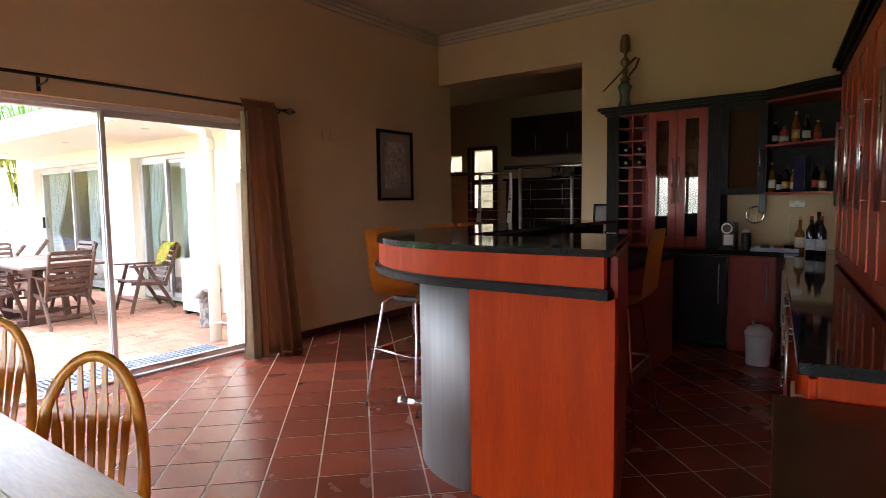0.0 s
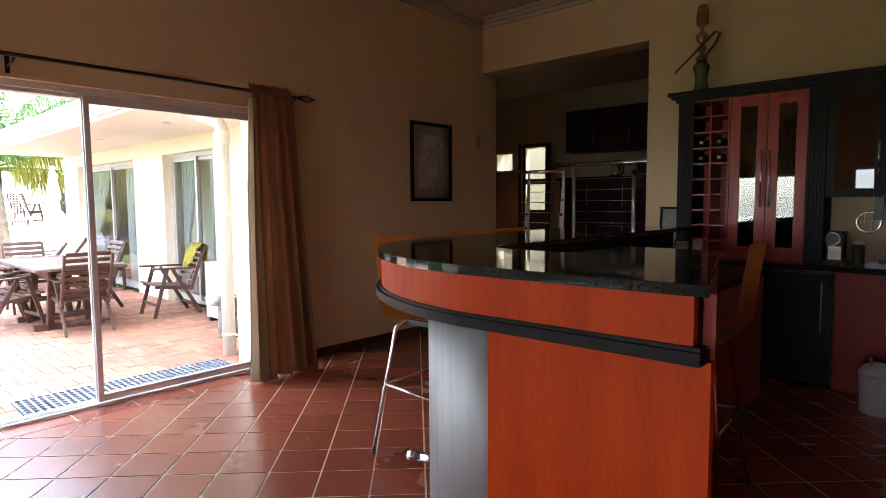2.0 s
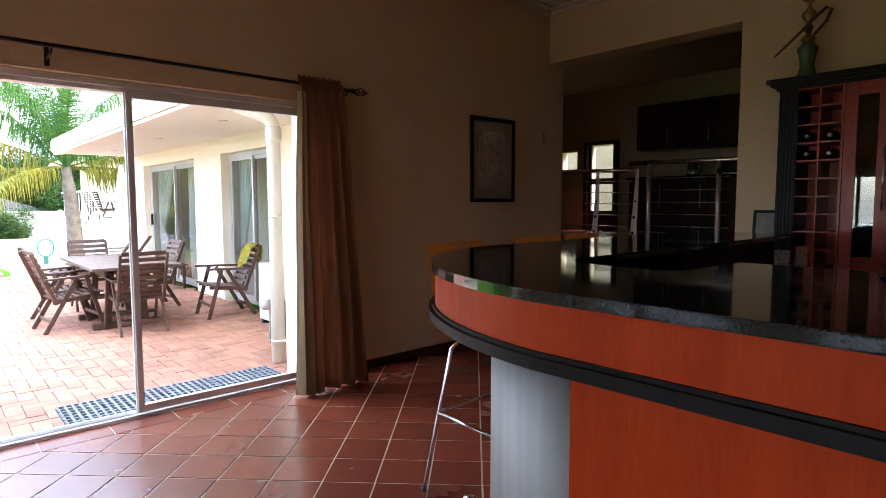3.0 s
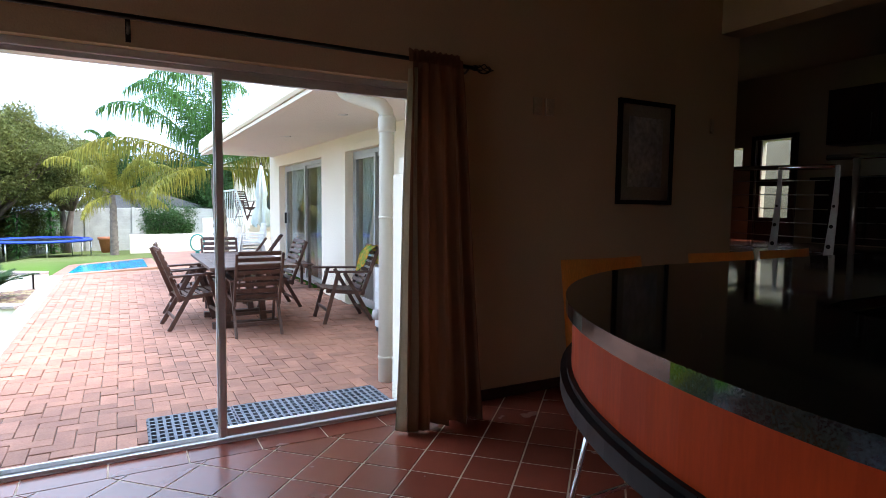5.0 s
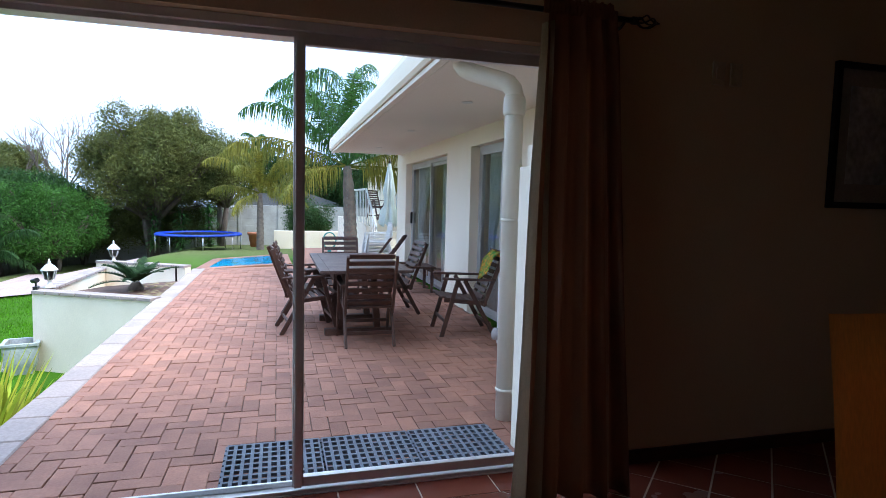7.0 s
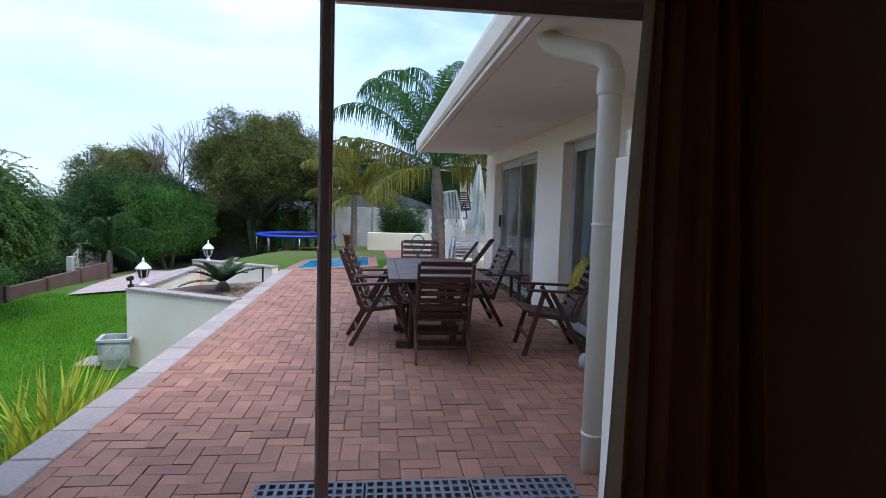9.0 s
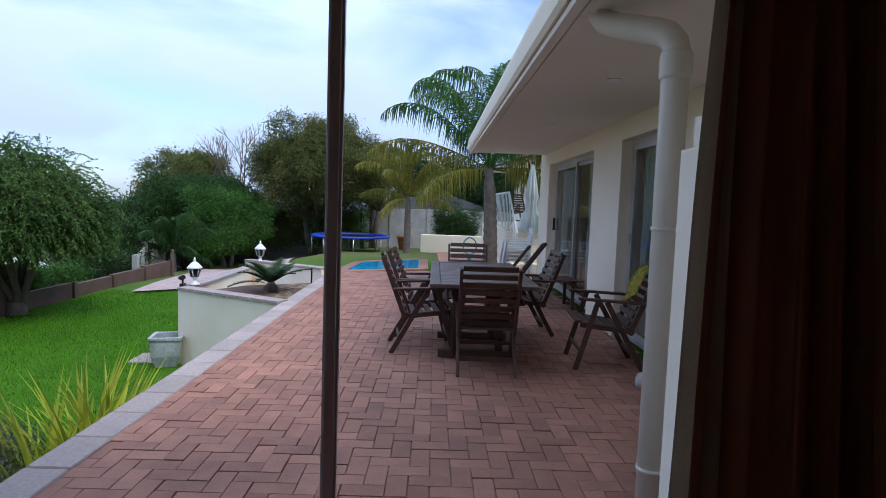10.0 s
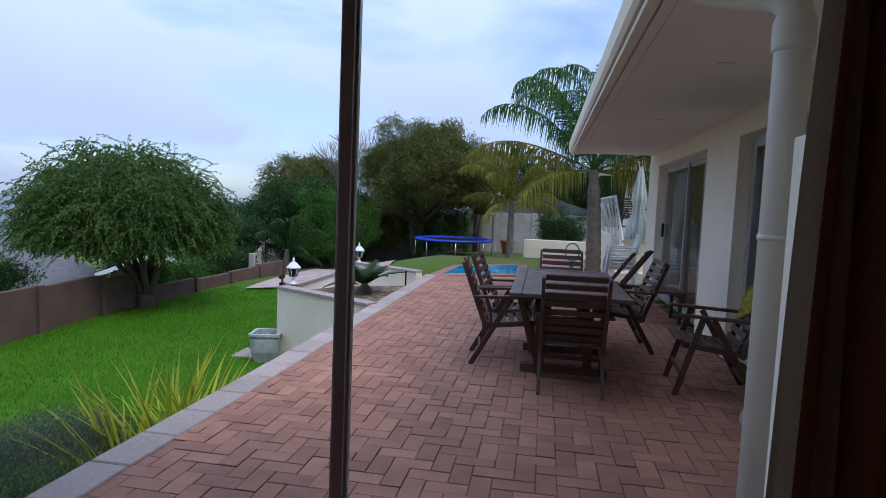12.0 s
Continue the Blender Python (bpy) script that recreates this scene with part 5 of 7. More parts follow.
edge = solid("retaining_wall", B((-14.2, 0.40, -1.6, XO - 0.002, 0.62, PATIO - 0.034)), CREAMWALL, "cream retaining wall with a pale coping at the patio edge", kind="structure", category="wall")

# ---- pool and far paving ----
POOLPTS = [(-14.35, 0.50), (-15.25, 2.20), (-17.5, 2.15), (-16.3, 0.65)]
pool = thing("pool", "small blue swimming pool with a brick coping", "pool", kind="structure")
bm = bmesh.new()
prism(bm, POOLPTS[::-1], -0.16, -0.085)
part("water", bm, WATER, pool)
bm = bmesh.new()
n = len(POOLPTS)
cxp, cyp = sum(p[0] for p in POOLPTS) / n, sum(p[1] for p in POOLPTS) / n
for i in range(n):
    p, q = POOLPTS[i], POOLPTS[(i + 1) % n]
    beam(bm, (p[0], p[1], -0.115), (q[0], q[1], -0.115), 0.22, 0.07, bev=0.01)
part("coping", bm, BRICKJ, pool)
bm = bmesh.new()
prism(bm, [(-14.0, 4.40), (-26.0, 4.6), (-26.0, 2.55), (-17.7, 2.6), (-14.9, 2.4), (-14.2, 0.62)], -0.6, -0.085)
for v in bm.verts:
    if v.co.z > -0.3:
        v.co.z = ground_z(v.co.x, 3) + 0.02
solid("far_paving", bm, BRICKJ, "brick paving beyond the pool", kind="structure", category="paving")
bm2 = bmesh.new()
nx, ny = 12, 8
gv = [[None] * (ny + 1) for _ in range(nx + 1)]
for i in range(nx + 1):
    for j in range(ny + 1):
        u, w = i / nx, j / ny
        x = -17.6 - 7.4 * u
        y = (-1.7 - 0.6 * u) * (1 - w) + (-5.4 - 1.0 * u) * w
        gv[i][j] = bm2.verts.new((x, y, ground_z(x, y) + 0.05))
for i in range(nx):
    for j in range(ny):
        bm2.faces.new((gv[i][j], gv[i + 1][j], gv[i + 1][j + 1], gv[i][j + 1])).smooth = True
solid("lower_path", bm2, mat("pale_path_paver", (0.46, 0.33, 0.29), (0.38, 0.27, 0.24), rough=0.85, scale=2, bscale=14, bump=0.3, fine=0.15), "pale red brick path beside the lawn", kind="structure", category="path")
# ---- planter ----
pl = thing("planter", "cream plastered corner planter with a brick coping", "planter", kind="structure")
A, Bp, C, D = (-11.30, -1.35), (-10.36, 0.398), (-13.30, 0.398), (-14.32, -1.33)


def run(bm, p, q, w, z0, z1, bev=0.0):
    beam(bm, (p[0], p[1], (z0 + z1) / 2), (q[0], q[1], (z0 + z1) / 2), w, z1 - z0, bev=bev)


bm = bmesh.new()
run(bm, A, Bp, 0.16, -1.5, -0.075)
part("front_wall", bm, CREAMWALL, pl)
bm = bmesh.new()
run(bm, (A[0] - 0.1, A[1] + 0.06), (D[0], D[1] + 0.06), 0.16, -1.5, -0.075)
part("side_wall", bm, CREAMWALL, pl)
bm = bmesh.new()
run(bm, D, (C[0] - 0.0, C[1]), 0.16, -1.2, 0.05)
part("back_wall", bm, CREAMWALL, pl)
bm = bmesh.new()
prism(bm, [(A[0] - 0.05, A[1] + 0.1), (Bp[0] - 0.1, Bp[1]), (-12.85, 0.398), (-12.25, -0.70)], -0.6, -0.13)
part("soil", bm, mat("red_planter_soil", (0.16, 0.085, 0.055), (0.10, 0.055, 0.036), rough=0.95, scale=5, bscale=40, bump=0.5), pl)
bm = bmesh.new()
for p, q, z in ((A, Bp, -0.075), ((A[0] - 0.12, A[1] + 0.06), (D[0] + 0.1, D[1] + 0.06), -0.075), (D, C, 0.05)):
    ln = math.dist(p, q)
    k = int(ln / 0.235)
    for i in range(k):
        a, b = i / k + 0.004, (i + 1) / k - 0.004
        P1, P2 = [(p[0] + (q[0] - p[0]) * u, p[1] + (q[1] - p[1]) * u) for u in (a, b)]
        run(bm, P1, P2, 0.21, z, z + 0.045, 0.006)
part("coping", bm, COPING, pl)
bm = bmesh.new()
prism(bm, [(-12.27, -0.72), (-12.87, 0.398), C, (D[0] + 0.1, D[1] + 0.1), (A[0] - 0.10, A[1] + 0.14)], -0.8, -0.45)
part("surround", bm, COPING, pl, "pale paved surround of the splash pool")
spa = thing("splash_pool", "small round blue splash pool behind the planter plants", "pool", pose(-13.15, -0.75, -0.449))
bm = bmesh.new()
lathe(bm, [(0.70, 0.0), (0.70, 0.075), (0.68, 0.09), (0.58, 0.09), (0.56, 0.05)], 32)
for v in bm.verts:
    v.co.y *= 0.5
part("rim", bm, COPING, spa)
bm = bmesh.new()
lathe(bm, [(0.56, 0.03), (0.56, 0.066)], 32)
for v in bm.verts:
    v.co.y *= 0.5
part("water", bm, WATER, spa)
rng = random.Random(7)
for i in range(46):
    st = thing("stone", "small rounded brown garden stone in the planter", "stone", pose(-11.0 - 1.6 * rng.random(), 0.30 - 0.55 * rng.random(), -0.15, 0, 0, 360 * rng.random()), group="planter stones") if i < 1 else None
    if i == 0:
        bm = bmesh.new()
        bmesh.ops.create_icosphere(bm, subdivisions=2, radius=0.05)
        for v in bm.verts:
            v.co *= 1 + 0.18 * noise.noise(v.co * 14)
            v.co.z *= 0.6
            v.co.x *= 1.25
        part("stone_body", bm, mat("river_stone", (0.27, 0.20, 0.10), (0.17, 0.13, 0.075), rough=0.8, scale=9, rnd=0.25, bump=0.2), st)
        stone0 = st
    else:
        copy_thing(stone0, pose(-11.0 - 1.7 * rng.random(), 0.32 - 0.6 * rng.random() ** 1.3, -0.14, 0, 0, 360 * rng.random()))


def lantern(x, y, z):
    ln = thing("garden_lantern", "white metal garden lantern on the planter wall", "lantern", pose(x, y, z) @ Matrix.Scale(1.12, 4), group="garden lanterns")
    bm = bmesh.new()
    lathe(bm, [(0.07, 0), (0.07, 0.02), (0.03, 0.04), (0.022, 0.09), (0.05, 0.11)], 14)
    part("foot", bm, WHITE, ln)
    bm = bmesh.new()
    lathe(bm, [(0.05, 0.11), (0.085, 0.23), (0.085, 0.235), (0.045, 0.112)], 6)
    g = part("glass", bm, pane("lantern_glass", (0.8, 0.82, 0.8)), ln)
    bm = bmesh.new()
    for k in range(6):
        a = math.pi / 3 * k
        tube(bm, [(0.05 * math.cos(a), 0.05 * math.sin(a), 0.11), (0.087 * math.cos(a), 0.087 * math.sin(a), 0.235)], 0.006, 5)
    part("cage", bm, WHITE, ln)
    bm = bmesh.new()
    lathe(bm, [(0.105, 0.232), (0.10, 0.245), (0.04, 0.31), (0.015, 0.325), (0.018, 0.34), (0.006, 0.385)], 12)
    part("cap", bm, WHITE, ln)
    return ln


lantern(-11.47, -1.24, -0.03)
lantern(-14.15, -1.04, 0.06)
sp = thing("garden_spotlight", "small black spotlight clamped to the planter wall", "spotlight", pose(-11.42, -1.40, -0.03))
bm = bmesh.new()
tube(bm, [(-0.06, -0.06, 0.10), (0.07, 0.04, 0.13)], 0.035, 10)
part("head", bm, BLACKP, sp)
part("clamp", B((-0.05, -0.03, -0.02, 0.05, 0.03, 0.03), (-0.02, -0.01, 0.03, 0.02, 0.01, 0.09), bev=0.004), BLACKP, sp)
bl = thing("bollard_light", "thin dark garden bollard by the planter", "garden light", pose(-12.75, 0.28, -0.16))
bm = bmesh.new()
tube(bm, [(0, 0, 0), (0, 0, 0.27), (0.0, 0, 0.30)], [0.015, 0.015, 0.022], 8)
part("post", bm, IRON, bl)

# ---- square pot ----
pot = thing("square_pot", "square tapered grey glazed garden pot on the lawn", "plant pot", pose(-11.14, -1.50, -1.195, 0, 0, 12) @ Matrix.Scale(1.02, 4))
bm = bmesh.new()
prof = [(0.145, 0), (0.19, 0.16), (0.205, 0.34), (0.20, 0.40), (0.225, 0.41), (0.225, 0.445), (0.175, 0.445), (0.165, 0.30)]
rings = [[bm.verts.new((sx * r, sy * r, z)) for sx, sy in ((-1, -1), (1, -1), (1, 1), (-1, 1))] for r, z in prof]
for a, b in zip(rings, rings[1:]):
    for k in range(4):
        bm.faces.new((a[k], a[(k + 1) % 4], b[(k + 1) % 4], b[k]))
bm.faces.new(rings[0][::-1])
bm.faces.new(rings[-1])
bmesh.ops.bevel(bm, geom=[e for e in bm.edges if abs(e.verts[0].co.z - e.verts[1].co.z) > 0.02], offset=0.015, segments=2, affect="EDGES")
part("pot_body", bm, POT, pot)
part("pot_soil", B((-0.16, -0.16, 0.30, 0.16, 0.16, 0.36)), SOIL, pot)
# never in view: added to dull and neutralise light bouncing in through the south windows
solid("bounce_ground", B((-4.5, -16.0, -0.36, 8.0, -3.9, -0.30)), SAND, "unseen brown ground slab added to tame light bounced indoors", kind="structure", category="ground")
solid("stepping_slab", B((-11.75, -2.15, -1.21, -11.2, -1.75, -1.185), bev=0.01), COPING, "pale stone slab set in the lawn", "slab")


# ---- plants ----
def soup(name, verts, faces, material, parent, label="", kind=""):
    me = bpy.data.meshes.new(name)
    me.from_pydata(verts, [], faces)
    me.materials.append(material)
    ob = new(name, me)
    if parent is not None:
        ob.parent = parent
    return tagged(ob, label, kind=kind)


def leaf_cloud(rng, blobs, per, size, droop=0.0, clump=14, narrow=0.45):
    """Diamond leaves in clumps, through ellipsoids of (x, y, z, rx, ry, rz)."""
    V, F = [], []
    for cx, cy, cz, rx, ry, rz in blobs:
        nc = max(1, int(per * rx * ry ** 0.5 * rz ** 0.5 / clump))
        for _ in range(nc):
            d = Vector((rng.gauss(0, 1), rng.gauss(0, 1), rng.gauss(0, 1))).normalized()
            r = rng.uniform(0.35, 1.0) ** 0.45 * rng.uniform(0.9, 1.08)
            c = Vector((cx + d.x * rx * r, cy + d.y * ry * r, cz + d.z * rz * r))
            hang = Vector((d.x * 0.3, d.y * 0.3, -1)) if droop else d
            for _ in range(clump):
                s = size * rng.uniform(0.6, 1.4)
                p = c + Vector((rng.gauss(0, 1), rng.gauss(0, 1), rng.gauss(0, 1))) * size * 1.9
                u = (Vector((rng.uniform(-1, 1), rng.uniform(-1, 1), rng.uniform(-1, 1))) + hang * (1.6 if droop else 0.5)).normalized()
                w = u.cross(Vector((rng.uniform(-1, 1), rng.uniform(-1, 1), rng.uniform(-1, 1)))).normalized() * s * narrow
                b = len(V)
                V += [p - u * s, p + w * 0.5, p + u * s, p - w * 0.5]
                F.append((b, b + 1, b + 2, b + 3))
    return V, F


def limbs(bm, rng, base, blobs, r0, stems=1):
    for s in range(stems):
        bx, by, bz = base
        bx += rng.uniform(-0.1, 0.1) * (stems > 1)
        hub = Vector((bx + rng.uniform(-0.4, 0.4), by + rng.uniform(-0.4, 0.4), bz + (min(b[2] for b in blobs) - bz) * 0.75))
        tube(bm, [(bx, by, bz - 0.2), ((bx + hub.x) / 2 + rng.uniform(-0.1, 0.1), (by + hub.y) / 2, (bz + hub.z) / 2), hub], [r0, r0 * 0.8, r0 * 0.6], 8)
        for b in blobs[s::stems]:
            e = Vector(b[:3]) + Vector((rng.uniform(-0.3, 0.3) * b[3], rng.uniform(-0.3, 0.3) * b[4], rng.uniform(0, 0.5) * b[5]))
            m = (hub + e) / 2 + Vector((rng.uniform(-0.2, 0.2), rng.uniform(-0.2, 0.2), 0.1 * b[5]))
            tube(bm, [hub, m, e], [r0 * 0.5, r0 * 0.3, r0 * 0.08], 6)
            for _ in range(3):
                q = Vector(b[:3]) + Vector((rng.uniform(-0.8, 0.8) * b[3], rng.uniform(-0.8, 0.8) * b[4], rng.uniform(-0.5, 0.9) * b[5]))
                tube(bm, [m, (m + q) / 2 + Vector((0, 0, 0.1)), q], [r0 * 0.2, r0 * 0.12, r0 * 0.04], 5)


def tree(name, label, base, blobs, per, size, material, seed, r0=0.15, stems=1, droop=0.0, group="", narrow=0.45):
    rng = random.Random(seed)
    t = thing(name, label, "tree" if "tree" in name else "shrub", pose(*base), group=group)
    rel = [(x - base[0], y - base[1], z - base[2], a, b, c) for x, y, z, a, b, c in blobs]
    bm = bmesh.new()
    limbs(bm, rng, (0, 0, 0), rel, r0, stems)
    part("trunk", bm, BARK, t)
    V, F = leaf_cloud(rng, rel, per, size, droop, narrow=narrow)
    soup("crown", V, F, material, t)
    return t


OLIVE = leafy("olive_foliage", (0.165, 0.165, 0.045), (0.075, 0.095, 0.026))
DEEP = leafy("deep_green_foliage", (0.045, 0.095, 0.022), (0.022, 0.055, 0.014))
BRIGHT = leafy("bright_green_foliage", (0.070, 0.165, 0.026), (0.035, 0.095, 0.015))
WILLOW = leafy("willow_foliage", (0.105, 0.170, 0.040), (0.050, 0.098, 0.022))
PALMG = leafy("palm_frond_green", (0.070, 0.165, 0.035), (0.035, 0.095, 0.020))
PALMY = leafy("palm_frond_yellow", (0.25, 0.22, 0.035), (0.12, 0.14, 0.025))
YUCCA = leafy("yucca_leaf", (0.085, 0.20, 0.050), (0.045, 0.12, 0.030))
STRAP = leafy("yellow_strap_leaf", (0.42, 0.42, 0.035), (0.22, 0.31, 0.03))
GREYG = leafy("grey_lavender_leaf", (0.15, 0.19, 0.13), (0.09, 0.12, 0.08))
BLADE = leafy("grass_blade", (0.095, 0.265, 0.006), (0.068, 0.20, 0.005), rough=0.9)
CYCAD = leafy("cycad_frond", (0.034, 0.066, 0.024), (0.018, 0.038, 0.014), rough=0.85)

rb = random.Random(3)


def bloblist(c, r, n, seed, flat=1.0):
    g = random.Random(seed)
    out = [(c[0], c[1], c[2], r[0] * 0.6, r[1] * 0.6, r[2] * 0.6)]
    for k in range(n * 2):
        a, e = g.uniform(0, 6.28), g.uniform(-0.6, 1.25)
        far = k % 2
        q = g.uniform(0.13, 0.24) if far else g.uniform(0.26, 0.42)
        d = g.uniform(0.8, 1.0) if far else g.uniform(0.5, 0.72)
        out.append((c[0] + r[0] * d * math.cos(a) * math.cos(e), c[1] + r[1] * d * math.sin(a) * math.cos(e), c[2] + r[2] * d * math.sin(e) * flat, r[0] * q, r[1] * q, r[2] * q))
    return out


def weeping(base, mid, rad, up, down, strands, seed, material):
    """A dome of long hanging twigs set with narrow leaves, over a fan of forked stems."""
    rng = random.Random(seed)
    t = thing("weeping_tree", "weeping bottlebrush tree with fine hanging leaves and forked trunk", "tree", pose(*base))
    o = Vector(mid) - Vector(base)
    bm = bmesh.new()
    tube(bm, [(0, 0, -0.3), (0.02, 0, 0.12), (0.03, 0.0, 0.3)], [0.26, 0.20, 0.16], 10)
    for k in range(9):
        a = 2 * math.pi * k / 9 + rng.uniform(-0.3, 0.3)
        s = rng.uniform(0.45, 0.8)
        e = o + Vector((rad * s * math.cos(a), rad * s * math.sin(a), up * rng.uniform(0.15, 0.7)))
        m1 = Vector((0.15 * math.cos(a), 0.15 * math.sin(a), 0.45))
        m2 = m1.lerp(e, 0.45) + Vector((rng.uniform(-0.12, 0.12), rng.uniform(-0.12, 0.12), 0.18))
        tube(bm, [(0.05 * math.cos(a), 0.05 * math.sin(a), 0.12), m1, m2, e], [0.10, 0.075, 0.05, 0.015], 7)
        for _ in range(4):
            q = m2.lerp(e, rng.uniform(0.1, 0.9))
            r = q + Vector((rng.uniform(-0.7, 0.7), rng.uniform(-0.7, 0.7), rng.uniform(0.1, 0.8)))
            tube(bm, [q, (q + r) / 2 + Vector((0, 0, 0.06)), r], [0.025, 0.016, 0.005], 5)
    part("trunk", bm, BARK, t)
    V, F = [], []
    for k in range(strands):
        a = rng.uniform(0, 6.283)
        lump = 1 + 0.16 * noise.noise(Vector((math.cos(a) * 1.7, math.sin(a) * 1.7, seed))) + 0.10 * noise.noise(Vector((math.cos(a) * 5, math.sin(a) * 5, k * 0.002)))
        e = math.asin(rng.uniform(0.0, 1.0)) if k % 3 else rng.uniform(-0.25, 0.45)
        r = (rng.uniform(0.45, 1.0) ** 0.5 if k % 4 else rng.uniform(0.2, 0.7)) * lump
        h = Vector((math.cos(a), math.sin(a), 0))
        p = o + h * rad * r * math.cos(e) + Vector((0, 0, up * r * math.sin(e)))
        d = (h * rng.uniform(0.1, 0.7) + Vector((rng.uniform(-0.6, 0.6), rng.uniform(-0.6, 0.6), rng.uniform(-0.5, 0.7)))).normalized()
        ln = rng.uniform(0.3, 0.95)
        n = int(ln / 0.042)
        floor = o.z - down * (1 - 0.45 * rng.random()) * (0.75 + 0.25 * min(1.0, (p - o).xy.length / rad))
        for i in range(n):
            d = (d + Vector((0, 0, -0.06 - 0.05 * rng.random()))).normalized()
            p = p + d * 0.042
            if p.z < floor:
                break
            for _ in range(3):
                u = (d + Vector((rng.uniform(-0.9, 0.9), rng.uniform(-0.9, 0.9), rng.uniform(-0.9, 0.5)))).normalized()
                s = rng.uniform(0.042, 0.08)
                w = u.cross(Vector((rng.uniform(-1, 1), rng.uniform(-1, 1), rng.uniform(-1, 1)))).normalized() * s * 0.19
                b = len(V)
                V += [p, p + u * s * 0.5 + w, p + u * s, p + u * s * 0.5 - w]
                F.append((b, b + 1, b + 2, b + 3))
    soup("crown", V, F, material, t)
    return t


weeping((-14.6, -6.2, -1.25), (-14.45, -6.45, 0.42), 1.85, 1.85, 0.55, 6400, 21, WILLOW)
tree("broadleaf_tree", "tall olive green tree behind the lawn fence", (-30, -3.3, -1.4), bloblist((-30, -3.1, 2.35), (3.0, 3.2, 2.8), 26, 12), 4200, 0.072, OLIVE, 22, 0.22, 3)
tree("broadleaf_tree", "brownish olive tree beside the tall tree", (-31, -0.6, -1.2), bloblist((-31, -0.9, 2.5), (1.9, 1.6, 2.1), 14, 13), 4000, 0.072, OLIVE, 23, 0.18, 2)
tree("dark_tree", "dark evergreen tree at the garden boundary", (-31, -9.5, -2.6), bloblist((-31, -9.4, 0.1), (3.4, 3.6, 2.6), 20, 14), 3000, 0.08, DEEP, 24, 0.2, 2)
tree("bright_shrub_tree", "bright green bushy tree against the fence", (-27, -6.2, -1.9), bloblist((-27, -6.3, 0.05), (2.0, 2.1, 1.7), 16, 15), 4200, 0.062, BRIGHT, 25, 0.13, 3)
tree("dark_tree", "dark spreading tree over the neighbouring wall", (-24, -12.5, -3.4), bloblist((-24, -12.5, -0.9), (3.0, 3.2, 1.9), 16, 16), 3000, 0.08, DEEP, 26, 0.18, 2)
tree("broadleaf_tree", "olive tree top showing over the hedge", (-38, -12.5, -4), bloblist((-38, -12.5, 1.9), (3.0, 3.0, 2.2), 16, 17), 2200, 0.10, OLIVE, 27, 0.2, 2)
tree("dark_tree", "dark trees standing behind the far fence", (-38, 4.0, -2), bloblist((-38, 4.5, 1.6), (3.0, 5.0, 2.6), 18, 18), 2000, 0.10, DEEP, 28, 0.2, 2)
tree("dark_tree", "dark trees behind the upper house", (-34, 9.5, -2), bloblist((-34, 9.0, 2.2), (3.0, 4.0, 2.8), 14, 19), 2000, 0.10, DEEP, 29, 0.2, 2)
tree("shrub", "dense green shrub behind the low white wall", (-29.6, 3.4, -0.8), bloblist((-29.6, 3.3, 0.35), (1.3, 1.25, 1.1), 12, 20), 5000, 0.055, DEEP, 30, 0.07, 3)
tree("shrub", "low green bushes along the neighbouring wall", (-18.3, -7.7, -2.2), bloblist((-18.3, -7.7, -1.2), (1.3, 0.7, 0.62), 12, 31), 5000, 0.045, BRIGHT, 31, 0.06, 3)
tree("shrub", "green bushes over the brown wall", (-12.2, -8.2, -2.2), bloblist((-12.2, -8.3, -0.95), (2.0, 0.9, 0.85), 10, 32), 5000, 0.045, BRIGHT, 32, 0.06, 3)
tree("shrub", "dark shrubs under the tall tree along the fence", (-31.4, -3.6, -1.5), bloblist((-31.4, -3.2, 0.05), (1.2, 2.7, 1.6), 16, 33), 4200, 0.07, OLIVE, 33, 0.07, 4)
tree("shrub", "dark shrubs under the tall tree along the fence", (-31.8, -6.6, -1.9), bloblist((-31.8, -6.4, -0.1), (1.3, 2.2, 1.7), 14, 34), 4200, 0.07, OLIVE, 34, 0.07, 4)
tree("dark_tree", "dark evergreen tree at the garden boundary", (-27.5, -10.8, -3.0), bloblist((-27.5, -10.6, -0.55), (2.0, 2.2, 1.7), 16, 35), 3400, 0.075, DEEP, 35, 0.14, 3)
tree("shrub", "green bushes with red flowers along the neighbouring wall", (-16.2, -7.4, -2.0), bloblist((-16.2, -7.4, -1.05), (1.3, 0.6, 0.55), 12, 36), 5000, 0.045, BRIGHT, 36, 0.06, 3)
tree("shrub", "dark bushes behind the end of the boundary wall", (-20.6, -7.9, -2.0), bloblist((-20.6, -7.9, -0.95), (1.4, 1.0, 0.9), 12, 37), 4600, 0.055, DEEP, 37, 0.06, 3)
tree("dark_tree", "dark evergreen tree at the garden boundary", (-23.8, -9.6, -2.6), bloblist((-23.8, -9.4, -0.6), (1.7, 1.5, 1.4), 14, 38), 3600, 0.07, DEEP, 38, 0.13, 3)
# bare tree
bt = thing("bare_tree", "thin bare branched tree beside the tall tree", "tree", pose(-35, -8.6, -3.0))
bm = bmesh.new()
rg = random.Random(5)


def fork(p, d, ln, r, depth):
    q = p + d * ln
    tube(bm, [p, q], [r, r * 0.65], 5, cap=False)
    if depth:
        for _ in range(3):
            fork(q, (d + Vector((rg.uniform(-0.6, 0.6), rg.uniform(-0.7, 0.7), rg.uniform(-0.1, 0.5)))).normalized(), ln * rg.uniform(0.6, 0.8), r * 0.6, depth - 1)


fork(Vector((0, 0, 0)), Vector((0, 0, 1)), 2.6, 0.12, 5)
part("trunk", bm, BARK, bt)


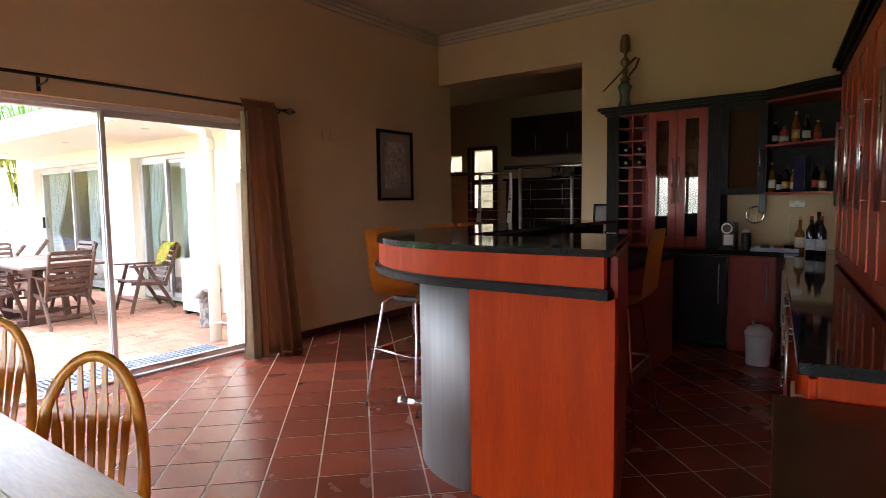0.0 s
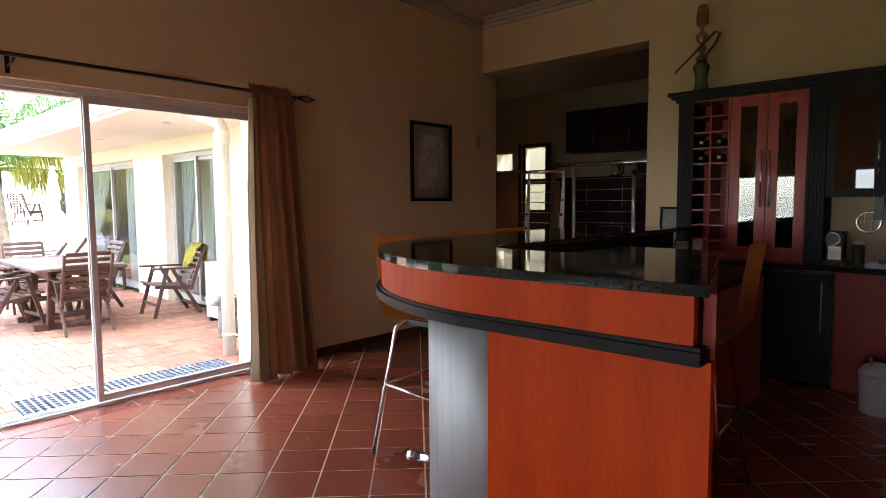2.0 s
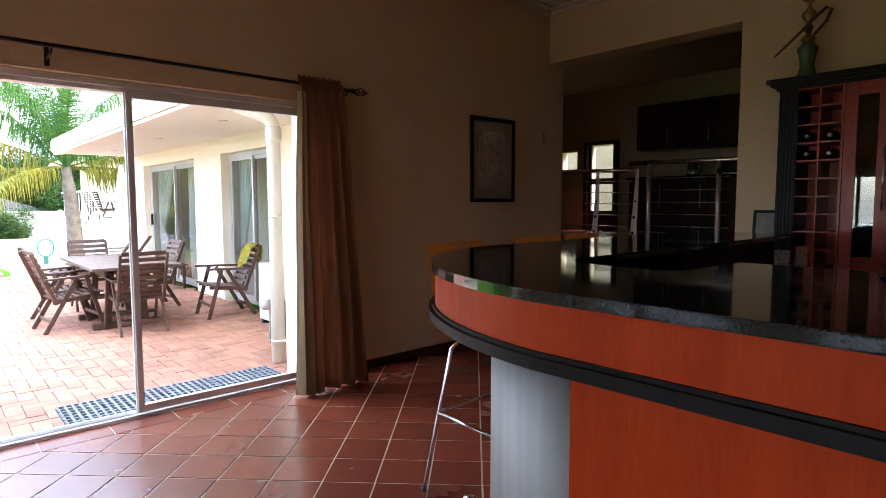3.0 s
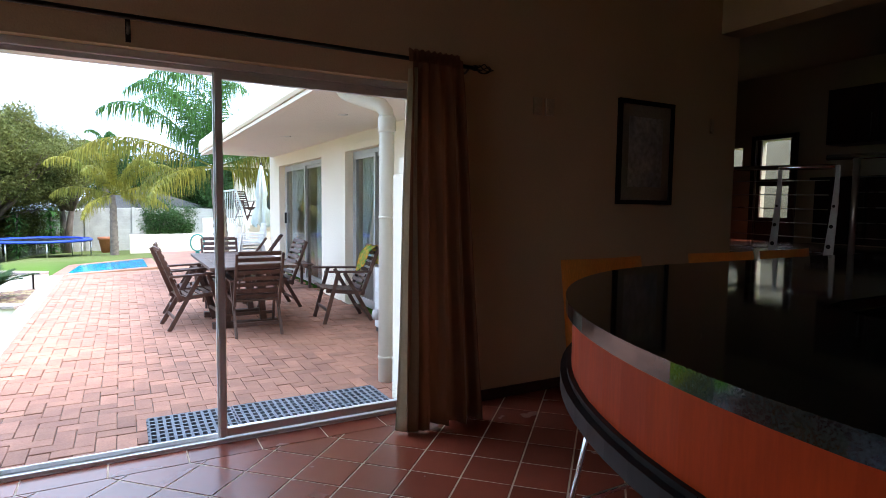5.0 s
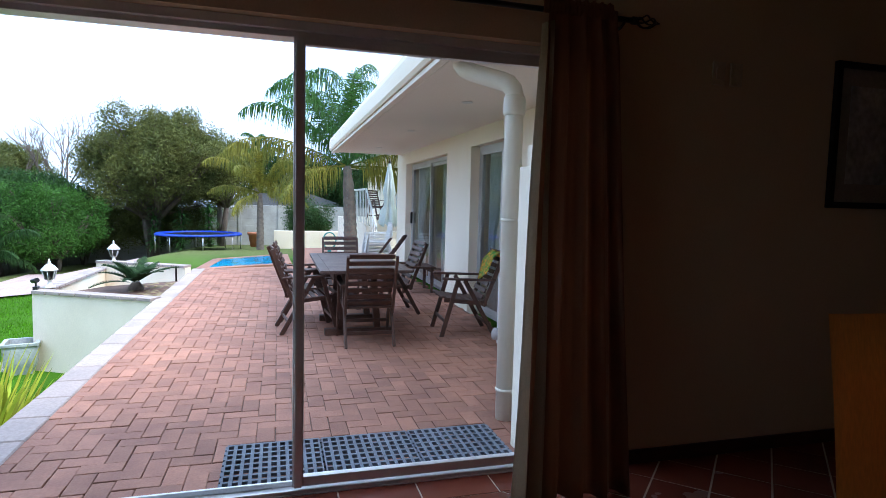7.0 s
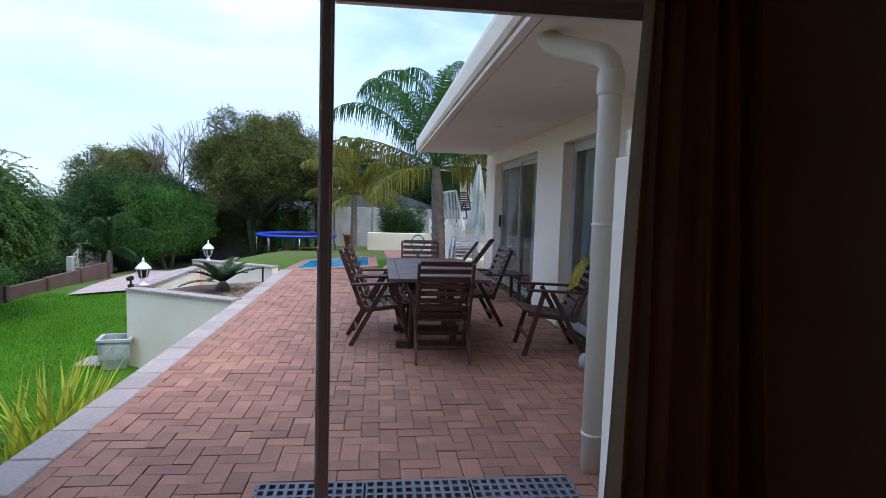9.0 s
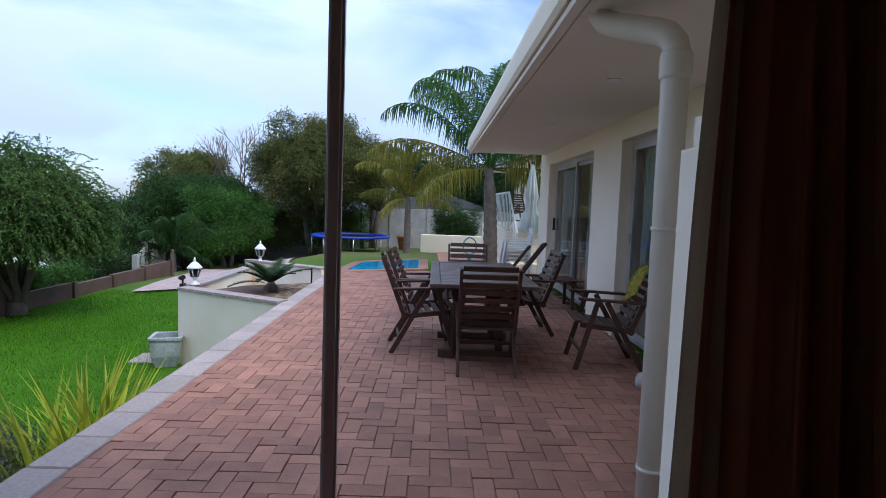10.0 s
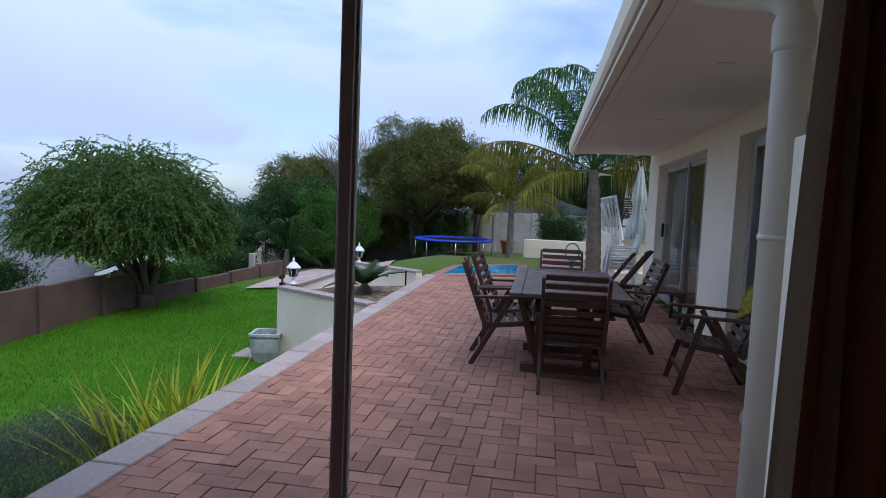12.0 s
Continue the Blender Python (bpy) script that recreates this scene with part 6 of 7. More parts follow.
def palm(name, label, base, height, lean, fronds, length, seed, m1, m2, r=0.13, fine=0.010, turn=-80):
    rng = random.Random(seed)
    t = thing(name, label, "palm tree", pose(*base))
    bm = bmesh.new()
    n = 26
    pts, rs = [], []
    for i in range(n + 1):
        u = i / n
        pts.append((lean[0] * u * u, lean[1] * u * u, height * u - 0.1))
        rs.append(r * (1.15 - 0.35 * u) * (1.0 + (0.10 if i % 2 else -0.03)) * (1.0 if u < 0.88 else 0.8))
    tube(bm, pts, rs, 12)
    part("trunk", bm, PALMBARK, t)
    top = Vector(pts[-1])
    for k in range(fronds):
        V, F = [], []
        az = math.radians(turn) + 2.4 * k + rng.uniform(-0.2, 0.2)
        el = (1.60, 0.35, 1.0, 0.75, -0.05, 1.15)[k % 6] + rng.uniform(-0.12, 0.12)
        L = length * rng.uniform(0.85, 1.08) * (0.85 if el < 0.4 else 1.0)
        h = Vector((math.cos(az), math.sin(az), 0))
        side = Vector((-h.y, h.x, 0))
        rach = []
        p, a = top.copy(), el
        N = 92
        for i in range(N + 1):
            rach.append(p.copy())
            p = p + (h * math.cos(a) + Vector((0, 0, math.sin(a)))) * L / N
            a -= (max(el, 0.15) + 0.95) * 2.7 * (i / N) ** 1.7 / N
        for i in range(12, N):
            u = i / N
            ll = L * 0.25 * math.sin(math.pi * min(1, 0.16 + 0.80 * u)) ** 0.6
            d = (rach[i + 1] - rach[i]).normalized()
            nrm = side.cross(d)
            for sg in (-1, 1):
                g = ll * rng.uniform(0.8, 1.15)
                out = side * sg * rng.uniform(0.4, 0.7) + d * rng.uniform(0.3, 0.6) - nrm * rng.uniform(-0.25, 0.25)
                mid = rach[i] + out * g * 0.42 + Vector((0, 0, -g * 0.10))
                tip = rach[i] + out * g * 0.62 + Vector((0, 0, -g * rng.uniform(0.6, 0.95)))
                w = d * fine
                b = len(V)
                V += [rach[i] - w, rach[i] + w, mid + w, mid - w, tip]
                F += [(b, b + 1, b + 2, b + 3), (b + 3, b + 2, b + 4)]
        for i in range(N):
            t0 = 0.020 * (1 - i / N) + 0.004
            for w in (Vector((0, 0, t0)), side * t0):
                b = len(V)
                V += [rach[i] - w, rach[i] + w, rach[i + 1] + w, rach[i + 1] - w]
                F.append((b, b + 1, b + 2, b + 3))
        soup("frond", V, F, m2 if el < 0.45 else m1, t)
    return t


palm("palm_tree", "feather palm with drooping fronds at the terrace corner", (-15.9, 3.72, -0.15), 2.45, (-0.12, -0.10), 24, 3.5, 41, PALMG, PALMY, 0.15, 0.014)
palm("palm_tree", "shorter feather palm with a grey trunk near the fence", (-26.0, 1.33, -0.75), 2.45, (0.1, 0.0), 19, 2.7, 42, PALMY, PALMY, 0.13, 0.016)
palm("palm_tree", "young dark palm beside the lower fence", (-24.5, -7.4, -1.9), 1.3, (0, 0), 14, 1.9, 43, DEEP, DEEP, 0.12, 0.016)
palm("palm_tree", "distant palm crown behind the tall tree", (-36, 0.9, -1.0), 4.6, (0, 0), 15, 2.0, 44, PALMG, DEEP, 0.15, 0.02)


def rosette(name, label, m, n, length, width, material, seed, droop, stack=1, rise=0.3, cat="plant", group=""):
    rng = random.Random(seed)
    t = thing(name, label, cat, m, group=group)
    V, F = [], []
    for s in range(stack):
        for k in range(n):
            az, el = rng.uniform(0, 6.28), rng.uniform(0.35, 1.35) if stack > 1 else rng.uniform(1.0, 1.5)
            L = length * rng.uniform(0.7, 1.1)
            h = Vector((math.cos(az), math.sin(az), 0))
            side = Vector((-h.y, h.x, 0)) * width
            p, a = Vector((rng.uniform(-0.03, 0.03), rng.uniform(-0.03, 0.03), s * rise)), el
            prev = None
            for i in range(6):
                w = side * (1 - (i / 5) ** 2) + side * 0.02
                b = len(V)
                V += [p - w, p + w]
                if prev is not None:
                    F.append((prev, prev + 1, b + 1, b))
                prev = b
                p = p + (h * math.cos(a) + Vector((0, 0, math.sin(a)))) * L / 5
                a -= droop / 5
    soup("leaves", V, F, material, t)
    if stack > 1:
        bm = bmesh.new()
        tube(bm, [(0, 0, -0.3), (0, 0, stack * rise)], 0.06, 8)
        part("stem", bm, BARK, t)
    return t


for x, y, z, s, sd in ((-29.6, -3.2, -0.95, 9, 51), (-29.6, -2.1, -0.95, 7, 52), (-29.6, -0.95, -0.95, 8, 53), (-29.5, -9.8, -2.4, 6, 54)):
    rosette("yucca", "tall yucca with stacked sword leaves by the fence", pose(x, y, z), 46, 0.62, 0.028, YUCCA, sd, 1.9, s, 0.25, group="yuccas")
rosette("strap_plant", "clump of yellow green strap leaves below the patio", pose(-7.05, -0.30, -1.19), 70, 1.28, 0.027, STRAP, 61, 0.45, cat="plant", group="strap plants")
rosette("strap_plant", "clump of yellow green strap leaves below the patio", pose(-6.65, -0.35, -1.19), 40, 1.25, 0.022, STRAP, 62, 0.6, cat="plant", group="strap plants")
rosette("strap_plant", "clump of yellow green strap leaves below the patio", pose(-7.40, -0.30, -1.19), 56, 1.18, 0.026, STRAP, 63, 0.45, cat="plant", group="strap plants")
lv = thing("lavender_bush", "grey green lavender bush below the patio edge", "shrub", pose(-6.35, -0.95, -1.2))
rng = random.Random(64)
V, F = [], []
for _ in range(5200):
    a, rr = rng.uniform(0, 6.28), rng.uniform(0, 1) ** 0.5
    bx, by = rr * 0.95 * math.cos(a), rr * 0.5 * math.sin(a)
    hgt = (1.02 - 0.45 * rr * rr) * rng.uniform(0.75, 1.0) + 0.06 * noise.noise(Vector((bx * 5, by * 5, 1.0)))
    p = Vector((bx * 0.97, by * 0.97, hgt * 0.45))
    d = Vector((bx * 0.15 + rng.uniform(-0.10, 0.10), by * 0.15 + rng.uniform(-0.10, 0.10), hgt * 0.5))
    for k in range(5):
        q = p + d * (0.25 + 0.16 * k)
        u = Vector((rng.uniform(-1, 1), rng.uniform(-1, 1), rng.uniform(0.2, 1.4))).normalized() * 0.042
        w = u.cross(Vector((rng.uniform(-1, 1), rng.uniform(-1, 1), 0.3))).normalized() * 0.0042
        b = len(V)
        V += [q, q + u * 0.5 + w, q + u, q + u * 0.5 - w]
        F.append((b, b + 1, b + 2, b + 3))
soup("foliage", V, F, GREYG, lv)
cy = thing("cycad", "low cycad with stiff arching fronds in the planter", "plant", pose(-11.75, -0.15, -0.13))
rng = random.Random(65)
for k in range(16):
    V, F = [], []
    az, el = 2 * math.pi * k / 16 + rng.uniform(-0.2, 0.2), rng.uniform(0.35, 1.1)
    h = Vector((math.cos(az), math.sin(az), 0))
    side = Vector((-h.y, h.x, 0))
    p, a, L, N = Vector((0, 0, 0.10)), el, rng.uniform(0.55, 0.72), 26
    for i in range(N):
        d = (h * math.cos(a) + Vector((0, 0, math.sin(a))))
        if i > 3:
            ll = 0.14 * math.sin(math.pi * (0.12 + 0.85 * i / N))
            for sg in (-1, 1):
                b = len(V)
                V += [p - d * 0.018, p + d * 0.018, p + side * sg * ll + d * ll * 0.5 + Vector((0, 0, 0.02))]
                F.append((b, b + 1, b + 2))
        b = len(V)
        q = p + d * L / N
        V += [p - side * 0.006, p + side * 0.006, q + side * 0.006, q - side * 0.006]
        F.append((b, b + 1, b + 2, b + 3))
        p = q
        a -= 0.8 / N
    soup("frond", V, F, CYCAD, cy)
bm = bmesh.new()
lathe(bm, [(0.10, -0.05), (0.12, 0.05), (0.05, 0.14)], 10)
part("trunk", bm, PALMBARK, cy)

# lawn blades
rng = np.random.default_rng(4)
N = 70000
gx = -4.8 - 13.2 * rng.random(N) ** 0.8
gy = 0.35 - 6.5 * rng.random(N)
keep = ~((gx < -10.3) & (gy > -1.45))
gx, gy = gx[keep], gy[keep]
V, F = [], []
for x, y, a, hh, lx, ly in zip(gx, gy, rng.random(len(gx)) * 6.28, 0.02 + 0.03 * rng.random(len(gx)), rng.normal(0, 0.012, len(gx)), rng.normal(0, 0.012, len(gx))):
    z = ground_z(x, y)
    dx, dy = 0.006 * math.cos(a), 0.006 * math.sin(a)
    b = len(V)
    V += [(x - dx, y - dy, z), (x + dx, y + dy, z), (x + lx, y + ly, z + hh)]
    F.append((b, b + 1, b + 2))
tagged(soup("lawn_grass", V, F, BLADE, None, "short bright green lawn grass", "stuff"), category="grass")

# ---- boundary walls and fence ----
VIBR = mat("brown_garden_wall", (0.125, 0.072, 0.050), (0.085, 0.050, 0.036), rough=0.9, scale=2, bscale=40, bump=0.2)
bw = thing("boundary_wall", "long brown plastered boundary wall stepping down the slope", "wall", kind="structure")
for i in range(10):
    x0, x1 = -4.5 - 1.75 * i, -6.25 - 1.75 * i
    zt = (-0.36, -0.36, -0.36, -0.37, -0.40, -0.50, -0.88, -0.93, -0.90, -0.86)[i]
    bm = bmesh.new()
    y0, y1 = [-6.40 + 0.14 * max(0.0, x + 14.5) for x in (x0, x1)]
    run(bm, (x0, y0), (x1 + 0.03, y1), 0.12, -2.6, zt, 0.006)
    part("wall_panel", bm, VIBR, bw)
    part("post", B((x1 - 0.055, y1 + 0.055, -2.6, x1 + 0.055, y1 + 0.12, zt + 0.015)), VIBR, bw)
pf = thing("panel_fence", "precast concrete panel fence round the garden", "fence", kind="structure")
fx = [(-20.5, -6.75), (-24, -8.2), (-28, -9.6), (-32.6, -9.9)] + [(-32.9, -9.6 + 1.95 * i) for i in range(10)]
for i, ((x0, y0), (x1, y1)) in enumerate(zip(fx, fx[1:])):
    zg = min(ground_z(x0, y0), ground_z(x1, y1), -0.95 - 0.07 * max(0, 8 - i))
    zt = 1.02 - (0.11 * max(0, 9 - i)) if i >= 3 else -0.35 - 0.12 * (2 - i)
    kslab = 6
    for k in range(kslab):
        za = zg + (zt - zg) * k / kslab
        bm = bmesh.new()
        beam(bm, (x0, y0, za + (zt - zg) / kslab / 2), (x1, y1, za + (zt - zg) / kslab / 2), 0.05, (zt - zg) / kslab - 0.0005, bev=0.012)
        part("slab", bm, CONC, pf)
    part("post", B((x0 - 0.08, y0 - 0.08, zg, x0 + 0.08, y0 + 0.08, zt + 0.05), bev=0.01), CONC, pf)

# ---- trampoline ----
tr = thing("trampoline", "round trampoline with a blue safety pad", "trampoline", pose(-26.5, -1.0, ground_z(-26.5, -1.0)))
BLUE = mat("blue_vinyl_pad", (0.012, 0.06, 0.50), (0.010, 0.045, 0.40), rough=0.45, scale=3, fine=0.06)
R = 1.62
bm = bmesh.new()
lathe(bm, [(R - 0.02, 0.60), (R, 0.57), (R, 0.63), (R - 0.06, 0.66), (R - 0.30, 0.65), (R - 0.30, 0.61)], 40)
part("pad", bm, BLUE, tr)
bm = bmesh.new()
lathe(bm, [(R - 0.29, 0.60), (R - 0.29, 0.615)], 40)
part("jumping_mat", bm, BLACKP, tr)
for k in range(8):
    a = math.pi / 4 * k + 0.2
    bm = bmesh.new()
    tube(bm, [(R * 0.97 * math.cos(a), R * 0.97 * math.sin(a), 0.6), (R * 0.97 * math.cos(a), R * 0.97 * math.sin(a), -0.1)], 0.025, 8)
    part("leg", bm, SATIN, tr)

# ---- low white wall, terracotta pot, hose ----
solid("low_wall", B((-27.6, 1.85, -1.2, -27.3, 6.5, 0.02), bev=0.02), CREAMWALL, "low cream plastered wall with soil behind", "wall", kind="structure")
tp = thing("terracotta_pot", "tall terracotta pot by the far fence", "plant pot", pose(-29.8, 1.0, -0.85))
bm = bmesh.new()
lathe(bm, [(0.20, 0), (0.30, 0.55), (0.34, 0.56), (0.34, 0.66), (0.26, 0.66)], 16)
part("pot_body", bm, mat("terracotta", (0.42, 0.15, 0.07), rough=0.8), tp)
hr = thing("hose_coil", "coiled teal garden hose hanging by the wall", "hose", pose(-17.6, 3.35, 0.28))
bm = bmesh.new()
for k in range(3):
    tube(bm, [(0.02 * k, 0.17 * math.cos(a), 0.22 * math.sin(a)) for a in [6.283 * i / 20 for i in range(21)]], 0.018, 6, cap=False)
box(bm, -0.02, -0.05, -0.4, 0.02, 0.05, -0.2)
part("coil", bm, mat("teal_hose", (0.05, 0.30, 0.27), rough=0.5), hr)

# ---- upper house, steps, rail, umbrella ----
up = thing("upper_house", "white upper house wing with eave and gutter", "house", kind="structure")
part("wall", B((-24.5, 5.4, -0.8, -15.6, 5.65, 2.55), (-24.5, 5.65, -0.8, -24.25, 9, 2.55), (-15.85, 5.65, -0.8, -15.6, 9, 2.55)), WHITEWALL, up)
part("roof", B((-25.0, 4.55, 2.62, -15.0, 9.3, 2.78), bev=0.02), WHITEWALL, up)
bm = bmesh.new()
tube(bm, [(-25, 4.5, 2.62), (-15, 4.5, 2.62)], 0.06, 8)
part("gutter", bm, WHITE, up)
ww = part("window", B((-18.6, 5.37, 0.95, -17.2, 5.41, 2.25)), WHITE, up)
part("pane", B((-18.5, 5.36, 1.05, -17.95, 5.368, 2.15), (-17.85, 5.36, 1.05, -17.3, 5.368, 2.15)), mat("dark_window", (0.05, 0.07, 0.07), rough=0.05), ww)
st = thing("garden_steps", "white plastered steps up to the upper terrace", "steps", kind="structure")
for i in range(5):
    part("step", B((-15.0 - 0.32 * i - 0.32, 4.3, -0.5, -15.0 - 0.32 * i - 0.001, 5.38, -0.06 + 0.17 * (i + 1)), bev=0.01), CREAMWALL, st)
part("terrace_block", B((-23.5, 4.15, -0.8, -16.62, 5.38, 0.79), bev=0.01), WHITEWALL, st)
part("side_wall", B((-16.6, 4.12, -0.5, -14.9, 4.28, 0.10), (-16.6, 4.12, 0.10, -15.5, 4.28, 0.45), (-16.6, 4.12, 0.45, -16.05, 4.28, 0.75)), WHITEWALL, st)
rl = thing("stair_rail", "white tubular stair railing with thin balusters", "railing")
bm = bmesh.new()
tube(bm, [(-15.0, 4.2, 0.75), (-16.7, 4.2, 1.68), (-20.5, 4.2, 1.68)], 0.025, 8)
part("handrail", bm, WHITE, rl)
for i in range(18):
    x = -15.05 - 0.30 * i
    zt = 0.75 + (-15.0 - x) / 1.7 * 0.93 if x > -16.7 else 1.68
    zb = 0.10 if x > -15.5 else 0.45 if x > -16.05 else 0.75
    bm = bmesh.new()
    tube(bm, [(x, 4.2, zb), (x, 4.2, zt)], 0.011, 6)
    part("baluster", bm, WHITE, rl)
um = thing("umbrella", "closed pale green garden umbrella on a dark pole", "umbrella", pose(-14.35, 4.36, -0.1))
bm = bmesh.new()
tube(bm, [(0, 0, 0), (0, 0, 2.35)], 0.022, 8)
part("pole", bm, IRON, um)
bm = bmesh.new()
nv, nu = 14, 40
rows = []
for j in range(nv + 1):
    v = j / nv
    r = 0.02 + 0.17 * (1 - v) ** 0.8 * (0.62 if 0.25 < v < 0.45 else 1.0)
    rows.append([bm.verts.new((r * (1 + 0.28 * math.sin(8 * a)) * math.cos(a), r * (1 + 0.28 * math.sin(8 * a)) * math.sin(a), 0.95 + 1.35 * v + 0.05 * math.sin(8 * a) * (1 - v))) for a in [6.283 * i / nu for i in range(nu)]])
for a, b in zip(rows, rows[1:]):
    for i in range(nu):
        bm.faces.new((a[i], a[(i + 1) % nu], b[(i + 1) % nu], b[i])).smooth = True
part("canopy", bm, mat("pale_green_canvas", (0.62, 0.68, 0.64), (0.50, 0.57, 0.54), rough=0.85, bscale=120), um)
bm = bmesh.new()
lathe(bm, [(0.26, 0), (0.26, 0.05), (0.05, 0.09), (0.04, 0.25)], 18)
part("base", bm, CONC, um)

# ---- neighbours and distance ----
def cottage(name, label, x0, y0, x1, y1, z0, z1, ridge, wallm, roofm):
    h = thing(name, label, "house")
    part("wall", B((x0, y0, z0, x1, y1, z1)), wallm, h)
    bm = bmesh.new()
    ym = (y0 + y1) / 2
    vs = [bm.verts.new(p) for p in ((x0 - 0.4, y0 - 0.5, z1), (x1 + 0.4, y0 - 0.5, z1), (x1 + 0.4, y1 + 0.5, z1), (x0 - 0.4, y1 + 0.5, z1), (x0 - 0.4, ym, ridge), (x1 + 0.4, ym, ridge))]
    for f in ((0, 1, 5, 4), (2, 3, 4, 5), (1, 2, 5), (3, 0, 4), (0, 3, 2, 1)):
        bm.faces.new([vs[i] for i in f])
    part("roof", bm, roofm, h)
    part("barge_board", B((x0 - 0.45, y0 - 0.5, z1 - 0.12, x0 - 0.401, y1 + 0.5, z1), (x1 + 0.401, y0 - 0.5, z1 - 0.12, x1 + 0.45, y1 + 0.5, z1)), WHITE, h)
    for k in range(3):
        xx = x0 + (x1 - x0) * (k + 0.5) / 3
        part("window", B((xx - 0.5, y1, z0 + 0.9, xx + 0.5, y1 + 0.04, z0 + 2.0)), mat("far_window", (0.05, 0.06, 0.07), rough=0.1), h)
    return h


RED = mat("red_brick_far", (0.25, 0.085, 0.05), (0.18, 0.06, 0.04), rough=0.85, scale=2)
GREYR = mat("grey_tile_roof", (0.15, 0.145, 0.14), (0.10, 0.10, 0.10), rough=0.8, scale=3, bscale=12, stretch=(1, 6, 6))
nb = thing("neighbour_house", "red brick neighbouring house with white barge boards", "house")
bm = bmesh.new()
gable = [(-21.6, -12.9, -4.6), (-21.6, -8.6, -4.6), (-21.6, -8.6, -1.65), (-21.6, -10.75, -0.85), (-21.6, -12.9, -1.65)]
fr_, bk_ = [bm.verts.new(p) for p in gable], [bm.verts.new((-27.0, p[1], p[2])) for p in gable]
bm.faces.new(fr_)
bm.faces.new(bk_[::-1])
for i in range(5):
    bm.faces.new((fr_[i], bk_[i], bk_[(i + 1) % 5], fr_[(i + 1) % 5]))
part("wall", bm, RED, nb)
for sy in (-1, 1):
    bm = bmesh.new()
    vs = [bm.verts.new(p) for p in ((-21.3, -10.75, -0.76), (-27.2, -10.75, -0.76), (-27.2, -10.75 + sy * 2.5, -1.70), (-21.3, -10.75 + sy * 2.5, -1.70))]
    f = bm.faces.new(vs)
    bmesh.ops.solidify(bm, geom=[f], thickness=0.06)
    part("roof", bm, GREYR, nb)
    bm = bmesh.new()
    beam(bm, (-21.27, -10.75, -0.82), (-21.27, -10.75 + sy * 2.5, -1.76), 0.04, 0.15)
    part("barge_board", bm, WHITE, nb)
cottage("neighbour_house", "neighbouring house with a long grey tiled roof", -24, -21.5, -11, -15.2, -7.6, -2.6, -0.95, RED, GREYR)
cottage("neighbour_house", "grey roofed house further down the slope", -38, -40, -24, -32, -10.6, -5.6, -3.2, RED, GREYR)
cottage("neighbour_house", "grey roofed house behind the far fence", -41, -0.5, -36, 5.5, -1.6, 1.0, 2.1, CONC, GREYR)
# the haze of distance is mixed into the hills' base colour
HILL = mat("haze_tinted_hills", (0.20, 0.25, 0.28), (0.26, 0.31, 0.34), rough=0.95, scale=0.02, bscale=0.2)
bm = bmesh.new()
pv = None
for i in range(61):
    a = math.pi * (0.55 + 0.75 * i / 60)
    d = 1500
    x, y = d * math.cos(a), d * math.sin(a)
    zt = -12 + 9 * noise.noise(Vector((i * 0.21, 3.1, 0))) + 5 * noise.noise(Vector((i * 0.6, 1.1, 0)))
    cur_v = (bm.verts.new((x, y, -120)), bm.verts.new((x, y, zt)), bm.verts.new((x * 1.3, y * 1.3, zt - 40)))
    if pv:
        for k in range(2):
            bm.faces.new((pv[k], cur_v[k], cur_v[k + 1], pv[k + 1])).smooth = True
    pv = cur_v
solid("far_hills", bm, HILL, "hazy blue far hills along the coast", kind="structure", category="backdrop")


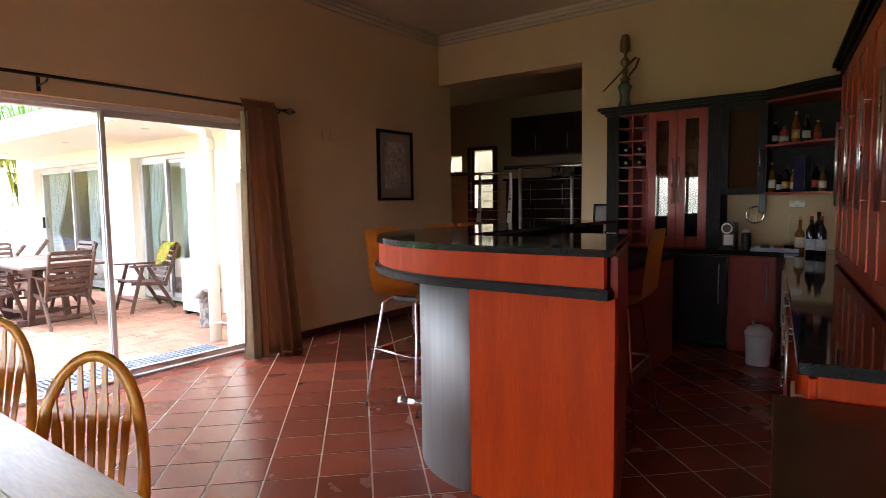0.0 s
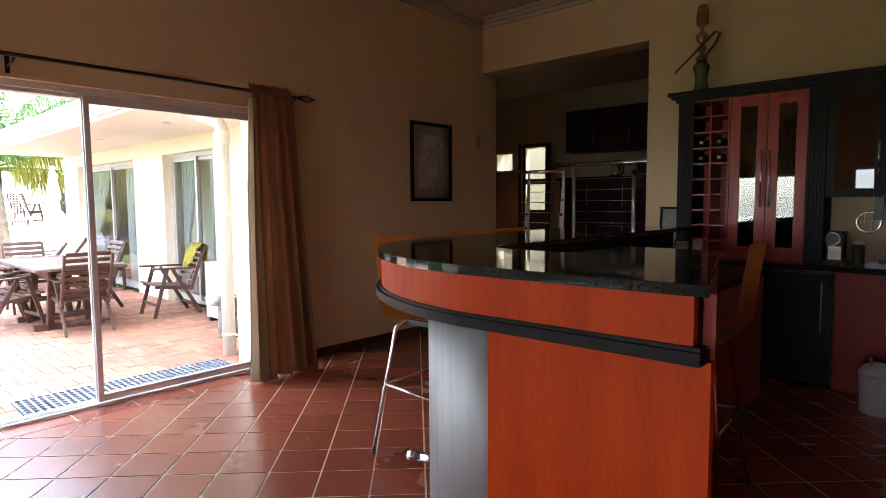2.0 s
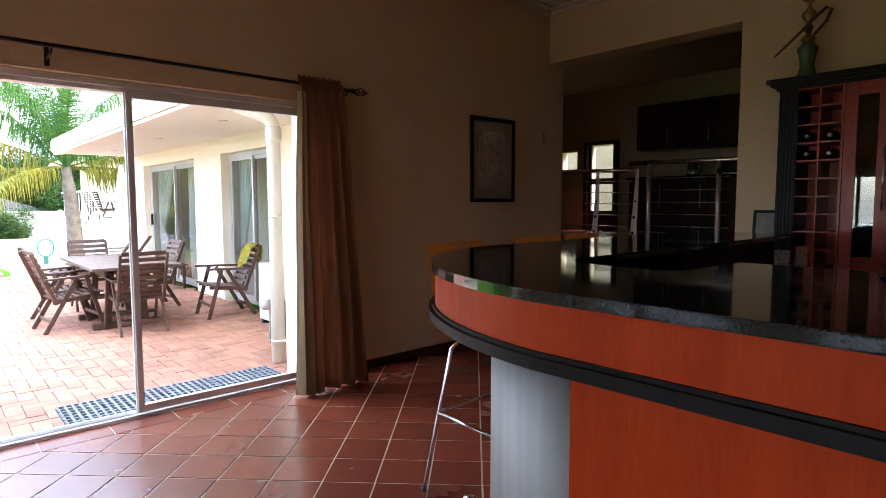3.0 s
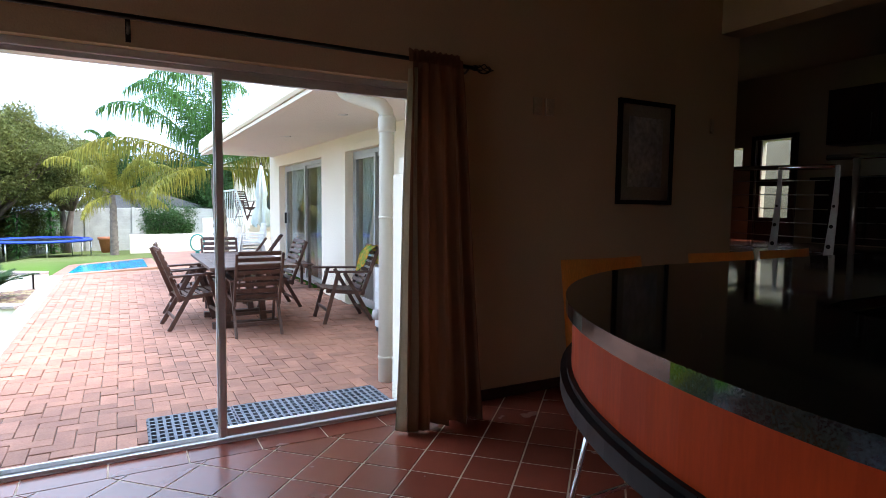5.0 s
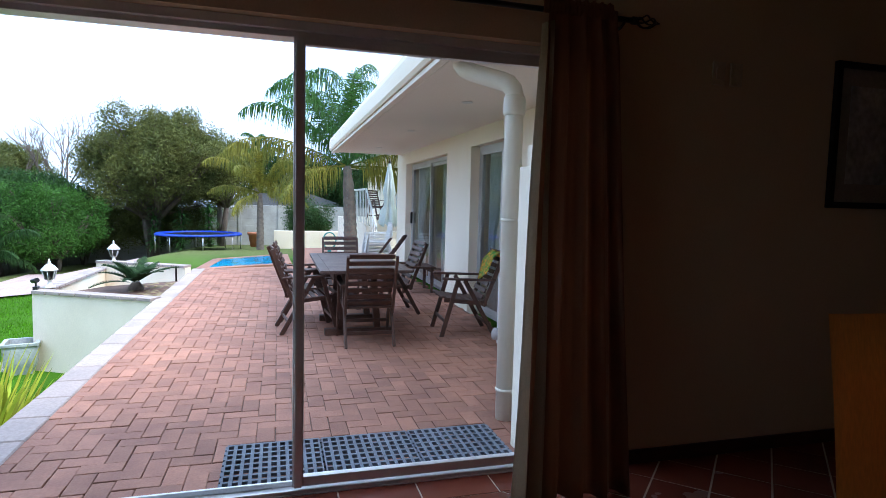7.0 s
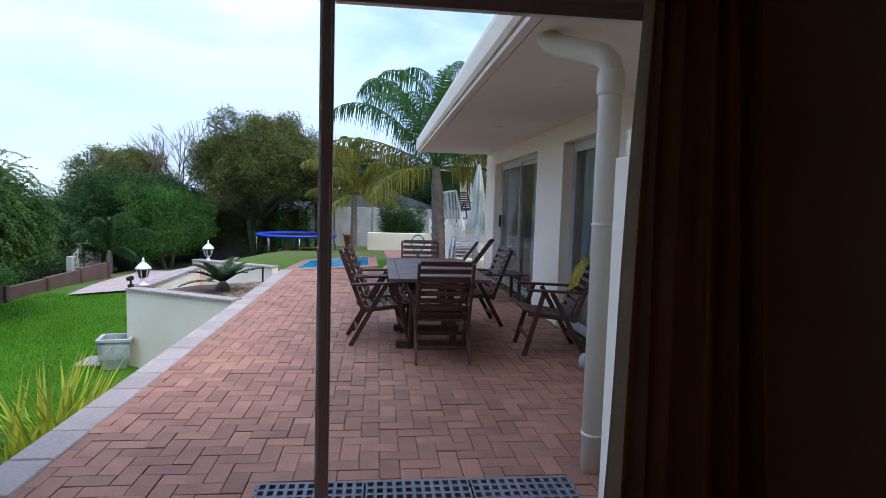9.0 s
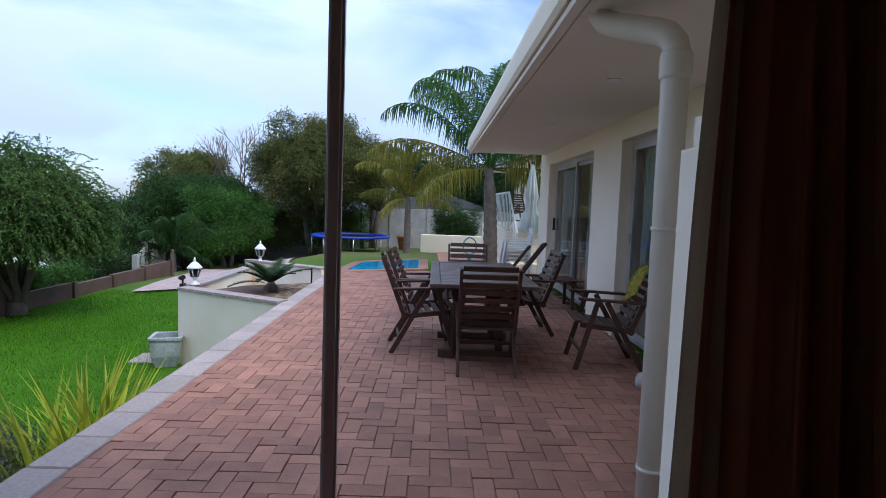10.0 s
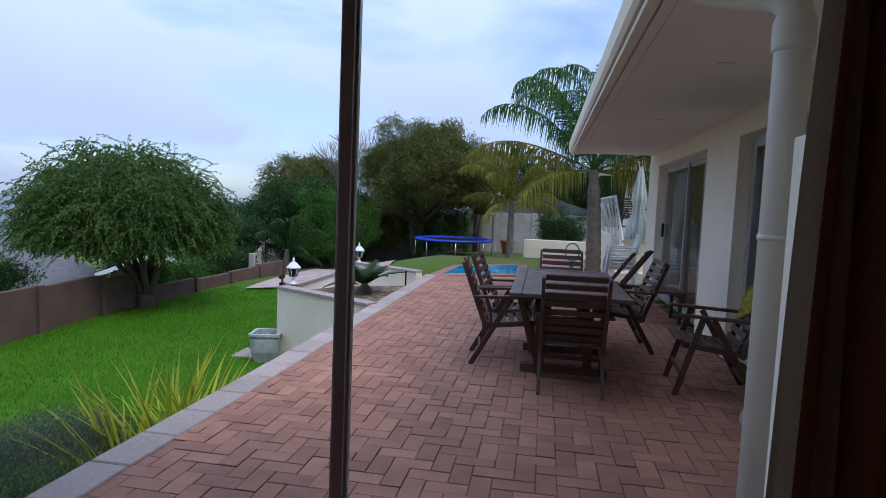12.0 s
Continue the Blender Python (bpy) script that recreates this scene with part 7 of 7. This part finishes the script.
# ---- patio furniture ----
# chair: local x is across, +y is the way it faces, z up from the ground
def garden_chair(m, label="dark hardwood slatted garden armchair at the patio table", recline=0.22):
    t = thing("garden_chair", label, "chair", m, group="patio chairs")
    W = 0.265
    bt = Vector((0, -0.16, 0.37))
    tp = Vector((0, -0.16 - recline, 0.90))
    for s in (-1, 1):
        x = s * W
        bm = bmesh.new()
        beam(bm, (x, 0.30, 0.0), (x, 0.13, 0.61), 0.026, 0.045, (0, 1, 0), 0.004)
        part("front_leg", bm, TEAK, t)
        bm = bmesh.new()
        beam(bm, (x - s * 0.03, -0.29, 0.0), (x - s * 0.03, 0.05, 0.60), 0.026, 0.045, (0, 1, 0), 0.004)
        part("rear_leg", bm, TEAK, t)
        bm = bmesh.new()
        beam(bm, (x, 0.30, 0.625), (x, -0.28, 0.605), 0.06, 0.024, bev=0.008)
        part("armrest", bm, TEAK, t)
        bm = bmesh.new()
        beam(bm, (x - s * 0.035, 0.27, 0.395), (x - s * 0.035, -0.20, 0.345), 0.024, 0.045, bev=0.004)
        part("seat_rail", bm, TEAK, t)
        bm = bmesh.new()
        beam(bm, (x - s * 0.03, bt.y, bt.z - 0.05), (x - s * 0.03, tp.y, tp.z), 0.026, 0.04, (0, 1, 0), 0.004)
        part("back_stile", bm, TEAK, t)
    for i in range(7):
        u = i / 6
        bm = bmesh.new()
        y, z = 0.285 - 0.44 * u, 0.425 - 0.05 * u - 0.02 * math.sin(math.pi * u)
        beam(bm, (-W + 0.02, y, z), (W - 0.02, y, z), 0.052, 0.018, bev=0.005)
        part("seat_slat", bm, TEAK, t)
    for i in range(8):
        u = (i + 0.7) / 7.75
        c = bt.lerp(tp, u) + Vector((0, 0.024, 0.0))
        d = (tp - bt).normalized()
        bm = bmesh.new()
        beam(bm, (-W + 0.045, c.y, c.z), (W - 0.045, c.y, c.z), 0.016, 0.046, d, 0.004)
        part("back_slat", bm, TEAK, t)
    for y, z in ((0.255, 0.16), (-0.215, 0.13)):
        bm = bmesh.new()
        beam(bm, (-W + 0.01, y, z), (W - 0.01, y, z), 0.02, 0.035, bev=0.003)
        part("stretcher", bm, TEAK, t)
    return t


chair0 = garden_chair(pose(-7.51, 2.87, PATIO, 0, 0, 90))
for x, y, r in ((-8.16, 2.30, 6), (-8.80, 2.33, -3), (-9.02, 3.43, 184), (-9.52, 2.84, -90)):
    copy_thing(chair0, pose(x, y, PATIO, 0, 0, r))
side_chair = copy_thing(chair0, pose(-7.77, 3.99, PATIO, 0, 0, 176))
tagged(side_chair, "dark hardwood slatted garden armchair set against the house wall")

tb = thing("patio_table", "slatted dark hardwood patio table with trestle legs", "table", pose(-8.18, 2.835, PATIO))
TX, TY, TZ = 0.95, 0.45, 0.755
for s in (-1, 1):
    bm = bmesh.new()
    beam(bm, (-TX, s * (TY - 0.045), TZ - 0.016), (TX, s * (TY - 0.045), TZ - 0.016), 0.09, 0.032, bev=0.006)
    part("top_edge", bm, TEAKG, tb)
    bm = bmesh.new()
    beam(bm, (s * (TX - 0.045), -TY + 0.092, TZ - 0.016), (s * (TX - 0.045), TY - 0.092, TZ - 0.016), 0.088, 0.032, bev=0.006)
    part("top_edge", bm, TEAKG, tb)
n = 17
for i in range(n):
    x = -TX + 0.095 + (2 * TX - 0.19) * (i + 0.5) / n
    bm = bmesh.new()
    beam(bm, (x, -TY + 0.093, TZ - 0.014), (x, TY - 0.093, TZ - 0.014), (2 * TX - 0.19) / n - 0.008, 0.022, bev=0.004)
    part("top_slat", bm, TEAKG, tb)
part("apron", B((-TX + 0.12, -TY + 0.14, TZ - 0.11, TX - 0.12, -TY + 0.165, TZ - 0.033), (-TX + 0.12, TY - 0.165, TZ - 0.11, TX - 0.12, TY - 0.14, TZ - 0.033)), TEAK, tb)
for x in (-0.42, 0.34):
    bm = bmesh.new()
    box(bm, x - 0.045, -0.36, 0, x + 0.045, 0.36, 0.07, 0.01)
    part("foot", bm, TEAK, tb)
    for s in (-1, 1):
        bm = bmesh.new()
        beam(bm, (x, s * 0.20, 0.07), (x, s * 0.15, TZ - 0.11), 0.07, 0.07, (0, 1, 0), 0.006)
        part("leg", bm, TEAK, tb)
    bm = bmesh.new()
    beam(bm, (x, -0.36, TZ - 0.075), (x, 0.36, TZ - 0.075), 0.07, 0.07, bev=0.006)
    part("bearer", bm, TEAK, tb)
bm = bmesh.new()
beam(bm, (-0.42, 0, 0.30), (0.34, 0, 0.30), 0.05, 0.08, bev=0.005)
part("stretcher", bm, TEAK, tb)

# side table
sd = thing("side_table", "low square hardwood side table by the wall", "table", pose(-10.75, 4.12, PATIO))
for i in range(6):
    bm = bmesh.new()
    y = -0.24 + 0.096 * i
    beam(bm, (-0.29, y, 0.40), (0.29, y, 0.40), 0.088, 0.024, bev=0.004)
    part("top_slat", bm, TEAK, sd)
for sx in (-1, 1):
    for sy in (-1, 1):
        part("leg", B((sx * 0.25 - 0.022, sy * 0.23 - 0.022, 0, sx * 0.25 + 0.022, sy * 0.23 + 0.022, 0.387), bev=0.004), TEAK, sd)
part("apron", B((-0.228, -0.24, 0.32, 0.228, -0.22, 0.387), (-0.228, 0.22, 0.32, 0.228, 0.24, 0.387)), TEAK, sd)


def lounger(m):
    t = thing("sun_lounger", "dark hardwood sun lounger with a raised slatted back", "lounger", m, group="sun loungers")
    for s in (-1, 1):
        bm = bmesh.new()
        beam(bm, (s * 0.29, -0.2, 0.30), (s * 0.29, 1.2, 0.30), 0.03, 0.06, bev=0.004)
        part("side_rail", bm, TEAK, t)
        bm = bmesh.new()
        beam(bm, (s * 0.27, -0.05, 0.32), (s * 0.27, -0.50, 0.95), 0.03, 0.045, (0, 1, 0), 0.004)
        part("back_stile", bm, TEAK, t)
        bm = bmesh.new()
        beam(bm, (s * 0.30, -0.33, 0.0), (s * 0.30, 0.0, 0.30), 0.03, 0.05, (0, 1, 0), 0.004)
        part("rear_leg", bm, TEAK, t)
        part("front_leg", B((s * 0.29 - 0.02, 1.08, 0, s * 0.29 + 0.02, 1.13, 0.27), bev=0.004), TEAK, t)
    for i in range(12):
        bm = bmesh.new()
        beam(bm, (-0.27, 0.05 + 0.098 * i, 0.34), (0.27, 0.05 + 0.098 * i, 0.34), 0.07, 0.018, bev=0.004)
        part("seat_slat", bm, TEAK, t)
    for i in range(8):
        u = (i + 0.6) / 8
        bm = bmesh.new()
        c = Vector((0, -0.05, 0.34)).lerp(Vector((0, -0.50, 0.97)), u)
        beam(bm, (-0.25, c.y + 0.02, c.z), (0.25, c.y + 0.02, c.z), 0.016, 0.06, (0, -0.58, 0.81), 0.004)
        part("back_slat", bm, TEAK, t)
    return t


l0 = lounger(pose(-11.7, 3.72, PATIO, 0, 0, 162) @ Matrix.Scale(0.88, 4))
copy_thing(l0, pose(-12.45, 3.66, PATIO, 0, 0, 166) @ Matrix.Scale(0.88, 4))

# white stacked chairs
wc = thing("plastic_chair_stack", "stack of white plastic garden chairs by the steps", "chair", pose(-13.95, 4.02, -0.08))
for k in range(4):
    bm = bmesh.new()
    z = 0.36 + 0.07 * k
    box(bm, -0.22, -0.22, z, 0.22, 0.22, z + 0.025, 0.01)
    for i in range(5):
        x = -0.19 + 0.095 * i
        beam(bm, (x, 0.22, z + 0.02), (x, 0.30, z + 0.40), 0.05, 0.012, (0, 1, 0))
    beam(bm, (-0.24, 0.30, z + 0.40), (0.24, 0.30, z + 0.40), 0.03, 0.06, bev=0.01)
    for s in (-1, 1):
        beam(bm, (s * 0.24, -0.2, z + 0.19), (s * 0.24, 0.26, z + 0.20), 0.05, 0.02, bev=0.005)
        beam(bm, (s * 0.24, -0.2, z + 0.19), (s * 0.25, -0.26, -0.0 if k == 0 else z - 0.2), 0.04, 0.03)
        beam(bm, (s * 0.22, 0.24, z), (s * 0.25, 0.30, -0.0 if k == 0 else z - 0.2), 0.04, 0.03)
    part("stacked_seat", bm, WHITE, wc)
tc = copy_thing(chair0, pose(-19.6, 5.0, 0.795, 0, 0, -60))
tagged(tc, "wooden armchair standing on the upper terrace")

# patterned cloth over the side chair
sc = thing("patterned_scarf", "orange and green patterned cloth hung over a chair back", "cloth", pose(-7.74, 3.99, PATIO, 0, 0, 176))
SCARF = mat("patterned_cloth", (0.85, 0.40, 0.04), (0.10, 0.38, 0.06), rough=0.8, scale=22, detail=1, bscale=60, fine=0.5)
bm = bmesh.new()
rows = []
for j in range(17):
    v = j / 16
    row = []
    for i in range(13):
        u = i / 12 - 0.5
        a = (v - 0.45) * 2.4
        yy = -0.335 + (0.07 if v > 0.45 else -0.07) * min(1, abs(v - 0.45) * 6) + (0.16 * max(0, v - 0.45)) + 0.012 * math.sin(9 * u + 4 * v)
        zz = 0.925 - 0.56 * abs(v - 0.45) * (1 + 0.3 * u) + 0.01 * math.sin(12 * u)
        row.append(bm.verts.new((-0.06 + u * 0.36 * (1 - 0.3 * abs(v - 0.45)), yy, zz)))
    rows.append(row)
for a, b in zip(rows, rows[1:]):
    for i in range(12):
        bm.faces.new((a[i], a[i + 1], b[i + 1], b[i])).smooth = True
bmesh.ops.solidify(bm, geom=bm.faces[:], thickness=0.006)
part("cloth", bm, SCARF, sc)

# carved stump and box by the wall
cs = thing("carved_stool", "grey carved tree stump stool near the downpipe", "stool", pose(-5.95, 3.85, PATIO))
bm = bmesh.new()
lathe(bm, [(0.13, 0), (0.125, 0.02), (0.118, 0.20), (0.125, 0.38), (0.135, 0.40), (0.135, 0.43), (0.10, 0.435)], 22)
for v in bm.verts:
    v.co.x *= 1 + 0.06 * noise.noise(v.co * 22)
    v.co.y *= 1 + 0.06 * noise.noise(v.co * 19)
part("stump", bm, mat("carved_grey_wood", (0.30, 0.27, 0.24), (0.07, 0.06, 0.055), rough=0.85, scale=26, detail=2, bscale=50, bump=0.5), cs)
bm = bmesh.new()
tube(bm, [(0.10, -0.14, 0.40), (0.02, -0.20, 0.40)], 0.05, 12)
part("knob", bm, mat("carved_knob", (0.33, 0.30, 0.28), rough=0.8, scale=20), cs)
ac = thing("outdoor_unit", "white metal box unit standing by the house wall", "box unit", pose(-6.78, 4.20, PATIO))
part("casing", B((-0.20, -0.12, 0.05, 0.20, 0.16, 0.72), bev=0.012), WHITE, ac)
part("grille", B(*[(-0.16, -0.128, 0.12 + 0.045 * i, 0.16, -0.1202, 0.145 + 0.045 * i) for i in range(12)]), WHITE, ac)
part("feet", B((-0.17, -0.11, 0, -0.11, 0.15, 0.05), (0.11, -0.11, 0, 0.17, 0.15, 0.05)), BLACKP, ac)

# rubber mats
MX0, MX1 = -5.085, -4.575


def rubber_mat(y0, y1):
    t = thing("rubber_mat", "grey rubber door mat with square holes", "mat", pose(0, 0, PATIO), group="door mats")
    bm = bmesh.new()
    nx, ny = 8, 11
    hx, hy = (MX1 - MX0) / nx, (y1 - y0) / ny
    for i in range(nx + 1):
        x = MX0 + hx * i
        box(bm, x - 0.009, y0, 0, x + 0.009, y1, 0.019)
    for j in range(ny + 1):
        y = y0 + hy * j
        for i in range(nx):
            x = MX0 + hx * i
            box(bm, x + 0.009, y - 0.009, 0, x + hx - 0.009, y + 0.009, 0.0188)
    part("lattice", bm, RUBBER, t)
    return t


for a, b in ((1.73, 2.237), (2.247, 2.757), (2.767, 3.277)):
    rubber_mat(a, b)


# ---- pieces: floor tiles ----
def bevel_slab(sx, sy, h, b):
    """A slab centred on the origin, top at z = 0, with chamfered top edges: 12 faces at most."""
    V = [(-sx, -sy, -h), (sx, -sy, -h), (sx, sy, -h), (-sx, sy, -h), (-sx, -sy, -b), (sx, -sy, -b), (sx, sy, -b), (-sx, sy, -b),
         (-sx + b, -sy + b, 0), (sx - b, -sy + b, 0), (sx - b, sy - b, 0), (-sx + b, sy - b, 0)]
    F = [(8, 9, 10, 11)]
    for a in (0, 4):
        F += [(a + k, a + (k + 1) % 4, a + 4 + (k + 1) % 4, a + 4 + k) for k in range(4)]
    return V, F


def piece_mesh(name, V, F, material):
    me = bpy.data.meshes.new(name)
    me.from_pydata(V, [], F)
    me.materials.append(material)
    return me


def lay(name, spots, V, F, one, joined, parent, near, most=300):
    """Pieces at spots of (x, y, z, turn): the nearest to a stretch of the plan as parts, the rest joined."""
    spots = sorted(spots, key=lambda s: near(s[0], s[1]))
    me = piece_mesh(name, V, F, one)
    for x, y, z, r in spots[:most]:
        ob = new(name, me)
        ob.matrix_world = pose(x, y, z, 0, 0, r)
        ob.parent = parent
    VV, FF = [], []
    for x, y, z, r in spots[most:]:
        c, s = math.cos(radians(r)), math.sin(radians(r))
        b = len(VV)
        VV += [(x + c * vx - s * vy, y + s * vx + c * vy, z + vz) for vx, vy, vz in V]
        FF += [tuple(b + i for i in f) for f in F]
    if VV:
        ob = new(name + "s_joined", piece_mesh(name + "s_joined", VV, FF, joined))
        ob.parent = parent
        tagged(ob, kind="stuff")


T = 0.265
TU, TV = -0.215, 3.765 - 0.265 * 14
q = T / 2 - 0.0048
spots = []
rng = random.Random(9)
r2 = math.sqrt(0.5)
for i in range(-40, 41):
    for j in range(-10, 60):
        u, v = TU + T * (i + 0.5), TV + T * (j + 0.5)
        x, y = (u - v) * r2, (u + v) * r2
        if -4.30 + 0.33 < x < east(y) + 0.1 and -3.5 < y < YN + 0.2:
            spots.append((x, y, 0.0 + rng.uniform(-0.0003, 0.0003), 45 + rng.uniform(-0.3, 0.3)))
V, F = bevel_slab(q, q, 0.008, 0.0012)
lay("tile", spots, V, F, TILE, TILEJ, floor, lambda x, y: abs(x + 2.9) + abs(y - 2.4))
# border row along the door and wall: short cut tiles, then half tiles up to the diagonal field
V, F = bevel_slab(0.0875, 0.183, 0.008, 0.0012)
spots = [(-4.262, -0.16 + 0.374 * k, 0, 0) for k in range(10)]
lay("border_tile", spots, V, F, TILE, TILEJ, floor, lambda x, y: abs(y - 2.4), 40)
D = T * math.sqrt(2)
VV, FF = [], []
for i in range(-40, 41):
    for j in range(-10, 60):
        u, v = TU + T * (i + 0.5), TV + T * (j + 0.5)
        x, y = (u - v) * r2, (u + v) * r2
        if -4.30 - 0.18 < x <= -4.30 + 0.33 and -3.5 < y < YN + 0.2:
            h = q * math.sqrt(2)
            poly = [(x - h, y), (x, y - h), (x + h, y), (x, y + h)]
            cut = []
            edge_x = -4.168 if y < 3.55 else -4.285
            for a, b in zip(poly, poly[1:] + poly[:1]):
                ia, ib = a[0] >= edge_x, b[0] >= edge_x
                if ia:
                    cut.append(a)
                if ia != ib:
                    k = (edge_x - a[0]) / (b[0] - a[0])
                    cut.append((edge_x, a[1] + k * (b[1] - a[1])))
            if len(cut) >= 3:
                b0 = len(VV)
                nn = len(cut)
                VV += [(px, py, 0.0) for px, py in cut] + [(px, py, -0.008) for px, py in cut]
                FF.append(tuple(range(b0, b0 + nn)))
                FF += [(b0 + k, b0 + nn + k, b0 + nn + (k + 1) % nn, b0 + (k + 1) % nn) for k in range(nn)]
ob = new("cut_tiles", piece_mesh("cut_tiles", VV, FF, TILEJ))
ob.parent = floor
tagged(ob, kind="stuff")

# ---- pieces: patio bricks in herringbone ----
b = 0.1085
spots = []
rng = random.Random(10)
for i in range(-2, 95):
    for j in range(-2, 42):
        m4 = (i - j) % 4
        if m4 == 0:
            cx, cy, r = i + 1, j + 0.5, 0
        elif m4 == 3:
            cx, cy, r = i + 0.5, j + 1, 90
        else:
            continue
        x, y = -14.15 + cx * b, 0.47 + cy * b
        if -14.1 < x < XO - 0.03 and 0.56 < y < HY - 0.02:
            spots.append((x + rng.gauss(0, 0.0012), y + rng.gauss(0, 0.0012), PATIO + rng.uniform(-0.003, 0.003), r + rng.uniform(-0.6, 0.6)))
V, F = bevel_slab(b - 0.0022, b / 2 - 0.0022, 0.03, 0.0024)
lay("brick", spots, V, F, BRICK, BRICKJ, patio, lambda x, y: abs(x + 5.9) + abs(y - 1.9))
V, F = bevel_slab(0.19, 0.115, 0.05, 0.008)
spots = [(-4.85 - 0.39 * k, 0.50, PATIO + 0.010 + rng.uniform(-0.002, 0.002), rng.uniform(-0.6, 0.6)) for k in range(24)]
lay("coping_stone", spots, V, F, COPING, COPING, edge, lambda x, y: -x)
